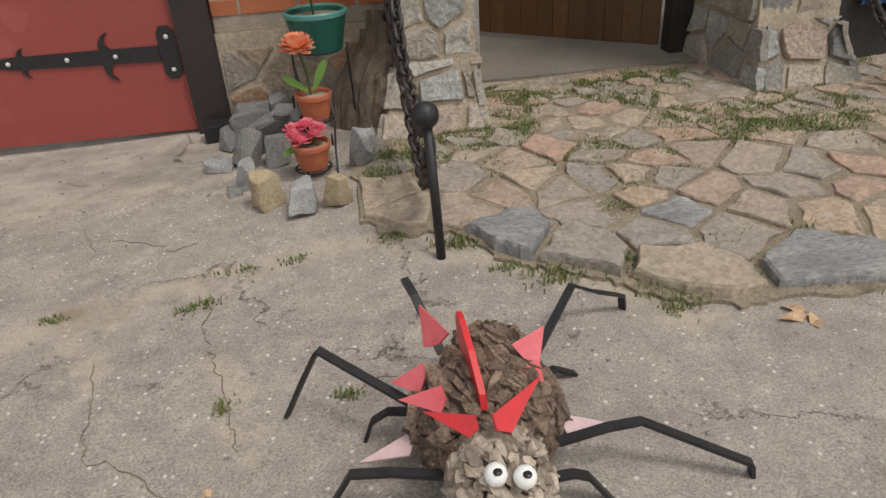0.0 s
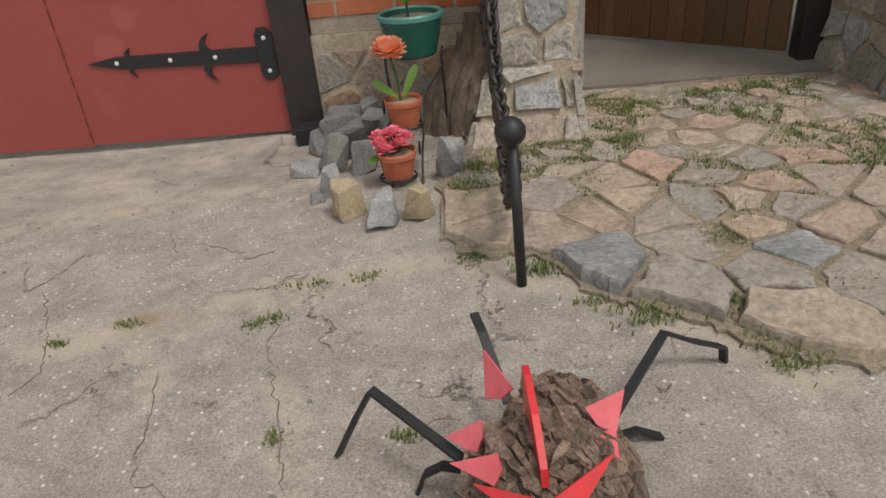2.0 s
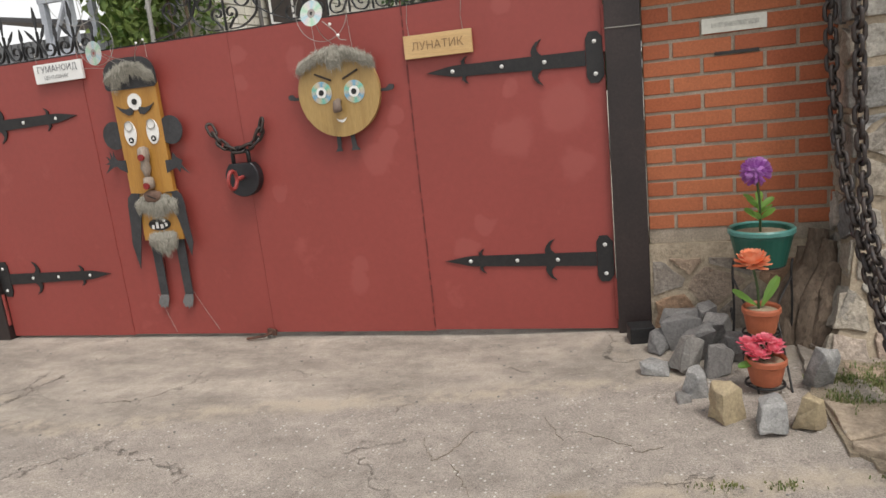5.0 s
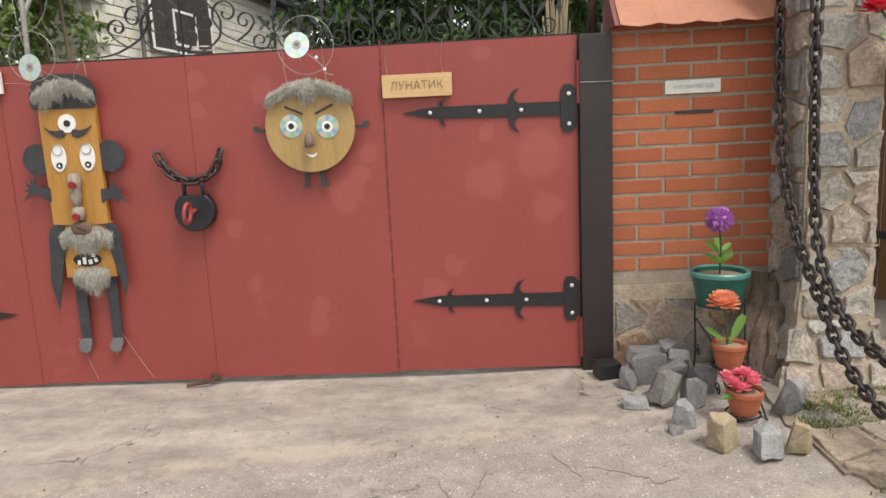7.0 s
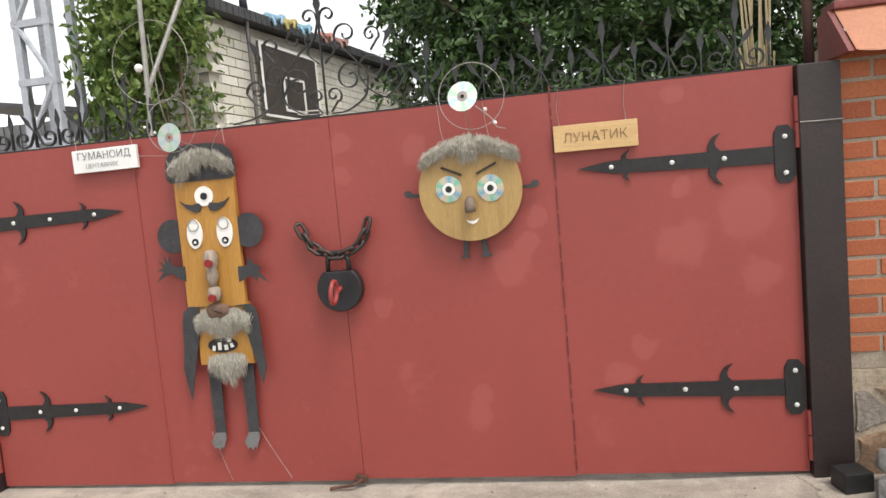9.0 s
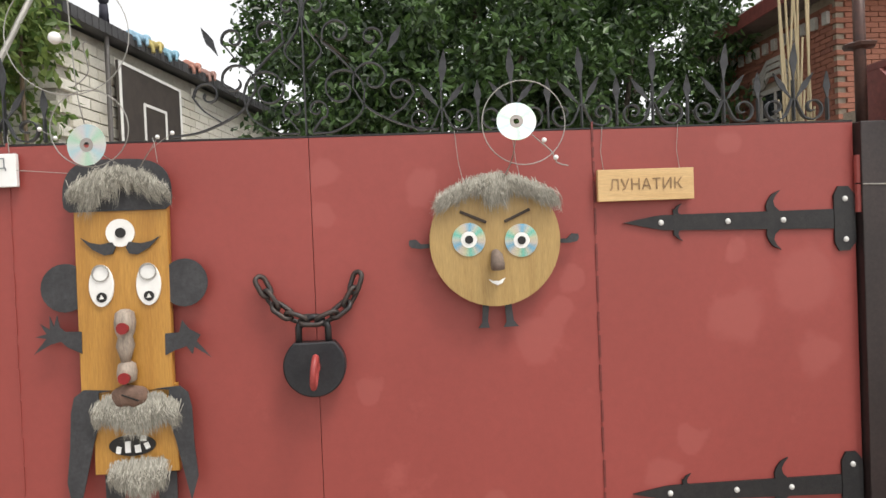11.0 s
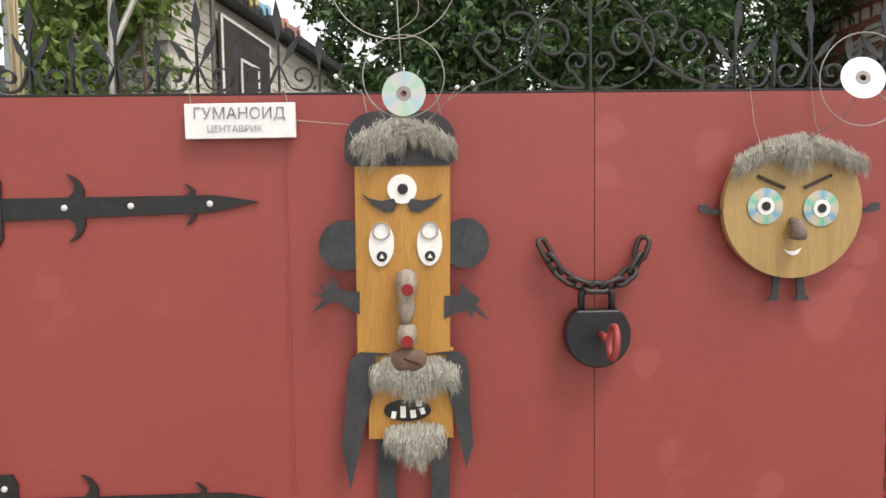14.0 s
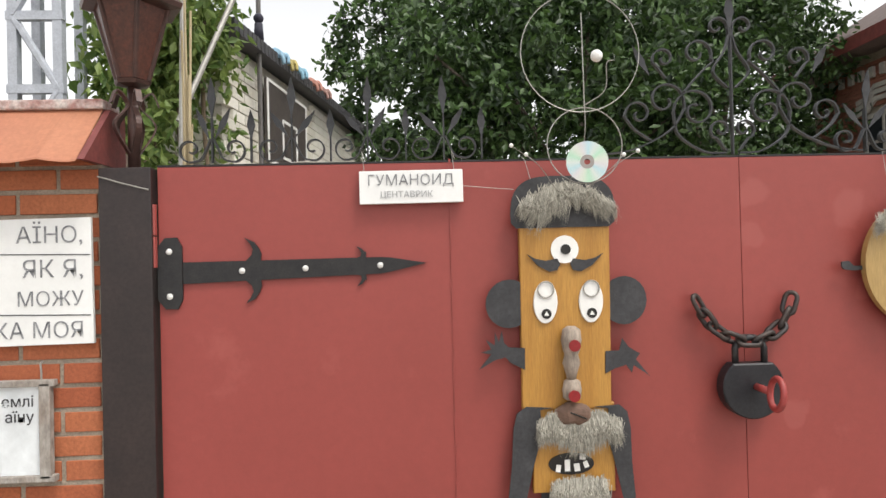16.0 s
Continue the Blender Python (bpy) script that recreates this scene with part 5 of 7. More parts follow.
big = thing("sign_board", (-3.85, -0.02, 0.97), "large white board of hand-lettered verse on the brick wall", "sign")
bd = part("board", boxm((-3.80, -0.014, 1.152), (0.50, 0.014, 0.356), Matrix.Rotation(radians(-0.6), 3, "Y"), 0.002), M_SIGN, big)
for z in (1.232, 1.062):
    part("ruled_line", boxm((-3.80, -0.0218, z), (0.49, 0.0012, 0.003), Matrix.Rotation(radians(1.2), 3, "Y")), M_INK, bd)
for txt, z, s in (("АЇНО,", 1.262, 0.066), ("ЯК Я,", 1.165, 0.070), ("МОЖУ", 1.085, 0.058), ("КА МОЯ", 0.995, 0.064)):
    lettering(txt, s, (-3.572, -0.0222, z), big, M_FADED, right=True, thin=-0.0004)
frm = thing("notice_frame", (-3.80, -0.02, 0.59), "weathered wooden frame with a printed white notice, hung by a wire", "sign")
for x, z, sx, sz in ((-3.81, 0.870, 0.31, 0.018), (-3.81, 0.604, 0.31, 0.018), (-3.682, 0.737, 0.030, 0.266)):
    part("frame_bar", boxm((x, -0.022, z), (sx, 0.024, sz), None, 0.002), mat("grey_weathered_wood", (0.24, 0.20, 0.17), 0.85, other=(0.36, 0.34, 0.31), scale=20, fine=60, amount=0.4, stretch=(1, 1, 0.4)), frm)
part("paper", boxm((-3.83, -0.018, 0.737), (0.27, 0.006, 0.25)), mat("white_paper", (0.74, 0.78, 0.80), 0.45, amount=0.04, bump=0), frm, "white printed sheet")
lettering("емлі", 0.042, (-3.715, -0.0225, 0.805), frm, right=True)
lettering("аїну", 0.042, (-3.715, -0.0225, 0.762), frm, right=True)
part("hook", tube(bmesh.new(), [(-3.695, -0.02, 0.878), (-3.694, -0.022, 0.90), (-3.697, -0.02, 0.925), (-3.70, -0.004, 0.928)], 0.003, 6), M_WIRE, frm)


# ---- padlock ----
def link_mesh(ln, wd, r, material, name="link"):
    bm = bmesh.new()
    a = ln / 2 - wd / 2
    pts = [(a + wd / 2 * math.sin(q), wd / 2 * math.cos(q), 0) for q in np.linspace(0, math.pi, 7)] + [(-a - wd / 2 * math.sin(q), -wd / 2 * math.cos(q), 0) for q in np.linspace(0, math.pi, 7)]
    tube(bm, pts, r, 6, closed=True)
    return mesh_of(name, bm, material, smooth=True)


def chain(parent, path, me, pitch):
    """Links along a path, each turned a quarter against the last."""
    P_ = [Vector(p) for p in path]
    acc, k, out = 0.0, 0, []
    nxt = pitch / 2
    for a, b in zip(P_, P_[1:]):
        L = (b - a).length
        while nxt <= acc + L:
            out.append((a + (b - a) * ((nxt - acc) / L), (b - a).normalized()))
            nxt += pitch
        acc += L
    for i, (p, d) in enumerate(out):
        o = new("link", me)
        q = d.to_track_quat("X", "Z")
        o.matrix_local = Matrix.Translation(p - HOME[parent]) @ q.to_matrix().to_4x4() @ Matrix.Rotation(radians(45 + 90 * (i % 2)), 4, "X")
        o.parent = parent


lock = thing("padlock", (-1.672, -0.03, 0.71), "big black iron padlock with a red key on a short chain", "padlock")
body = part("lock_body", slab(bmesh.new(), [(-1.672 + 0.091 * math.cos(a), 0.797 + 0.091 * math.sin(a)) for a in np.linspace(radians(50), radians(-230), 30)], -0.062, 0.045, 0.004), mat("blued_iron", (0.016, 0.017, 0.021), 0.45, 0.3, other=(0.03, 0.03, 0.034), scale=14, fine=120, amount=0.35), lock)
for x in (-1.716, -1.630):
    part("shackle", tube(bmesh.new(), [(x, -0.040, 0.86), (x, -0.040, 0.91), (x + (0.006 if x < -1.67 else -0.006), -0.040, 0.925)], 0.010, 8), M_IRON, lock, smooth=True)
part("shackle", tube(bmesh.new(), smooth_path([(-1.712, -0.04, 0.915), (-1.672, -0.04, 0.940), (-1.634, -0.04, 0.915)]), 0.010, 8), M_IRON, lock, smooth=True)
key = part("key", tube(bmesh.new(), [(-1.665, -0.060, 0.800), (-1.660, -0.125, 0.798)], 0.011, 8), mat("red_key_paint", (0.36, 0.055, 0.05), 0.5, amount=0.25), lock, "red painted key", smooth=True)
part("bow", tube(bmesh.new(), [(-1.660 + 0.004 * math.sin(a), -0.160 + 0.035 * math.cos(a), 0.798 + 0.042 * math.sin(a) * 1.0) for a in np.linspace(0, 2 * math.pi, 21)[:-1]], 0.009, 8, closed=True), mat("red_bow_paint", (0.36, 0.055, 0.05), 0.5, amount=0.25), key, smooth=True)
lk = link_mesh(0.066, 0.032, 0.0075, M_CHAIN)
chain(lock, smooth_path([(-1.825, -0.03, 1.055), (-1.785, -0.035, 0.985), (-1.735, -0.04, 0.945), (-1.672, -0.045, 0.930), (-1.612, -0.04, 0.945), (-1.565, -0.035, 0.985), (-1.535, -0.03, 1.060)], 8), lk, 0.046)


# ---- bark spider ----
sp = thing("bark_spider", (0.85, -2.0, 0.015), "pine bark spider figure with black strip legs and red spikes", "garden figure")
rng = random.Random(51)


def bark_lump(name, c, r, n, size, rng, material, label, deep=0.010):
    """A lump of wood crusted with thick bark plates that lie along its grain, with dark clefts between."""
    skin = lambda d: Vector(c) + Vector((d.x * r[0], d.y * r[1], d.z * r[2])) * (1 + 0.10 * noise.noise(d * 2.6 + Vector(c) * 9) + 0.05 * noise.noise(d * 8))
    bm = bmesh.new()
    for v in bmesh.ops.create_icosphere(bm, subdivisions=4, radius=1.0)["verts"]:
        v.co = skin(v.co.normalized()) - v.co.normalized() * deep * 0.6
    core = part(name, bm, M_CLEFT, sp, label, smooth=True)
    bm = bmesh.new()
    for k in range(n):
        z = 1 - 1.75 * (k + 0.5) / n
        a = k * 2.39996 + rng.uniform(-0.25, 0.25)
        d = Vector((math.sqrt(max(0.0, 1 - z * z)) * math.cos(a), math.sqrt(max(0.0, 1 - z * z)) * math.sin(a), z + rng.uniform(-0.05, 0.05))).normalized()
        nrm = (Vector((d.x / r[0], d.y / r[1], d.z / r[2])).normalized() + Vector((rng.gauss(0, 1), rng.gauss(0, 1), rng.gauss(0, 1))) * 0.2).normalized()
        swirl = noise.noise(d * 1.8 + Vector((4, 0, 1))) * 2.6 + rng.gauss(0, 0.25)
        u = nrm.cross(Vector((math.cos(swirl), 0.35, math.sin(swirl)))).normalized()
        w = nrm.cross(u)
        m = 7
        sx, sy, h = size * rng.uniform(0.7, 1.9), size * rng.uniform(0.35, 0.8), deep * rng.uniform(0.1, 1.6)
        rim = [(math.cos(6.283 * i / m) * rng.uniform(0.55, 1.15), math.sin(6.283 * i / m) * rng.uniform(0.55, 1.15)) for i in range(m)]
        p, tilt, roll = skin(d), rng.uniform(-0.20, 0.20), rng.uniform(-0.22, 0.22)
        lo = [bm.verts.new(p + u * x * sx * 1.05 + w * y * sy * 1.05 - nrm * deep) for x, y in rim]
        hi = [bm.verts.new(p + u * x * sx + w * y * sy + nrm * (h + x * sx * tilt + y * sy * roll + rng.uniform(-0.0012, 0.0012))) for x, y in rim]
        top = bm.verts.new(p + nrm * (h + rng.uniform(-0.002, 0.001)))
        for i in range(m):
            bm.faces.new((lo[i], lo[(i + 1) % m], hi[(i + 1) % m], hi[i])), bm.faces.new((hi[i], hi[(i + 1) % m], top))
    part("bark_plates", bm, material, core)["kind"] = "stuff"
    return core


def island_tones(m, a, b):
    """Lets each plate of a joined crust take its own tone."""
    n, l = m.node_tree.nodes, m.node_tree.links
    src = n["Principled BSDF"].inputs["Base Color"].links[0].from_socket
    geo, tone, mx = n.new("ShaderNodeNewGeometry"), n.new("ShaderNodeMapRange"), n.new("ShaderNodeMix")
    tone.inputs[3].default_value, tone.inputs[4].default_value = a, b
    l.new(geo.outputs["Random Per Island"], tone.inputs[0])
    mx.data_type, mx.blend_type = "RGBA", "MULTIPLY"
    mx.inputs[0].default_value = 1.0
    l.new(src, mx.inputs[6]), l.new(tone.outputs[0], mx.inputs[7])
    l.new(mx.outputs[2], n["Principled BSDF"].inputs["Base Color"])


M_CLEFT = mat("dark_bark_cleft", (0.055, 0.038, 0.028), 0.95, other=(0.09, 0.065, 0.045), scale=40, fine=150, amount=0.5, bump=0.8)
island_tones(M_BARK, 0.62, 1.35)
island_tones(M_PBARK, 0.65, 1.3)
island_tones(M_FUR, 0.55, 1.35)
bark_lump("abdomen", (0.878, -1.890, 0.105), (0.076, 0.078, 0.080), 320, 0.019, rng, M_BARK, "rough brown pine bark body")
bark_lump("body", (0.850, -2.005, 0.118), (0.117, 0.104, 0.094), 520, 0.020, rng, M_BARK, "rough brown pine bark body")
head = bark_lump("head", (0.838, -2.155, 0.122), (0.074, 0.072, 0.082), 300, 0.0135, rng, M_PBARK, "pale grey bark head", 0.007)
for x, y in ((0.822, -2.200), (0.860, -2.212)):
    e = part("eye", ball(bmesh.new(), (x, y, 0.196), 0.0165, 20, 14), M_WHITE, head, "white bulging eye", smooth=True)
    e2 = ball(bmesh.new(), (x + 0.001, y - 0.008, 0.2095), 0.0068, 12, 8, (1, 1, 0.5))
    part("pupil", e2, M_BLACK, head, smooth=True)
LEGS = [[(0.735, -1.975, 0.13), (0.573, -1.836, 0.17), (0.540, -1.832, 0.11), (0.492, -1.822, 0.012)],
        [(0.800, -1.82, 0.11), (0.765, -1.70, 0.17), (0.751, -1.650, 0.18)],
        [(0.955, -1.880, 0.10), (1.106, -1.664, 0.12), (1.165, -1.650, 0.085), (1.229, -1.645, 0.062), (1.240, -1.632, 0.015)],
        [(0.945, -2.090, 0.12), (1.030, -2.08, 0.125), (1.090, -2.073, 0.12), (1.259, -2.132, 0.05), (1.268, -2.128, 0.013)],
        [(0.740, -1.945, 0.09), (0.685, -1.928, 0.085), (0.655, -1.920, 0.06), (0.640, -1.912, 0.01)],
        [(0.770, -2.105, 0.10), (0.680, -2.085, 0.105), (0.616, -2.072, 0.10), (0.570, -2.060, 0.012)],
        [(0.900, -2.140, 0.10), (0.960, -2.130, 0.09), (0.985, -2.127, 0.075), (1.030, -2.135, 0.012)],
        [(0.960, -1.870, 0.06), (1.020, -1.835, 0.045), (1.065, -1.826, 0.018)]]
for L in LEGS:
    pts = []
    for a, b in zip(L, L[1:]):
        pts += [Vector(a).lerp(Vector(b), k) for k in (0.0, 0.12, 0.5, 0.88)]
    pts.append(Vector(L[-1]))
    d = (Vector(L[-1]) - Vector(L[0])).normalized()
    part("leg", tube(bmesh.new(), pts, [1.0] * len(pts), flat=(0.0085, 0.0035, d.cross(Vector((0, 0, 1))))), M_IRON, sp, "bent black strip leg")


def spike(pts, material, thick=0.004, label=""):
    a, b, c = (Vector(p) for p in pts)
    n = (b - a).cross(c - a).normalized() * thick / 2
    mid = (b + c) / 2 + ((b + c) / 2 - a) * 0.12
    bm = bmesh.new()
    up = [bm.verts.new(p + n) for p in (a, b, mid, c)]
    dn = [bm.verts.new(p - n) for p in (a, b, mid, c)]
    bm.faces.new(up), bm.faces.new(dn[::-1])
    for i in range(4):
        bm.faces.new((up[i], up[(i + 1) % 4], dn[(i + 1) % 4], dn[i]))
    part("spike", bm, material, sp, label)


spike([(0.764, -1.837, 0.24), (0.803, -1.925, 0.235), (0.762, -1.895, 0.19)], M_PINKRED, label="faded red pointed spike")
spike([(0.697, -1.940, 0.16), (0.753, -1.955, 0.205), (0.742, -1.985, 0.165)], M_PINKRED, label="faded red pointed spike")
spike([(0.705, -2.030, 0.20), (0.771, -2.050, 0.235), (0.765, -2.078, 0.205)], M_PINKRED, label="faded red pointed spike")
spike([(0.737, -2.089, 0.225), (0.809, -2.128, 0.240), (0.797, -2.145, 0.215)], M_RED, label="bright red pointed spike")
spike([(0.962, -1.945, 0.24), (0.903, -1.958, 0.220), (0.942, -1.990, 0.195)], M_PINKRED, label="faded red pointed spike")
spike([(0.942, -1.985, 0.20), (0.903, -1.997, 0.205), (0.937, -2.035, 0.195)], M_PINKRED, label="faded red pointed spike")
spike([(0.925, -2.050, 0.225), (0.831, -2.138, 0.245), (0.856, -2.148, 0.215)], M_RED, label="bright red pointed spike")
spike([(1.044, -2.046, 0.10), (0.975, -2.040, 0.125), (0.970, -2.068, 0.105)], M_PALE, label="pale pink pointed spike")
spike([(0.630, -2.042, 0.09), (0.712, -2.010, 0.105), (0.712, -2.048, 0.095)], M_PALE, label="pale pink pointed spike")
bm = bmesh.new()
fin = [(-1.925, 0.278), (-1.95, 0.280), (-2.01, 0.262), (-2.075, 0.228), (-2.085, 0.205), (-2.00, 0.205), (-1.94, 0.215), (-1.92, 0.250)]
a = [bm.verts.new((0.816 + (y + 1.925) * -0.06, y, z)) for y, z in fin]
b = [bm.verts.new((0.826 + (y + 1.925) * -0.06, y, z)) for y, z in fin]
bm.faces.new(a), bm.faces.new(b[::-1])
for i in range(len(fin)):
    j = (i + 1) % len(fin)
    bm.faces.new((a[i], a[j], b[j], b[i]))
part("back_fin", bm, M_RED, sp, "bright red plastic back fin")

# ---- chain post and chains ----
post = thing("chain_post", (0.868, -1.305, 0.01), "short black iron post with a ball top", "post")
part("shaft", tube(bmesh.new(), [(0.871, -1.312, -0.02), (0.866, -1.292, 0.19), (0.860, -1.277, 0.37)], 0.0125, 14), M_IRON, post, smooth=True)
part("ball", ball(bmesh.new(), (0.857, -1.274, 0.395), 0.034, 24, 16), M_IRON, post, smooth=True)
ch_link = link_mesh(0.062, 0.034, 0.0076, M_CHAIN)
for pts in ([(0.84, -0.39, 2.2), (0.84, -0.40, 1.5), (0.845, -0.405, 1.1), (0.853, -0.41, 0.85), (0.864, -0.43, 0.63), (0.866, -0.54, 0.45), (0.862, -0.74, 0.345), (0.862, -0.98, 0.315), (0.862, -1.255, 0.335)],
            [(0.80, -0.16, 2.2), (0.81, -0.165, 1.5), (0.82, -0.175, 1.1), (0.833, -0.23, 0.80), (0.848, -0.34, 0.58), (0.858, -0.50, 0.39), (0.866, -0.68, 0.22), (0.866, -0.92, 0.135), (0.865, -1.10, 0.14), (0.864, -1.20, 0.21), (0.862, -1.265, 0.315)]):
    ch = thing("chain", pts[-1], "heavy dark iron chain slung from the pillar to the post", "chain", "chains")
    chain(ch, smooth_path(pts, 10), ch_link, 0.0435)
ch = thing("chain", (3.05, -0.25, 0.0), "heavy dark iron chain slung beside the stone pillar", "chain", "chains")
chain(ch, smooth_path([(2.66, -0.30, 1.0), (2.72, -0.32, 0.45), (2.80, -0.38, 0.24), (2.93, -0.45, 0.08), (3.15, -0.5, 0.03)], 10), ch_link, 0.0435)


# ---- rocks before the foundation ----
def rock(c, s, turn, seed, material=None, label="rough broken stone lying at the foot of the wall"):
    """An angular broken block: a box with jolted corners, split faces and chipped edges."""
    r = random.Random(seed)
    bm = bmesh.new()
    q = Euler((r.uniform(-0.25, 0.25), r.uniform(-0.25, 0.25), turn)).to_matrix()
    lean = Vector((r.uniform(-0.3, 0.3), r.uniform(-0.3, 0.3), 0))
    for sx in (-1, 1):
        for sy in (-1, 1):
            for sz in (-1, 1):
                k = r.uniform(0.45, 0.9) if sz > 0 else r.uniform(0.7, 1.0)
                v = Vector((sx * s[0] * k * r.uniform(0.6, 1.0), sy * s[1] * k * r.uniform(0.6, 1.0), sz * s[2] * r.uniform(0.5, 1.05)))
                bm.verts.new(Vector(c) + q @ (v + lean * v.z))
    for _ in range(6):
        e = Vector((r.gauss(0, 1), r.gauss(0, 1), r.gauss(0.2, 1))).normalized() * r.uniform(0.8, 1.05)
        bm.verts.new(Vector(c) + q @ Vector((e.x * s[0], e.y * s[1], e.z * s[2])))
    hull = bmesh.ops.convex_hull(bm, input=bm.verts[:])
    bmesh.ops.delete(bm, geom=list({g for g in hull["geom_interior"] + hull["geom_unused"] if isinstance(g, bmesh.types.BMVert)}), context="VERTS")
    bmesh.ops.dissolve_limit(bm, angle_limit=radians(12), verts=bm.verts[:], edges=bm.edges[:])
    bmesh.ops.bevel(bm, geom=bm.edges[:], offset=min(s) * 0.045, segments=1, affect="EDGES")
    bmesh.ops.triangulate(bm, faces=bm.faces[:])
    bmesh.ops.subdivide_edges(bm, edges=[e for e in bm.edges if e.calc_length() > min(s) * 0.5], cuts=2)
    for v in bm.verts:
        v.co += Vector((1, 1, 1)) * min(s) * (0.12 * noise.noise(v.co * 26) + 0.07 * noise.noise(v.co * 70))
    lo = min(v.co.z for v in bm.verts)
    bmesh.ops.translate(bm, verts=bm.verts[:], vec=(0, 0, ground_z(c[0], c[1]) + c[2] - 0.010 - lo))
    return solid("rock", bm, material or M_ROCK, label, "rock", "rocks at the foot of the wall")


M_TANROCK = mat("tan_rock", (0.42, 0.34, 0.215), 0.9, other=(0.30, 0.24, 0.16), scale=12, fine=90, amount=0.35, bump=0.7, distance=0.008)
M_PALEROCK = mat("pale_granite", (0.34, 0.335, 0.325), 0.9, other=(0.20, 0.20, 0.20), scale=22, fine=110, amount=0.4, bump=0.7, distance=0.008)
for i, (c, s, t) in enumerate((((0.190, -0.45, 0), (0.075, 0.055, 0.026), -0.3), ((0.300, -0.46, 0), (0.050, 0.055, 0.085), 0.5), ((0.335, -0.36, 0), (0.080, 0.05, 0.085), 0.3), ((0.310, -0.66, 0), (0.042, 0.05, 0.058), 0.3),
                               ((0.400, -0.47, 0), (0.068, 0.055, 0.070), 0.2), ((0.30, -0.13, 0.07), (0.11, 0.055, 0.036), 0.1), ((0.43, -0.20, 0), (0.08, 0.06, 0.08), 1.3), ((0.20, -0.24, 0), (0.055, 0.05, 0.05), 1.0),
                               ((0.48, -0.34, 0), (0.07, 0.06, 0.06), 0.3), ((0.30, -0.20, 0), (0.11, 0.07, 0.07), 0.1), ((0.39, -0.13, 0.09), (0.065, 0.05, 0.032), 0.5), ((0.265, -0.70, 0), (0.030, 0.03, 0.022), 0.4))):
    rock(c, s, t, 60 + i, M_PALEROCK if i in (0, 3) else None)
rock((0.385, -0.83, 0), (0.072, 0.062, 0.062), 0.65, 81, M_TANROCK, "tan broken stone block lying on the asphalt")
rock((0.505, -0.91, 0), (0.062, 0.055, 0.062), 0.12, 82, M_PALEROCK, "pale grey granite block lying on the asphalt")
rock((0.612, -0.905, 0), (0.054, 0.050, 0.060), 0.9, 83, M_TANROCK, "upright brown and tan stone beside the flower stand")
rock((0.705, -0.62, 0), (0.052, 0.048, 0.085), 0.5, 84, M_PALEROCK, "upright pale granite stone beside the flower stand")
solid("post_shoe", boxm((0.135, -0.12, 0.025), (0.10, 0.09, 0.07), Matrix.Rotation(0.2, 3, "Z"), 0.004), M_IRON, "black iron shoe at the foot of the gate post", "post shoe")

# gnarled root between foundation and pillar
M_ROOT = mat("dark_old_bark", (0.12, 0.088, 0.064), 0.95, other=(0.23, 0.175, 0.13), scale=14, fine=80, amount=0.5, bump=1.0, stretch=(1, 1, 0.3), distance=0.01)
root_thing = thing("tree_root", (0.75, -0.15, 0.0), "gnarled dark root growing against the wall", "root")
for x0, x1, y0, h, r0 in ((0.68, 0.82, -0.12, 0.42, 0.048), (0.74, 0.85, -0.16, 0.38, 0.045), (0.64, 0.78, -0.09, 0.34, 0.042), (0.79, 0.86, -0.22, 0.30, 0.040)):
    pts = smooth_path([(x0, y0 - 0.06, -0.03), (x0 + 0.02, y0 - 0.02, h * 0.35), (x1 - 0.03, y0 + 0.04, h * 0.7), (x1, y0 + 0.08, h)], 5)
    bm = tube(bmesh.new(), pts, [r0 * (1.25 - 0.5 * k / len(pts)) for k in range(len(pts))], 10)
    for v in bm.verts:
        v.co += Vector((1, 1, 0.3)) * 0.018 * noise.noise(Vector((v.co.x * 28, v.co.y * 28, v.co.z * 9)))
    part("stem", bm, M_ROOT, root_thing)


# ---- flower stand with three pots ----
st = thing("flower_stand", (0.57, -0.42, 0.0), "black wire flower stand with three stepped rings", "plant stand")
for cx, cy, z, r in ((0.587, -0.19, 0.325, 0.085), (0.553, -0.42, 0.135, 0.062), (0.530, -0.635, 0.035, 0.060)):
    part("ring", tube(bmesh.new(), [(cx + r * math.cos(a), cy + r * math.sin(a), z) for a in np.linspace(0, 6.283, 25)[:-1]], 0.004, 6, closed=True), M_IRON, st)
    part("cross_bar", tube(bmesh.new(), [(cx - r, cy, z - 0.004), (cx + r, cy, z - 0.004)], 0.0035, 6), M_IRON, st)
for x in (0.485, 0.690):
    part("upright", tube(bmesh.new(), smooth_path([(x, -0.20, -0.01), (x + 0.004, -0.21, 0.15), (x, -0.21, 0.30), (x + 0.006, -0.20, 0.345)]), 0.0045, 6), M_IRON, st)
    part("stringer", tube(bmesh.new(), smooth_path([(x, -0.21, 0.28), (x * 0.5 + 0.27, -0.36, 0.20), (x * 0.5 + 0.27, -0.44, 0.12), (x * 0.5 + 0.265, -0.56, 0.07), (x * 0.5 + 0.265, -0.66, 0.0)]), 0.004, 6), M_IRON, st)
for c, r, h in (((0.470, -0.30, 0.16), 0.030, 1), ((0.485, -0.50, 0.07), 0.028, 1), ((0.60, -0.52, 0.08), 0.028, -1)):
    pts = [(c[0], c[1] + r * (1 - k / 26) * math.cos(k * 0.42 * h), c[2] + r * (1 - k / 26) * math.sin(k * 0.42)) for k in range(24)]
    part("scroll", tube(bmesh.new(), pts, 0.0032, 5), M_IRON, st)


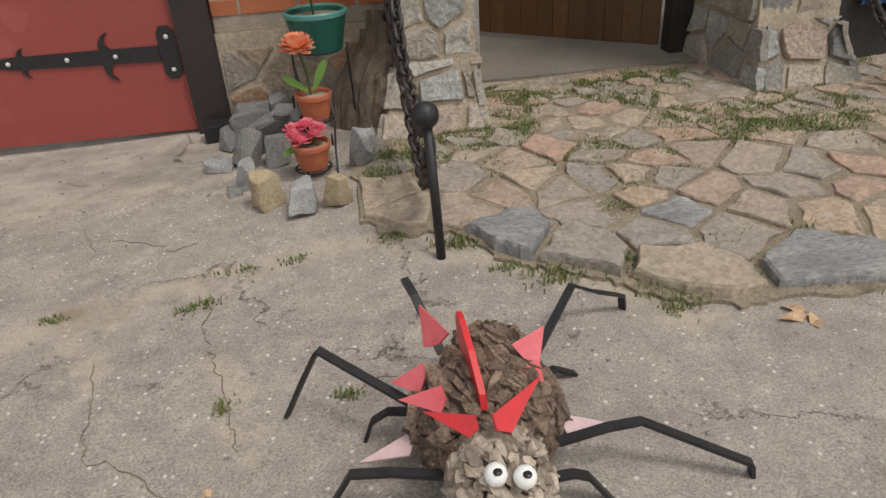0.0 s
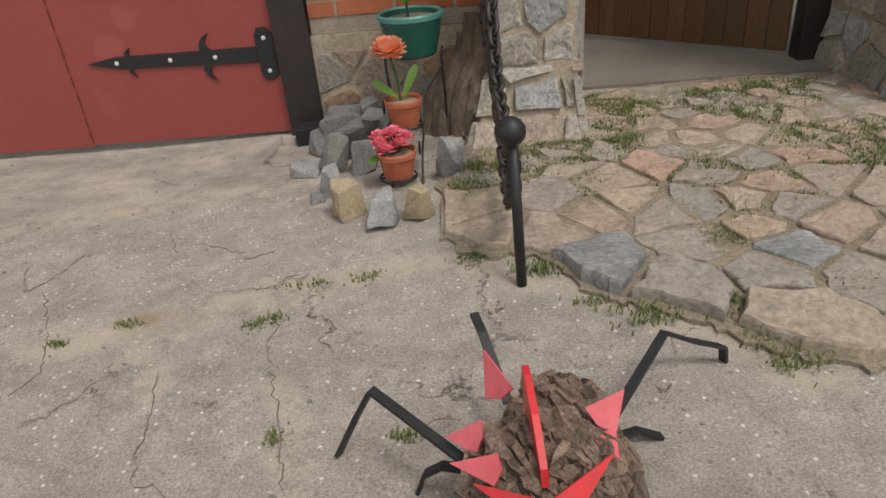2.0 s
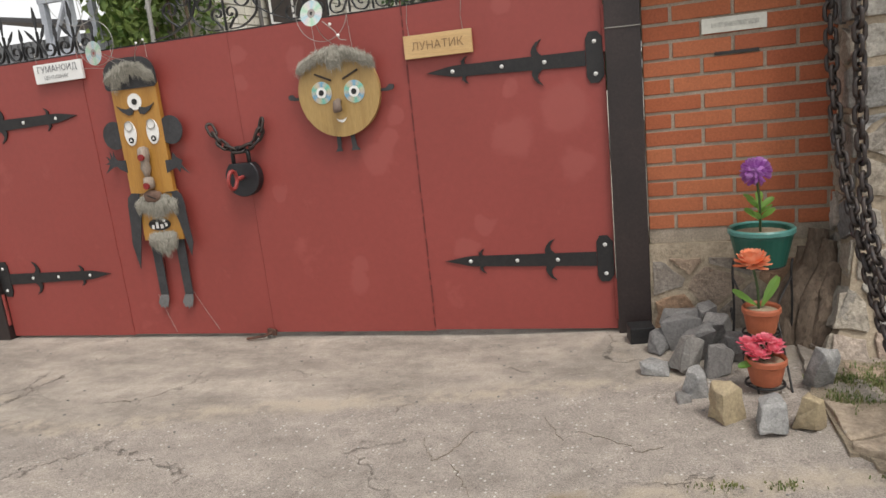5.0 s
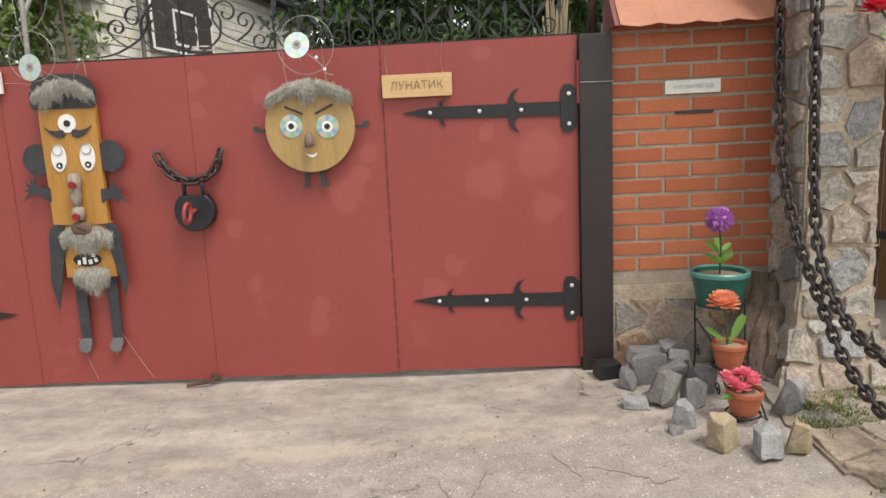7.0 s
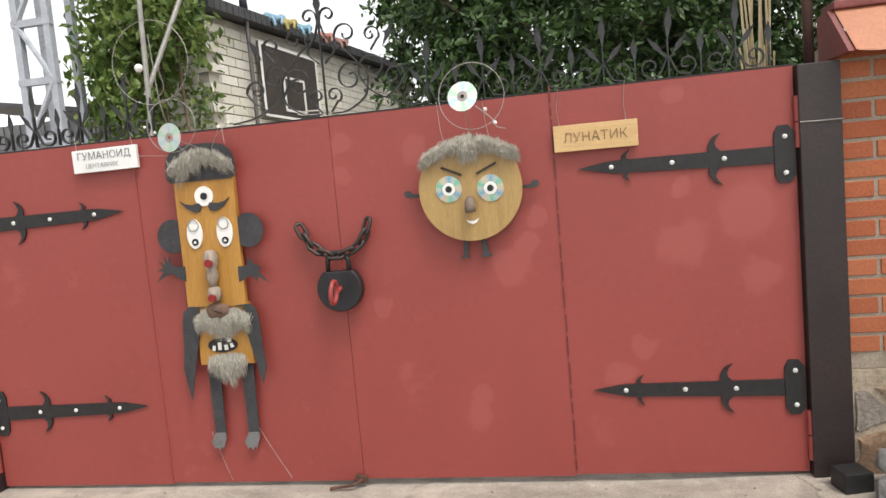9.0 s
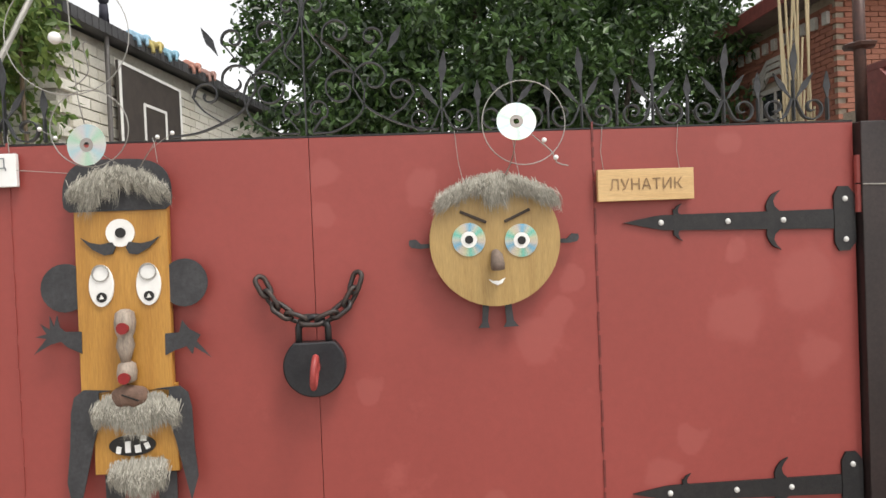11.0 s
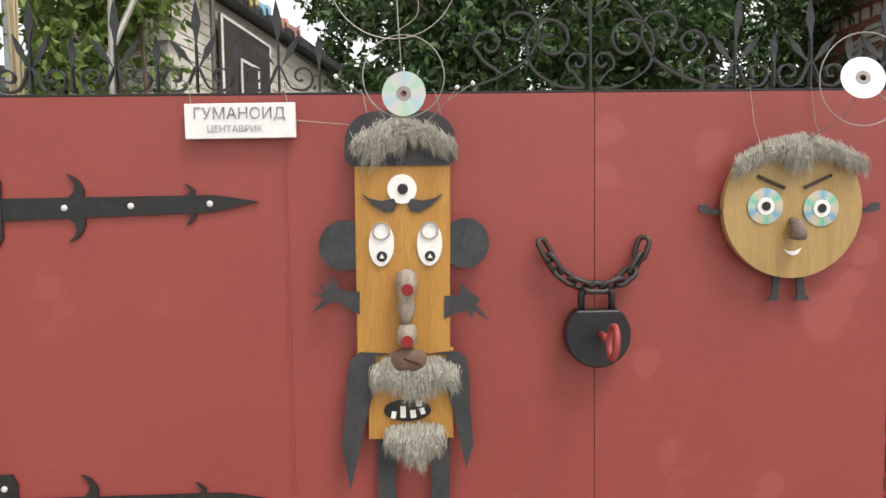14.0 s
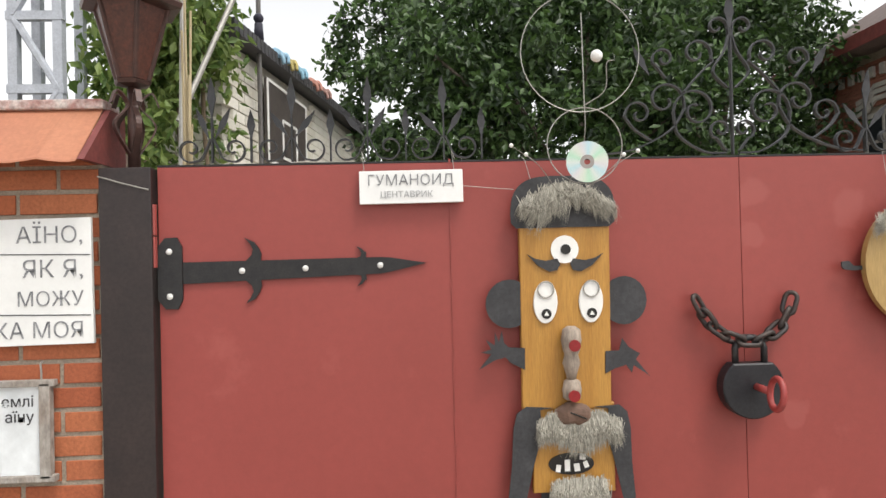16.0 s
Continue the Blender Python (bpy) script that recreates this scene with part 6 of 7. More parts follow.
def flower_pot(c, r, h, material, rim, label, wide=1.0):
    p = thing("flower_pot", c, label, "flower pot", "pots on the stand")
    bm = bmesh.new()
    lathe(bm, c, [(r * 0.70, 0), (r * 0.74, 0.004), (r * 0.95, h * 0.78), (r * 0.95, h - 0.006), (r * 0.88, h - 0.006), (r * 0.86, h * 0.70)], 32, wide)
    part("body", bm, material, p, smooth=False)
    bm = bmesh.new()
    lathe(bm, (c[0], c[1], c[2] + h - 0.022), [(r * 0.95, 0), (r * 1.02, 0.004), (r * 1.02, 0.018), (r * 0.97, 0.024), (r * 0.90, 0.018), (r * 0.90, 0.0)], 32, wide, True)
    part("rim", bm, rim, p, smooth=False)
    bm = bmesh.new()
    lathe(bm, (c[0], c[1], c[2] + h * 0.84), [(r * 0.89, 0), (r * 0.6, 0.006), (r * 0.2, 0.008)], 24, wide)
    part("soil", bm, M_SANDFILL, p)
    return p


flower_pot((0.590, -0.190, 0.325), 0.117, 0.145, M_TEAL, M_TEAL_RIM, "dark green plastic pot with a teal rim on a wire stand")
flower_pot((0.553, -0.420, 0.135), 0.064, 0.095, M_POT, M_POT, "terracotta coloured pot of a plastic flower on a wire stand")
flower_pot((0.532, -0.635, 0.035), 0.064, 0.090, M_POT, M_POT, "low terracotta coloured pot with pink plastic roses")


def petal(bm, c, d, up, ln, wd, curl=0.3):
    d, up = d.normalized(), up.normalized()
    s = d.cross(up).normalized()
    rows = []
    for t, w in ((0, 0.25), (0.4, 0.9), (0.75, 1.0), (1.0, 0.45)):
        m = c + d * ln * t + up * curl * ln * t * t
        rows.append([bm.verts.new(m - s * wd * w / 2 + up * 0.1 * wd), bm.verts.new(m), bm.verts.new(m + s * wd * w / 2 + up * 0.1 * wd)])
    for A, B in zip(rows, rows[1:]):
        for i in range(2):
            bm.faces.new((A[i], A[i + 1], B[i + 1], B[i]))


def bloom(c, r, n, material, kind, rng, stem_to, leaves, label, flat=1.0):
    """A plastic flower: a globe or a rosette of petals on a stem with leaves."""
    f = thing("plastic_flower", stem_to, label, "flower", "plastic flowers")
    c = Vector(c)
    bm = bmesh.new()
    for i in range(n):
        if kind == "globe":
            d = Vector((rng.gauss(0, 1), rng.gauss(0, 1), rng.gauss(0.1, 1))).normalized()
            petal(bm, c + d * r * 0.55, d, d.orthogonal(), r * 0.5, r * 0.22, 0.2)
        else:
            k = i / n
            a, el = i * 2.4, radians(85 - 110 * k)
            d = Vector((math.cos(a) * math.cos(el), math.sin(a) * math.cos(el), math.sin(el) * flat))
            petal(bm, c + d * r * 0.18, d, Vector((0, 0, 1)) if k > 0.25 else d.orthogonal(), r * (0.55 + 0.45 * k), r * 0.62, 0.25)
    part("petals", bm, material, f, fix=False)
    if kind == "globe":
        part("core", ball(bmesh.new(), c, r * 0.6, 12, 8), material, f)
    base = Vector(stem_to)
    part("stem", tube(bmesh.new(), smooth_path([base, base.lerp(c, 0.5) + Vector((0.006, 0, 0)), c]), 0.0045, 6), mat("green_stem", (0.05, 0.09, 0.03), 0.5, amount=0.2), f)
    for at, d, ln, wd in leaves:
        bm = bmesh.new()
        petal(bm, Vector(at), Vector(d), Vector((0, -0.5, 1)), ln, wd, -0.15)
        part("leaf", bm, M_FLEAF, f, fix=False)
    return f


rng = random.Random(71)
bloom((0.562, -0.255, 0.690), 0.053, 170, M_PURPLE, "globe", rng, (0.585, -0.20, 0.435), [((0.580, -0.21, 0.50 + 0.02 * (i % 4)), (math.cos(i * 1.1), math.sin(i * 1.1), 0.9), 0.075, 0.028) for i in range(9)], "violet globe of plastic petals in the green pot")
bloom((0.523, -0.430, 0.388), 0.058, 54, M_ORANGE, "rose", rng, (0.545, -0.42, 0.21), [((0.54, -0.42, 0.23), (-0.8, -0.15, 0.75), 0.115, 0.036), ((0.555, -0.42, 0.23), (0.45, 0.0, 1.0), 0.135, 0.036)], "orange plastic bloom with two broad leaves", 1.0)
for i, (dx, dy, dz) in enumerate(((-0.03, -0.01, 0.0), (0.03, -0.015, 0.0), (0.0, 0.025, 0.015), (-0.012, -0.035, -0.012), (0.012, 0.0, 0.03), (0.045, 0.02, 0.005), (-0.04, 0.025, 0.01))):
    bloom((0.518 + dx, -0.640 + dy, 0.152 + dz), 0.032, 22, M_PINK, "rose", rng, (0.525, -0.635, 0.11), [((0.50, -0.66, 0.118), (-1, -0.3, -0.1), 0.06, 0.03)] if i in (0, 3) else [], "pink plastic rose in a low pot", 0.8)

# hanging basket on the pillar
wp = thing("flower_pot", (1.20, -0.33, 1.19), "white ribbed plastic pot hung on the stone pillar", "flower pot")
bm = lathe(bmesh.new(), (1.19, -0.36, 1.19), [(0.040, 0), (0.046, 0.03), (0.047, 0.032), (0.050, 0.06), (0.051, 0.062), (0.055, 0.09), (0.056, 0.092), (0.060, 0.125), (0.05, 0.125)], 24)
part("body", bm, M_WHITE, wp)
part("bracket", tube(bmesh.new(), [(1.19, -0.36, 1.24), (1.19, -0.22, 1.26)], 0.006, 6), M_IRON, wp)
bloom((1.085, -0.36, 1.455), 0.065, 48, M_REDP, "rose", rng, (1.18, -0.36, 1.30), [((1.175, -0.36, 1.36), (-0.9, -0.3, 0.1), 0.10, 0.03)], "red plastic bloom in a white pot", 0.8)


# ---- wrought iron crest ----
def spiral(c, r, a0, turns, way=1, n=26):
    return [(c[0] + r * (1 - 0.80 * k / n) * math.cos(a0 + way * turns * 6.283 * k / n), 0.022, c[1] + r * (1 - 0.80 * k / n) * math.sin(a0 + way * turns * 6.283 * k / n)) for k in range(n + 1)]


def strip(pts):
    return tube(bmesh.new(), pts, None, flat=(0.008, 0.0022, (0, 1, 0)))


def spear(x, z, h, w, lean=0.0, y=0.020):
    d, s = Vector((math.sin(lean), 0, math.cos(lean))), Vector((math.cos(lean), 0, -math.sin(lean)))
    o = Vector((x, y, z))
    pts = [(0, 0), (0.30, 0.35), (0.5, 0.5), (0.35, 0.72), (0, 1), (-0.35, 0.72), (-0.5, 0.5), (-0.30, 0.35)]
    bm = bmesh.new()
    a = [bm.verts.new(o + s * u * w + d * v * h + Vector((0, -0.004 if abs(u) < 0.1 else 0, 0))) for u, v in pts]
    b = [bm.verts.new(o + s * u * w + d * v * h + Vector((0, 0.004, 0))) for u, v in pts]
    for ring in (a, b):
        for f in ((0, 1, 7), (1, 2, 6, 7), (2, 3, 5, 6), (3, 4, 5)):
            bm.faces.new([ring[i] for i in f])
    for i in range(8):
        bm.faces.new((a[i], a[(i + 1) % 8], b[(i + 1) % 8], b[i]))
    return bm


ZT = 1.484
for xs, side in (((-3.22, -2.99, -2.77, -2.546), 1), ((-1.263, -1.045, -0.827, -0.60, -0.37, -0.14), -1)):
    cr = thing("iron_crest", ((xs[0] + xs[-1]) / 2, 0.022, ZT), "black wrought iron crest of scrolls and leaves on the gate top", "ironwork", "gate crests")
    for x in xs:
        part("stem", strip([(x, 0.022, ZT), (x, 0.022, ZT + 0.13)]), M_CREST, cr)
        part("leaf", spear(x, ZT + 0.125, 0.125, 0.026, 0.25 * noise.noise((x * 9, 0, 0))), M_CREST, cr)
        for s in (-1, 1):
            part("leaf", spear(x + s * 0.008, ZT + 0.07, 0.100, 0.020, s * (0.62 + 0.4 * noise.noise((x * 7, s, 2)))), M_CREST, cr)
            part("scroll", strip(smooth_path([(x + s * 0.004, 0.022, ZT + 0.07), (x + s * 0.03, 0.022, ZT + 0.015), (x + s * 0.055, 0.022, ZT + 0.004)], 5) + spiral((x + s * 0.062, ZT + 0.040), 0.037, radians(-80 if s > 0 else 260), 1.05, s)), M_CREST, cr)
        xm = x + 0.112
        if xm < 0.0:
            part("stem", strip([(xm, 0.022, ZT), (xm, 0.022, ZT + 0.07)]), M_CREST, cr)
            part("leaf", spear(xm, ZT + 0.06, 0.095, 0.024), M_CREST, cr)
cr = thing("iron_crest", (-1.675, 0.022, ZT), "tall black wrought iron scroll crest at the gate's middle", "ironwork", "gate crests")
for s in (-1, 1):
    X = lambda d: -1.675 + s * d
    m = lambda pts: [(X(a), 0.022, b) for a, b in pts]
    way = lambda a: radians(a) if s > 0 else radians(180 - a)
    for pts, c, r, a0, t, w in (([(0.40, ZT + 0.004), (0.30, ZT + 0.02), (0.19, ZT + 0.075), (0.145, ZT + 0.14)], (0.205, ZT + 0.165), 0.060, 190, 1.1, -1),
                                ([(0.02, ZT + 0.004), (0.09, ZT + 0.01), (0.165, ZT + 0.06), (0.18, ZT + 0.13)], (0.110, ZT + 0.135), 0.068, 0, 1.3, 1),
                                ([(0.25, ZT + 0.045), (0.30, ZT + 0.08), (0.33, ZT + 0.12)], (0.285, ZT + 0.125), 0.042, 0, 1.1, 1),
                                ([(0.145, ZT + 0.19), (0.10, ZT + 0.24), (0.055, ZT + 0.28)], (0.105, ZT + 0.305), 0.048, 200, 1.1, -1),
                                ([(0.012, ZT + 0.20), (0.055, ZT + 0.25), (0.02, ZT + 0.31), (0.004, ZT + 0.36)], (0.040, ZT + 0.385), 0.034, 190, 1.0, -1),
                                ([(0.20, ZT + 0.23), (0.23, ZT + 0.27)], (0.205, ZT + 0.29), 0.036, -20, 1.1, 1),
                                ([(0.02, ZT + 0.01), (0.05, ZT + 0.05)], (0.035, ZT + 0.075), 0.034, -40, 1.1, 1)):
        part("scroll", strip(smooth_path(m(pts), 5) + spiral((X(c[0]), c[1]), r, way(a0), t, w * s)), M_CREST, cr)
    part("leaf", spear(X(0.25), ZT + 0.24, 0.10, 0.024, s * 0.5), M_CREST, cr)
part("leaf", spear(-1.675, ZT + 0.37, 0.12, 0.03), M_CREST, cr)
part("stem", strip([(-1.675, 0.022, ZT), (-1.675, 0.022, ZT + 0.38)]), M_CREST, cr)


# ---- lantern on the left post, and the broken one on the right ----
M_LAMPGLASS = mat("brown_lamp_glass", (0.10, 0.03, 0.018), 0.35, other=(0.06, 0.02, 0.012), scale=40, fine=90, amount=0.5, bump=0.3)
M_LAMP = mat("dark_brown_iron", (0.05, 0.026, 0.022), 0.45, 0.2, other=(0.09, 0.04, 0.03), scale=20, amount=0.3)
la = thing("lantern", (-3.455, 0.05, 1.475), "dark brown iron lantern with ribbed amber glass on the gate post", "lamp")
lx, ly = -3.455, 0.05
part("pole", tube(bmesh.new(), [(lx, ly, 1.46), (lx, ly, 1.72)], [0.018, 0.016], 12), M_LAMP, la, smooth=True)
part("collar", lathe(bmesh.new(), (lx, ly, 1.715), [(0.02, 0), (0.05, 0.006), (0.055, 0.016), (0.03, 0.024)], 6), M_LAMP, la)
for k in range(6):
    a0, a1 = k * math.pi / 3, (k + 1) * math.pi / 3
    lo, hi = 0.046, 0.105
    q = [(lx + r * math.cos(a), ly + r * math.sin(a), z) for r, a, z in ((lo, a0, 1.735), (lo, a1, 1.735), (hi, a1, 1.945), (hi, a0, 1.945))]
    bm = bmesh.new()
    bm.faces.new([bm.verts.new(p) for p in q])
    part("glass_pane", bm, M_LAMPGLASS, la, "ribbed amber glass", fix=False)
    part("rib", tube(bmesh.new(), [q[0], q[3]], 0.0075, 6), M_LAMP, la)
part("roof", lathe(bmesh.new(), (lx, ly, 1.942), [(0.112, 0), (0.145, 0.006), (0.150, 0.02), (0.05, 0.11), (0.015, 0.13)], 6), M_LAMP, la)
for k in range(5):
    a = k * 1.257 + 0.3
    cs, sn = math.cos(a), math.sin(a)
    pts = smooth_path([(lx + 0.017 * cs, ly + 0.017 * sn, 1.52), (lx + 0.06 * cs, ly + 0.06 * sn, 1.60), (lx + 0.018 * cs, ly + 0.018 * sn, 1.66), (lx + 0.05 * cs, ly + 0.05 * sn, 1.70), (lx + 0.07 * cs, ly + 0.07 * sn, 1.66)])
    part("ornament_strip", tube(bmesh.new(), pts, None, flat=(0.008, 0.002, (-sn, cs, 0))), M_LAMP, la)
la2 = thing("lamp_pole", (0.115, 0.06, 1.475), "dark red iron lamp pole on the gate post", "lamp")
part("pole", tube(bmesh.new(), [(0.115, 0.06, 1.45), (0.115, 0.06, 2.05)], 0.018, 12), M_LAMP, la2, smooth=True)
part("collar", lathe(bmesh.new(), (0.115, 0.06, 1.715), [(0.02, 0), (0.05, 0.006), (0.055, 0.016), (0.03, 0.024)], 6), M_LAMP, la2)
for x0, x1, z0, z1 in ((0.046, 0.186, 1.272, 1.270), (-3.525, -3.385, 1.445, 1.405)):
    ob = solid("wire_tie", tube(bmesh.new(), [(x0, -0.033, z0), ((x0 + x1) / 2, -0.034, (z0 + z1) / 2 - 0.001), (x1, -0.033, z1)], 0.0022, 5), M_WIRE, "thin pale wire tied across the gate post", "wire")


# ---- garage of white brick behind the gate ----
A0, B0 = Vector((-4.25, 4.11, 0)), Vector((-3.47, 10.44, 0))
along = (B0 - A0).normalized()
outw = Vector((along.y, -along.x, 0))
M_WBRICK = mat("white_silicate_brick", (0.68, 0.66, 0.58), 0.9, other=(0.58, 0.56, 0.49), scale=8, fine=60, amount=0.2, bump=0.3, rand=((0.66, 0.64, 0.56), (0.74, 0.72, 0.65), (0.58, 0.56, 0.49), (0.70, 0.67, 0.57)))
M_WJOINT = mat("dull_mortar", (0.46, 0.44, 0.385), 0.95, scale=6, amount=0.3)
M_ROOF = mat("dark_roof_sheet", (0.075, 0.075, 0.08), 0.6, other=(0.05, 0.05, 0.055), scale=5, amount=0.3)
ga = thing("garage", (-5.5, 7.0, 0.0), "white silicate brick garage with a dark sheet roof", "building")
L = (B0 - A0).length
bm = bmesh.new()
c0, c1 = A0 - outw * 0.06, B0 - outw * 0.06
v = [bm.verts.new(p) for p in (c0 + Vector((0, 0, -0.1)), c1 + Vector((0, 0, -0.1)), c1 - outw * 0.9 + Vector((0, 0, -0.1)), c0 - outw * 0.9 + Vector((0, 0, -0.1)))]
w = [bm.verts.new(p) for p in (c0 + Vector((0, 0, 3.20)), c1 + Vector((0, 0, 3.38)), c1 - outw * 0.9 + Vector((0, 0, 3.5)), c0 - outw * 0.9 + Vector((0, 0, 3.5)))]
bm.faces.new(v), bm.faces.new(w)
for i in range(4):
    bm.faces.new((v[i], v[(i + 1) % 4], w[(i + 1) % 4], w[i]))
gwall = part("wall", bm, M_WJOINT, ga)
wb = mesh_of("white_brick", boxm((0, 0, 0), (0.286, 0.05, 0.093), None, 0.004), M_WBRICK)
q = along.to_track_quat("X", "Z").to_matrix().to_4x4()
rng = random.Random(81)
for row in range(15):
    z = 1.60 + row * 0.105
    for k in range(10):
        d = 0.02 + (k + 0.5 + 0.5 * (row % 2)) * 0.300
        if d < 2.90:
            o = new("white_brick", wb)
            o.matrix_local = Matrix.Translation(A0 + along * d + outw * (-0.048 + rng.uniform(-0.003, 0.003)) + Vector((0, 0, z)) - HOME[gwall]) @ q
            o.parent = gwall
bm = bmesh.new()
for row in range(16):
    z = 1.60 + row * 0.105
    for k in range(9, 22):
        d = 0.02 + (k + 0.5 + 0.5 * (row % 2)) * 0.300
        if d < 2.90:
            continue
        if d < L and z < 3.2 + 0.18 * d / L:
            box(bm, A0 + along * d - outw * 0.048 + Vector((0, 0, z)), (0.286, 0.05, 0.093), q.to_3x3())
    for k in range(2):
        box(bm, A0 - outw * (0.18 + 0.300 * (k + 0.5 * (row % 2))) + along * 0.012 + Vector((0, 0, z)), (0.05, 0.286, 0.093), q.to_3x3())
part("far_bricks", bm, M_WBRICK, gwall)["kind"] = "stuff"
bm = bmesh.new()
for d0, d1 in ((-0.15, L + 0.2),):
    pts = []
    for d, z in ((d0, 3.20), (d1, 3.40)):
        for o, dz in ((0.13, 0.0), (0.13, 0.115), (-1.05, 0.20), (-1.05, 0.08)):
            pts.append(bm.verts.new(A0 + along * d + outw * o + Vector((0, 0, z + dz))))
    a, b = pts[:4], pts[4:]
    bm.faces.new(a), bm.faces.new(b)
    for i in range(4):
        bm.faces.new((a[i], a[(i + 1) % 4], b[(i + 1) % 4], b[i]))
    for k in range(60):
        d = d0 + (d1 - d0) * k / 60
        box(bm, A0 + along * d + outw * 0.134 + Vector((0, 0, 3.257 + 0.2 * k / 60)), (0.035, 0.012, 0.108), q.to_3x3())
part("roof", bm, M_ROOF, ga, "dark corrugated eave")

# basketball board on its wall
bb = thing("basketball_board", A0 + along * 0.8 + Vector((0, 0, 2.2)), "dark basketball board with white lines and a hoop, on the garage", "basketball board")
BP = lambda d, z, o=0.0: A0 + along * (0.82 + d) + outw * (0.065 + o) + Vector((0, 0, 2.20 + z))
bqd = q.to_3x3()
part("panel", boxm(BP(0.70, 0.42), (1.42, 0.03, 0.86), bqd, 0.003), mat("dark_board", (0.045, 0.037, 0.035), 0.6, other=(0.07, 0.058, 0.05), scale=6, amount=0.25), bb)
for d, z, sx, sz in ((0.70, 0.835, 1.40, 0.03), (0.70, 0.005, 1.40, 0.03), (0.01, 0.42, 0.04, 0.84), (1.39, 0.42, 0.04, 0.84), (0.74, 0.50, 0.52, 0.03), (0.74, 0.10, 0.52, 0.03), (0.49, 0.30, 0.04, 0.40), (0.99, 0.30, 0.04, 0.40)):
    part("white_line", boxm(BP(d, z, 0.018), (sx, 0.008, sz), bqd), M_WHITE, bb)
hc = BP(0.74, 0.06, 0.25)
part("hoop", tube(bmesh.new(), [(hc.x + 0.20 * math.cos(a), hc.y + 0.20 * math.sin(a), hc.z) for a in np.linspace(0, 6.283, 29)[:-1]], 0.009, 6, closed=True), mat("pale_hoop", (0.55, 0.52, 0.48), 0.5, amount=0.2), bb)
solid("pole", tube(bmesh.new(), [(-4.10, 4.72, 0.0), (-4.10, 4.72, 4.6)], 0.024, 10), mat("dull_steel", (0.16, 0.15, 0.145), 0.5, 0.4, amount=0.3), "thin grey steel pole beside the garage", "pole")
# dolls lying along the eave
for i, (d, cols) in enumerate(((0.55, (0.03, 0.03, 0.05)), (1.05, (0.28, 0.46, 0.60)), (1.35, (0.46, 0.38, 0.14)), (1.75, (0.24, 0.44, 0.56)), (2.4, (0.46, 0.22, 0.17)), (2.9, (0.36, 0.21, 0.18)))):
    p = A0 + along * d + outw * 0.10 + Vector((0, 0, 3.32 + 0.2 * d / L))
    bm = bmesh.new()
    if i == 0:
        tube(bm, [p + Vector((0, 0, 0.0)), p + Vector((0, 0, 0.16))], [0.05, 0.04], 8)
        ball(bm, p + Vector((0, 0, 0.21)), 0.05, 10, 8)
    else:
        tube(bm, [p - along * 0.02, p + along * 0.28 + Vector((0, 0, 0.03))], [0.06, 0.05], 8)
        ball(bm, p + along * 0.33 + Vector((0, 0, 0.06)), 0.05, 10, 8)
        tube(bm, smooth_path([p + Vector((0, 0, 0.0)), p + outw * 0.07 - Vector((0, 0, 0.03)), p + outw * 0.09 - Vector((0, 0, 0.11))]), 0.022, 6)
        tube(bm, smooth_path([p + along * 0.2, p + along * 0.2 + outw * 0.07 + Vector((0, 0, 0.02)), p + along * 0.16 + outw * 0.09 - Vector((0, 0, 0.06))]), 0.018, 6)
    solid("rag_doll", bm, mat("doll_cloth", cols, 0.8, scale=30, amount=0.3), "small coloured doll lying on the garage eave", "doll", "dolls on the eave", smooth=True)


# ---- trees and vines ----
def leaf_cloud(name, centres, per, size, spread, material, seed, parent, droop=0.4, label=""):
    """Many small folded leaves gathered in sprays round the given points."""
    r = np.random.RandomState(seed)
    C = np.repeat(np.array(centres), per, axis=0)
    n = len(C)
    P_ = C + r.normal(0, 1, (n, 3)) * np.array(spread)
    d = r.normal(0, 1, (n, 3))
    d[:, 2] -= droop
    d /= np.linalg.norm(d, axis=1)[:, None]
    s = np.cross(d, r.normal(0, 1, (n, 3)))
    s /= np.linalg.norm(s, axis=1)[:, None]
    u = np.cross(d, s)
    ln = size * r.uniform(0.6, 1.3, (n, 1))
    V = np.stack([P_, P_ + d * ln * 0.45 + s * ln * 0.24 + u * ln * 0.06, P_ + d * ln, P_ + d * ln * 0.45 - s * ln * 0.24 + u * ln * 0.06], axis=1).reshape(-1, 3)
    V -= np.array(HOME[parent])
    F = np.arange(n * 4).reshape(-1, 4)
    tri = np.concatenate([F[:, [0, 1, 2]], F[:, [0, 2, 3]]])
    me = bpy.data.meshes.new(name)
    me.from_pydata(V.tolist(), [], tri.tolist())
    me.materials.append(material)
    ob = new(name, me)
    ob.parent = parent
    return tagged(ob, label)


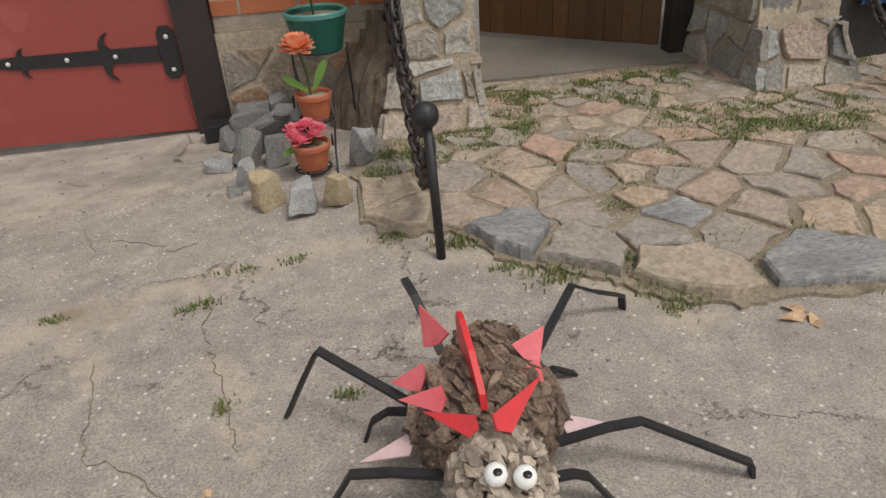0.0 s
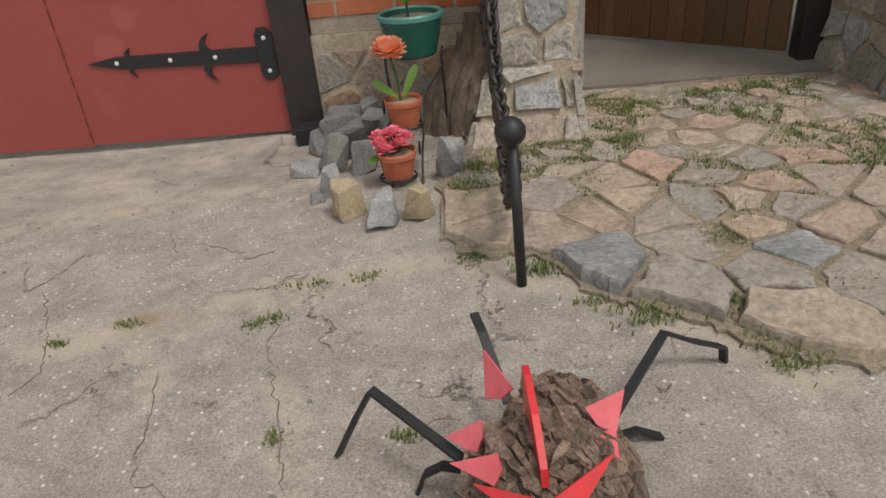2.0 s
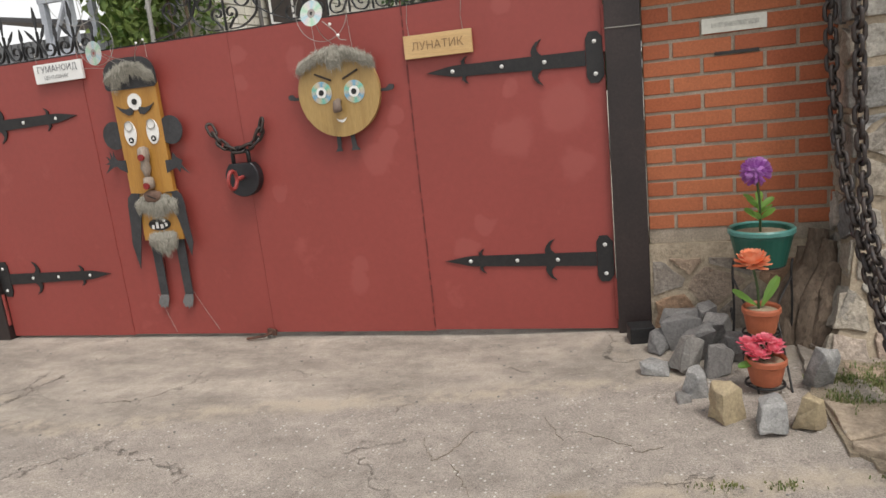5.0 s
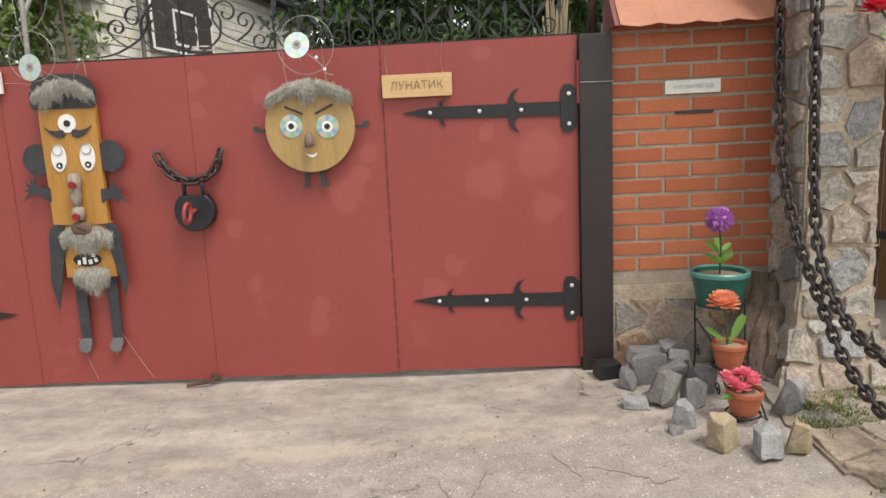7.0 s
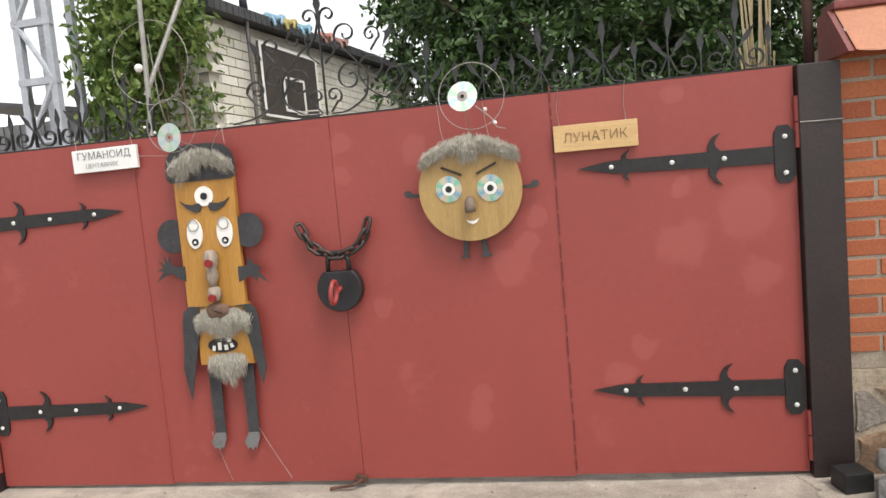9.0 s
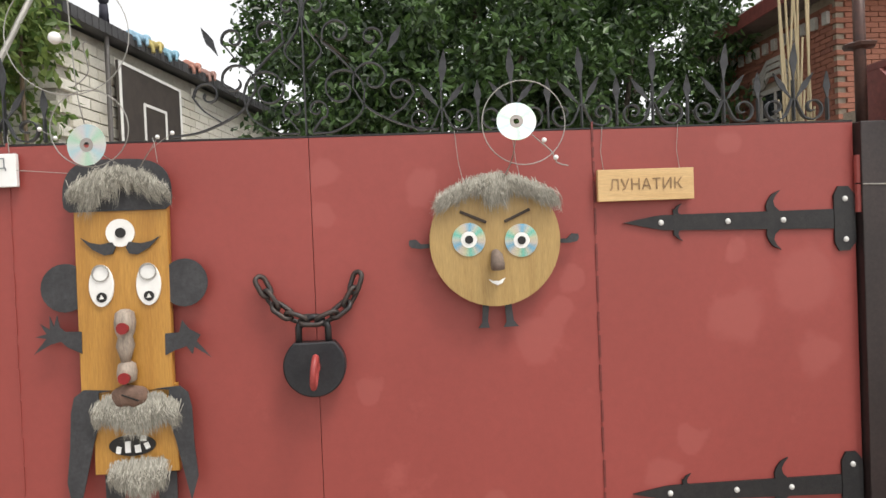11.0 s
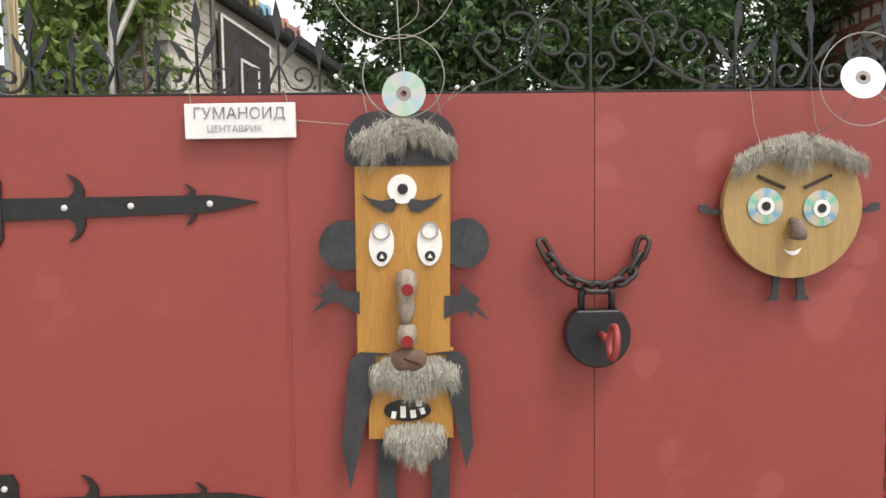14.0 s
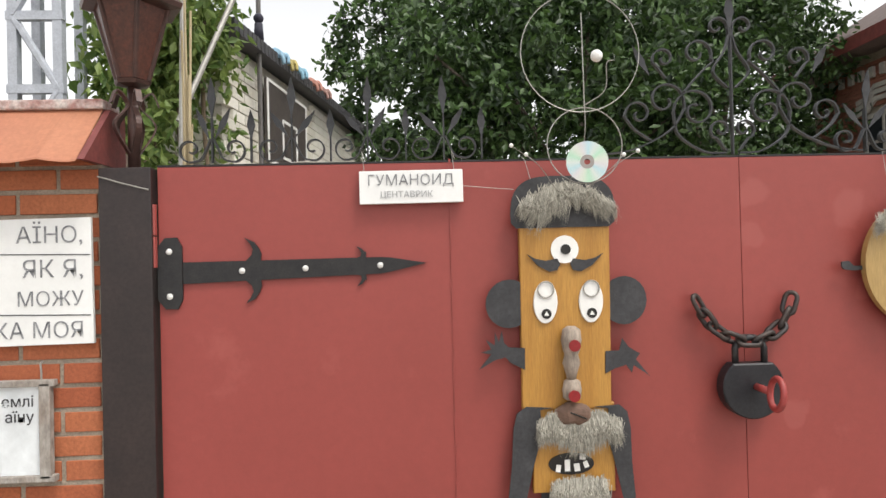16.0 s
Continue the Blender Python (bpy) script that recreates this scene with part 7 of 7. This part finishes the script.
def tree(at, crown, seed, n, per, size, label, limbs=9, gap=0.0):
    """at: foot; crown: (centre, radii)."""
    t = thing("tree", at, label, "tree", "trees behind the gate")
    r = random.Random(seed)
    c, rad = Vector(crown[0]), crown[1]
    base = Vector(at)
    fork = base.lerp(c, 0.45)
    bark = mat("tree_bark", (0.085, 0.065, 0.05), 0.95, other=(0.13, 0.11, 0.09), scale=14, fine=60, amount=0.5, bump=0.8)
    part("trunk", tube(bmesh.new(), smooth_path([base - Vector((0, 0, 0.05)), base.lerp(fork, 0.5) + Vector((0.06, 0, 0)), fork]), [0.16 - 0.003 * k for k in range(13)], 10), bark, t)
    cs = []
    while len(cs) < n:
        d = Vector((r.gauss(0, 1), r.gauss(0, 1), r.gauss(0, 1))).normalized()
        k = r.uniform(0.35, 1.0) ** 0.6 * (1 + 0.35 * noise.noise(d * 2.2 + Vector((seed, 0, 0))))
        p = c + Vector((d.x * rad[0], d.y * rad[1], d.z * rad[2])) * k
        if noise.noise(p * 1.35) > 0.02 + gap and p.z > 0.8:
            cs.append(p)
    for i in range(limbs):
        e = cs[i * 7 % n]
        pts = smooth_path([fork, fork.lerp(e, 0.5) + Vector((0, 0, 0.25)), e], 5)
        part("limb", tube(bmesh.new(), pts, [0.06 * (1 - 0.8 * k / len(pts)) for k in range(len(pts))], 6), bark, t)
    leaf_cloud("crown", [tuple(p) for p in cs], per, size, (0.15, 0.15, 0.10), M_LEAF, seed, t, 0.5)
    return t


tree((0.2, 7.4, 0.0), ((-0.7, 7.4, 3.3), (2.5, 1.5, 2.0)), 3, 520, 52, 0.135, "leafy dark green tree overhanging the yard", 14)
tree((2.2, 8.8, 0.0), ((2.3, 8.8, 3.5), (2.1, 1.2, 2.5)), 5, 420, 54, 0.135, "leafy dark green tree beside the brick house", 12)
tree((-1.2, 10.5, 0.0), ((-1.0, 11.0, 4.2), (3.2, 1.5, 3.2)), 7, 520, 46, 0.18, "tall tree standing further back in the yard", 10)
tree((4.4, 12.3, 0.0), ((4.4, 12.5, 4.2), (2.9, 1.5, 3.4)), 9, 460, 46, 0.18, "tall tree behind the brick house", 10)

vi = thing("grape_vine", (-4.7, 3.5, 0.0), "bright green vine climbing poles beside the garage", "vine")
r = random.Random(15)
for x in (-4.85, -4.65, -4.45, -4.25):
    part("stem", tube(bmesh.new(), smooth_path([(x, 3.5, 0), (x + 0.08, 3.45, 1.2), (x - 0.05, 3.55, 2.4), (x + 0.05, 3.45, 4.2)]), 0.018, 6), mat("vine_stem", (0.15, 0.11, 0.07), 0.9, amount=0.4), vi)
cs = [(r.uniform(-4.92, -4.20), r.uniform(3.0, 3.9), r.uniform(1.75, 4.7)) for _ in range(560)]
cs = [p for p in cs if noise.noise((p[0] * 2.2, p[1], p[2] * 2.2)) > -0.16 and p[2] > 1.75 + 0.9 * max(0.0, p[0] + 4.6)]
leaf_cloud("leaves", cs, 30, 0.105, (0.11, 0.09, 0.11), M_VINE, 16, vi, 1.0)
pp = solid("pole", tube(bmesh.new(), [(-4.58, 3.20, 0), (-4.64, 3.20, 2.2), (-4.66, 3.2, 4.6)], 0.035, 8), mat("peeling_white_pole", (0.62, 0.58, 0.54), 0.8, other=(0.36, 0.14, 0.10), scale=9, fine=40, amount=0.3, dirt=(0.35, 0.14, 0.10), dirt_scale=8, dirt_at=0.55), "white pole with peeling red paint among the vine", "pole")
for p0, p1 in (((-4.32, 2.9, 0), (-4.20, 2.9, 4.2)), ((-4.28, 2.9, 2.2), (-3.95, 3.2, 3.2))):
    solid("pole", tube(bmesh.new(), [p0, p1], 0.022, 8), M_WIRE, "plain galvanised steel pipe propped in the yard", "pole")

# lattice mast
lm = thing("lattice_mast", (-5.15, 2.9, 0.0), "grey painted steel lattice mast with cross braces", "mast")
M_GREY = mat("grey_paint", (0.42, 0.45, 0.50), 0.45, other=(0.33, 0.355, 0.40), scale=10, amount=0.2)
for x, y in ((-5.32, 2.75), (-5.02, 2.75), (-5.32, 3.05), (-5.02, 3.05)):
    part("leg", boxm((x, y, 2.4), (0.062, 0.062, 4.9)), M_GREY, lm)
for k in range(9):
    z = 0.4 + k * 0.5
    part("rung", boxm((-5.17, 2.74, z), (0.38, 0.05, 0.06)), M_GREY, lm)
    part("brace", tube(bmesh.new(), [(-5.32, 2.735, z), (-5.02, 2.735, z + 0.5)][:: 1 if k % 2 else -1] if k % 2 else [(-5.02, 2.735, z), (-5.32, 2.735, z + 0.5)], 0.026, 6), M_GREY, lm)
sh = thing("shed", (-6.4, 4.6, 0.0), "low shed of corrugated grey sheet with a dark roof", "shed")
bm = bmesh.new()
for k in range(50):
    box(bm, (-7.6 + k * 0.05, 3.95 + 0.012 * (k % 2), 1.12), (0.05, 0.03, 2.28))
part("sheet_wall", bm, mat("grey_sheet", (0.25, 0.26, 0.27), 0.5, 0.3, scale=4, amount=0.2), sh)
part("roof", boxm((-6.3, 4.5, 2.42), (2.9, 1.6, 0.05), Matrix.Rotation(radians(9), 3, "Y")), M_ROOF, sh)

# ---- brick house on the right ----
ho = thing("brick_house", (6.0, 9.5, 0.0), "old red brick house with white window trim and red eaves", "house")
M_HBRICK = mat("old_red_brick", (0.27, 0.105, 0.07), 0.9, other=(0.20, 0.08, 0.055), scale=5, fine=40, amount=0.35, bump=0.4, rand=((0.26, 0.10, 0.065), (0.31, 0.125, 0.08), (0.22, 0.085, 0.06)))
M_TRIM = mat("weathered_white_trim", (0.46, 0.44, 0.40), 0.85, other=(0.34, 0.32, 0.29), scale=8, amount=0.3)
hx0, hx1, hy0, hy1, hz = 4.35, 9.0, 6.3, 9.4, 4.1
hw = part("wall", boxm(((hx0 + hx1) / 2, (hy0 + hy1) / 2, hz / 2), (hx1 - hx0, hy1 - hy0, hz)), M_MORTAR, ho)
hb = mesh_of("house_brick", boxm((0, 0, 0), (0.04, 0.215, 0.06)), M_HBRICK)
for row in range(32):
    z = 1.95 + row * 0.0685
    for k in range(14):
        y = hy0 + 0.06 + (k + 0.5 * (row % 2)) * 0.2275
        if y < hy1 - 0.1 and not (7.15 < y < 8.15 and z < 3.3) and row < 31:
            if len([c for c in hw.children]) >= 300:
                break
            o = new("house_brick", hb)
            o.location = Vector((hx0 - 0.012, y, z)) - HOME[hw]
            o.parent = hw
bm = bmesh.new()
for row in range(32):
    for k in range(20):
        x = hx0 + 0.1 + (k + 0.5 * (row % 2)) * 0.2275
        if x < hx1:
            box(bm, (x, hy0 - 0.012, 1.95 + row * 0.0685), (0.215, 0.04, 0.06))
part("end_bricks", bm, M_HBRICK, hw)["kind"] = "stuff"
wi = part("window", boxm((hx0 - 0.01, 7.65, 2.55), (0.05, 0.75, 1.15)), mat("dark_glass", (0.03, 0.035, 0.04), 0.1, amount=0.1, bump=0), ho, "dark window pane")
for dy, dz, sy, sz in ((-0.39, 0, 0.06, 1.2), (0.39, 0, 0.06, 1.2), (0, 0.6, 0.84, 0.07), (0, -0.6, 0.9, 0.06), (0, 0.2, 0.76, 0.04), (0, 0.0, 0.04, 1.15)):
    part("frame_bar", boxm((hx0 - 0.035, 7.65 + dy, 2.55 + dz), (0.04, sy, sz)), M_TRIM, wi)
pts = [(-0.58, 0.66), (-0.34, 0.70), (-0.16, 0.84), (0.16, 0.84), (0.34, 0.70), (0.58, 0.66)]
for dz in (0.0, 0.10, 0.19):
    part("trim_band", tube(bmesh.new(), [(hx0 - 0.05, 7.65 + y, 2.55 + z + dz) for y, z in pts], None, flat=(0.035, 0.02, (0, 0, 1))), M_TRIM, wi, "white stepped trim band")
for k in range(13):
    y = hy0 + 0.12 + k * 0.24
    part("dentil", boxm((hx0 - 0.05, y, 3.80), (0.06, 0.10, 0.16)), M_TRIM, ho, "white brick dentil")
bm = bmesh.new()
a = [(hx0 - 0.45, 4.10), (hx0 - 0.45, 4.30), ((hx0 + hx1) / 2, 6.0), (hx1 + 0.45, 4.30), (hx1 + 0.45, 4.10)]
f = [bm.verts.new((x, hy0 - 0.4, z)) for x, z in a]
g = [bm.verts.new((x, hy1 + 0.4, z)) for x, z in a]
bm.faces.new(f), bm.faces.new(g)
for i in range(5):
    bm.faces.new((f[i], f[(i + 1) % 5], g[(i + 1) % 5], g[i]))
rf = part("roof", bm, mat("dull_roof", (0.16, 0.12, 0.11), 0.8, scale=3, amount=0.3), ho, "dull brown sheet roof")
part("fascia", boxm((hx0 - 0.47, (hy0 + hy1) / 2, 4.19), (0.03, hy1 - hy0 + 0.9, 0.20)), M_RUST, rf, "dark red fascia board")

# ---- yard ----
bl = thing("garden_bench", (1.2, 5.6, 0.0), "dark blue slatted garden bench in the tree's shade", "bench")
M_BLUE = mat("blue_paint", (0.02, 0.06, 0.16), 0.5, amount=0.2)
for k in range(9):
    part("slat", boxm((0.55 + k * 0.16, 5.6, 1.55), (0.09, 0.03, 1.0)), M_BLUE, bl)
for z in (1.2, 1.95):
    part("rail", boxm((1.19, 5.63, z), (1.45, 0.03, 0.08)), M_BLUE, bl)
part("base", boxm((1.19, 5.75, 0.5), (1.45, 0.3, 1.0)), M_BLUE, bl)


def stalks(c, n, h, spread, seed, label):
    r = random.Random(seed)
    t = thing("dry_stalks", (c[0], c[1], 0.0), label, "dry stalks")
    for _ in range(n):
        x, y = c[0] + r.uniform(-1, 1) * spread, c[1] + r.uniform(-1, 1) * spread * 0.6
        lx_, hh = r.uniform(-1, 1) * (spread + 0.01), h * r.uniform(0.75, 1.1)
        pts = smooth_path([(x, y, -0.04), (x + lx_ * 0.3, y, hh * 0.6), (x + lx_, y + r.uniform(-0.04, 0.04), hh)], 4)
        part("stalk", tube(bmesh.new(), pts, [0.007 * (1 - 0.5 * k / len(pts)) for k in range(len(pts))], 5), M_REED, t)


stalks((-0.03, 0.20), 18, 1.95, 0.055, 5, "tall bundle of dry yellow stalks behind the gate")
stalks((-3.345, 0.15), 9, 1.85, 0.018, 6, "bundle of dry yellow stalks beside the lantern")

# dark open shed beside the right pillar
ds = thing("lean_to", (3.3, 0.9, 0.0), "open lean-to beside the stone pillar, its inner shade painted near black", "shed")
# near-black colour stands in for the shade inside the opening
M_DARK = mat("shade_black_boards", (0.035, 0.03, 0.028), 0.9, scale=6, amount=0.4)
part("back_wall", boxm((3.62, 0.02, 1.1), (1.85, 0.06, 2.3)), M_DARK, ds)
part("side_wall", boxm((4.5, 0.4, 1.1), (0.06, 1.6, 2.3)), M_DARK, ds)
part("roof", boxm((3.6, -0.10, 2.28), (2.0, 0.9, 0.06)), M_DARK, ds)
for x, z, w, h, c in ((3.02, 0.42, 0.16, 0.30, (0.05, 0.09, 0.20)), (3.12, 0.30, 0.10, 0.16, (0.62, 0.48, 0.60)), (3.24, 0.38, 0.14, 0.22, (0.16, 0.30, 0.48))):
    bm = bmesh.new()
    nn = 8
    A = [bm.verts.new((x + w * (k / nn - 0.5), -0.06 + 0.02 * math.sin(k * 1.7), z + h / 2)) for k in range(nn + 1)]
    B = [bm.verts.new((x + w * (k / nn - 0.5) * 1.15, -0.06 + 0.03 * math.sin(k * 1.7 + 0.5), z - h / 2)) for k in range(nn + 1)]
    A2 = [bm.verts.new(v.co + Vector((0, 0.012, 0))) for v in A]
    B2 = [bm.verts.new(v.co + Vector((0, 0.012, 0))) for v in B]
    for k in range(nn):
        bm.faces.new((A[k], A[k + 1], B[k + 1], B[k])), bm.faces.new((A2[k], A2[k + 1], B2[k + 1], B2[k]))
    part("hanging_cloth", bm, mat("cloth", c, 0.9, amount=0.2), ds, "cloth hung up inside")

# ---- grass, leaves, grit ----
def grass(name, spots, n, h, seed, label):
    r = np.random.RandomState(seed)
    V, F = [], []
    for (x, y, sx, sy) in spots:
        for _ in range(n):
            px, py = x + r.normal(0, sx), y + r.normal(0, sy)
            if 0.86 < px < 1.2 and py > -0.3:
                continue
            z = ground_z(px, py) + 0.002
            a, ln, w, le = r.uniform(0, 6.283), h * r.uniform(0.4, 1.3), r.uniform(0.0012, 0.003), r.uniform(0.2, 1.0)
            dx, dy = math.cos(a), math.sin(a)
            k = len(V)
            V += [(px - dy * w, py + dx * w, z), (px + dy * w, py - dx * w, z), (px + dx * ln * le * 0.4 + dy * w * 0.8, py + dy * ln * le * 0.4 - dx * w * 0.8, z + ln * 0.7), (px + dx * ln * le * 0.4 - dy * w * 0.8, py + dy * ln * le * 0.4 + dx * w * 0.8, z + ln * 0.7), (px + dx * ln * le, py + dy * ln * le, z + ln)]
            F += [(k, k + 1, k + 2, k + 3), (k + 3, k + 2, k + 4)]
    me = bpy.data.meshes.new(name)
    me.from_pydata(V, [], F)
    me.materials.append(M_GRASS)
    return tagged(new(name, me), label, "grass", kind="stuff")


r = random.Random(91)
spots = []
for _ in range(520):
    p = (r.uniform(0.72, 3.3), r.uniform(-1.7, 0.12))
    if inside(p, PAVED) and r.random() < (0.95 if p[1] > -0.8 else 0.22) and noise.noise((p[0] * 2.3, p[1] * 2.3, 5)) > -0.15:
        spots.append((*p, 0.035, 0.03))
spots += [(1.26 + 0.05 * k, -0.05 - 0.02 * (k % 3), 0.03, 0.03) for k in range(6)] + [(0.80, -0.55, 0.04, 0.04), (0.88, -0.62, 0.05, 0.04), (0.74, -0.74, 0.03, 0.03), (1.15, -1.46, 0.05, 0.03), (1.35, -1.58, 0.04, 0.02), (0.92, -1.25, 0.03, 0.02)]
spots += [(2.0 + 0.1 * k, -0.75 + 0.03 * (k % 3), 0.07, 0.05) for k in range(6)]
grass("paving_grass", spots, 130, 0.022, 17, "short green grass growing between the paving stones")
grass("crack_grass", [(0.33, -1.22, 0.045, 0.015), (0.48, -1.21, 0.025, 0.012), (0.23, -1.38, 0.022, 0.012), (0.27, -1.36, 0.02, 0.012), (-0.11, -1.33, 0.018, 0.010), (-0.26, -1.39, 0.015, 0.010), (0.74, -1.18, 0.025, 0.015), (0.77, -1.15, 0.02, 0.015), (1.12, -1.48, 0.03, 0.018), (1.02, -1.40, 0.03, 0.012), (1.35, -1.66, 0.02, 0.012), (0.61, -1.79, 0.015, 0.010), (0.36, -1.76, 0.012, 0.015), (-3.55, -0.20, 0.05, 0.04), (-3.70, -0.15, 0.06, 0.04)], 60, 0.011, 18, "dry grass tufts growing out of asphalt cracks")
for i, (x, y, sz) in enumerate(((1.58, -1.75, 0.035), (1.62, -1.77, 0.03), (1.60, -1.72, 0.028), (0.36, -1.98, 0.014))):
    bm = bmesh.new()
    z = ground_z(x, y) + 0.006
    a = i * 1.3
    pts = [(math.cos(a + k) * sz * (1 if k in (0, 3.14) else 0.55), math.sin(a + k) * sz * (1 if k in (0, 3.14) else 0.55)) for k in (0, 0.9, 2.2, 3.14, 4.0, 5.4)]
    t_ = [bm.verts.new((x + u, y + v, z + 0.006 * math.sin(k * 2.1))) for k, (u, v) in enumerate(pts)]
    b_ = [bm.verts.new(v.co - Vector((0, 0, 0.0012))) for v in t_]
    c_, d_ = bm.verts.new((x, y, z - 0.002)), bm.verts.new((x, y, z - 0.0035))
    for k in range(6):
        bm.faces.new((t_[k], t_[(k + 1) % 6], c_)), bm.faces.new((b_[k], b_[(k + 1) % 6], d_)), bm.faces.new((t_[k], t_[(k + 1) % 6], b_[(k + 1) % 6], b_[k]))
    solid("dry_leaf", bm, mat("dry_leaf", (0.46, 0.29, 0.17), 0.8, other=(0.50, 0.36, 0.23), scale=60, amount=0.3), "curled orange dry leaf lying on the asphalt", "leaf", "fallen leaves")
bm = bmesh.new()
r = random.Random(33)
for _ in range(420):
    x, y = r.uniform(-3.2, 1.3), r.uniform(-2.6, -0.05)
    s = r.uniform(0.0025, 0.007)
    g = bmesh.ops.create_icosphere(bm, subdivisions=1, radius=s)
    bmesh.ops.transform(bm, matrix=Matrix.Translation((x, y, ground_z(x, y) + s * 0.3)) @ Matrix.Diagonal((1, r.uniform(0.6, 1), 0.6, 1)), verts=g["verts"])
tagged(new("grit", mesh_of("grit", bm, M_ROCK)), "loose grit and pebbles scattered on the asphalt", "grit", kind="stuff")


# ---- from plan units to metres ----
for me in bpy.data.meshes:
    me.transform(Matrix.Scale(UNIT, 4))
for ob in bpy.data.objects:
    if ob.type in ("MESH", "EMPTY"):
        ob.location = ob.location * UNIT
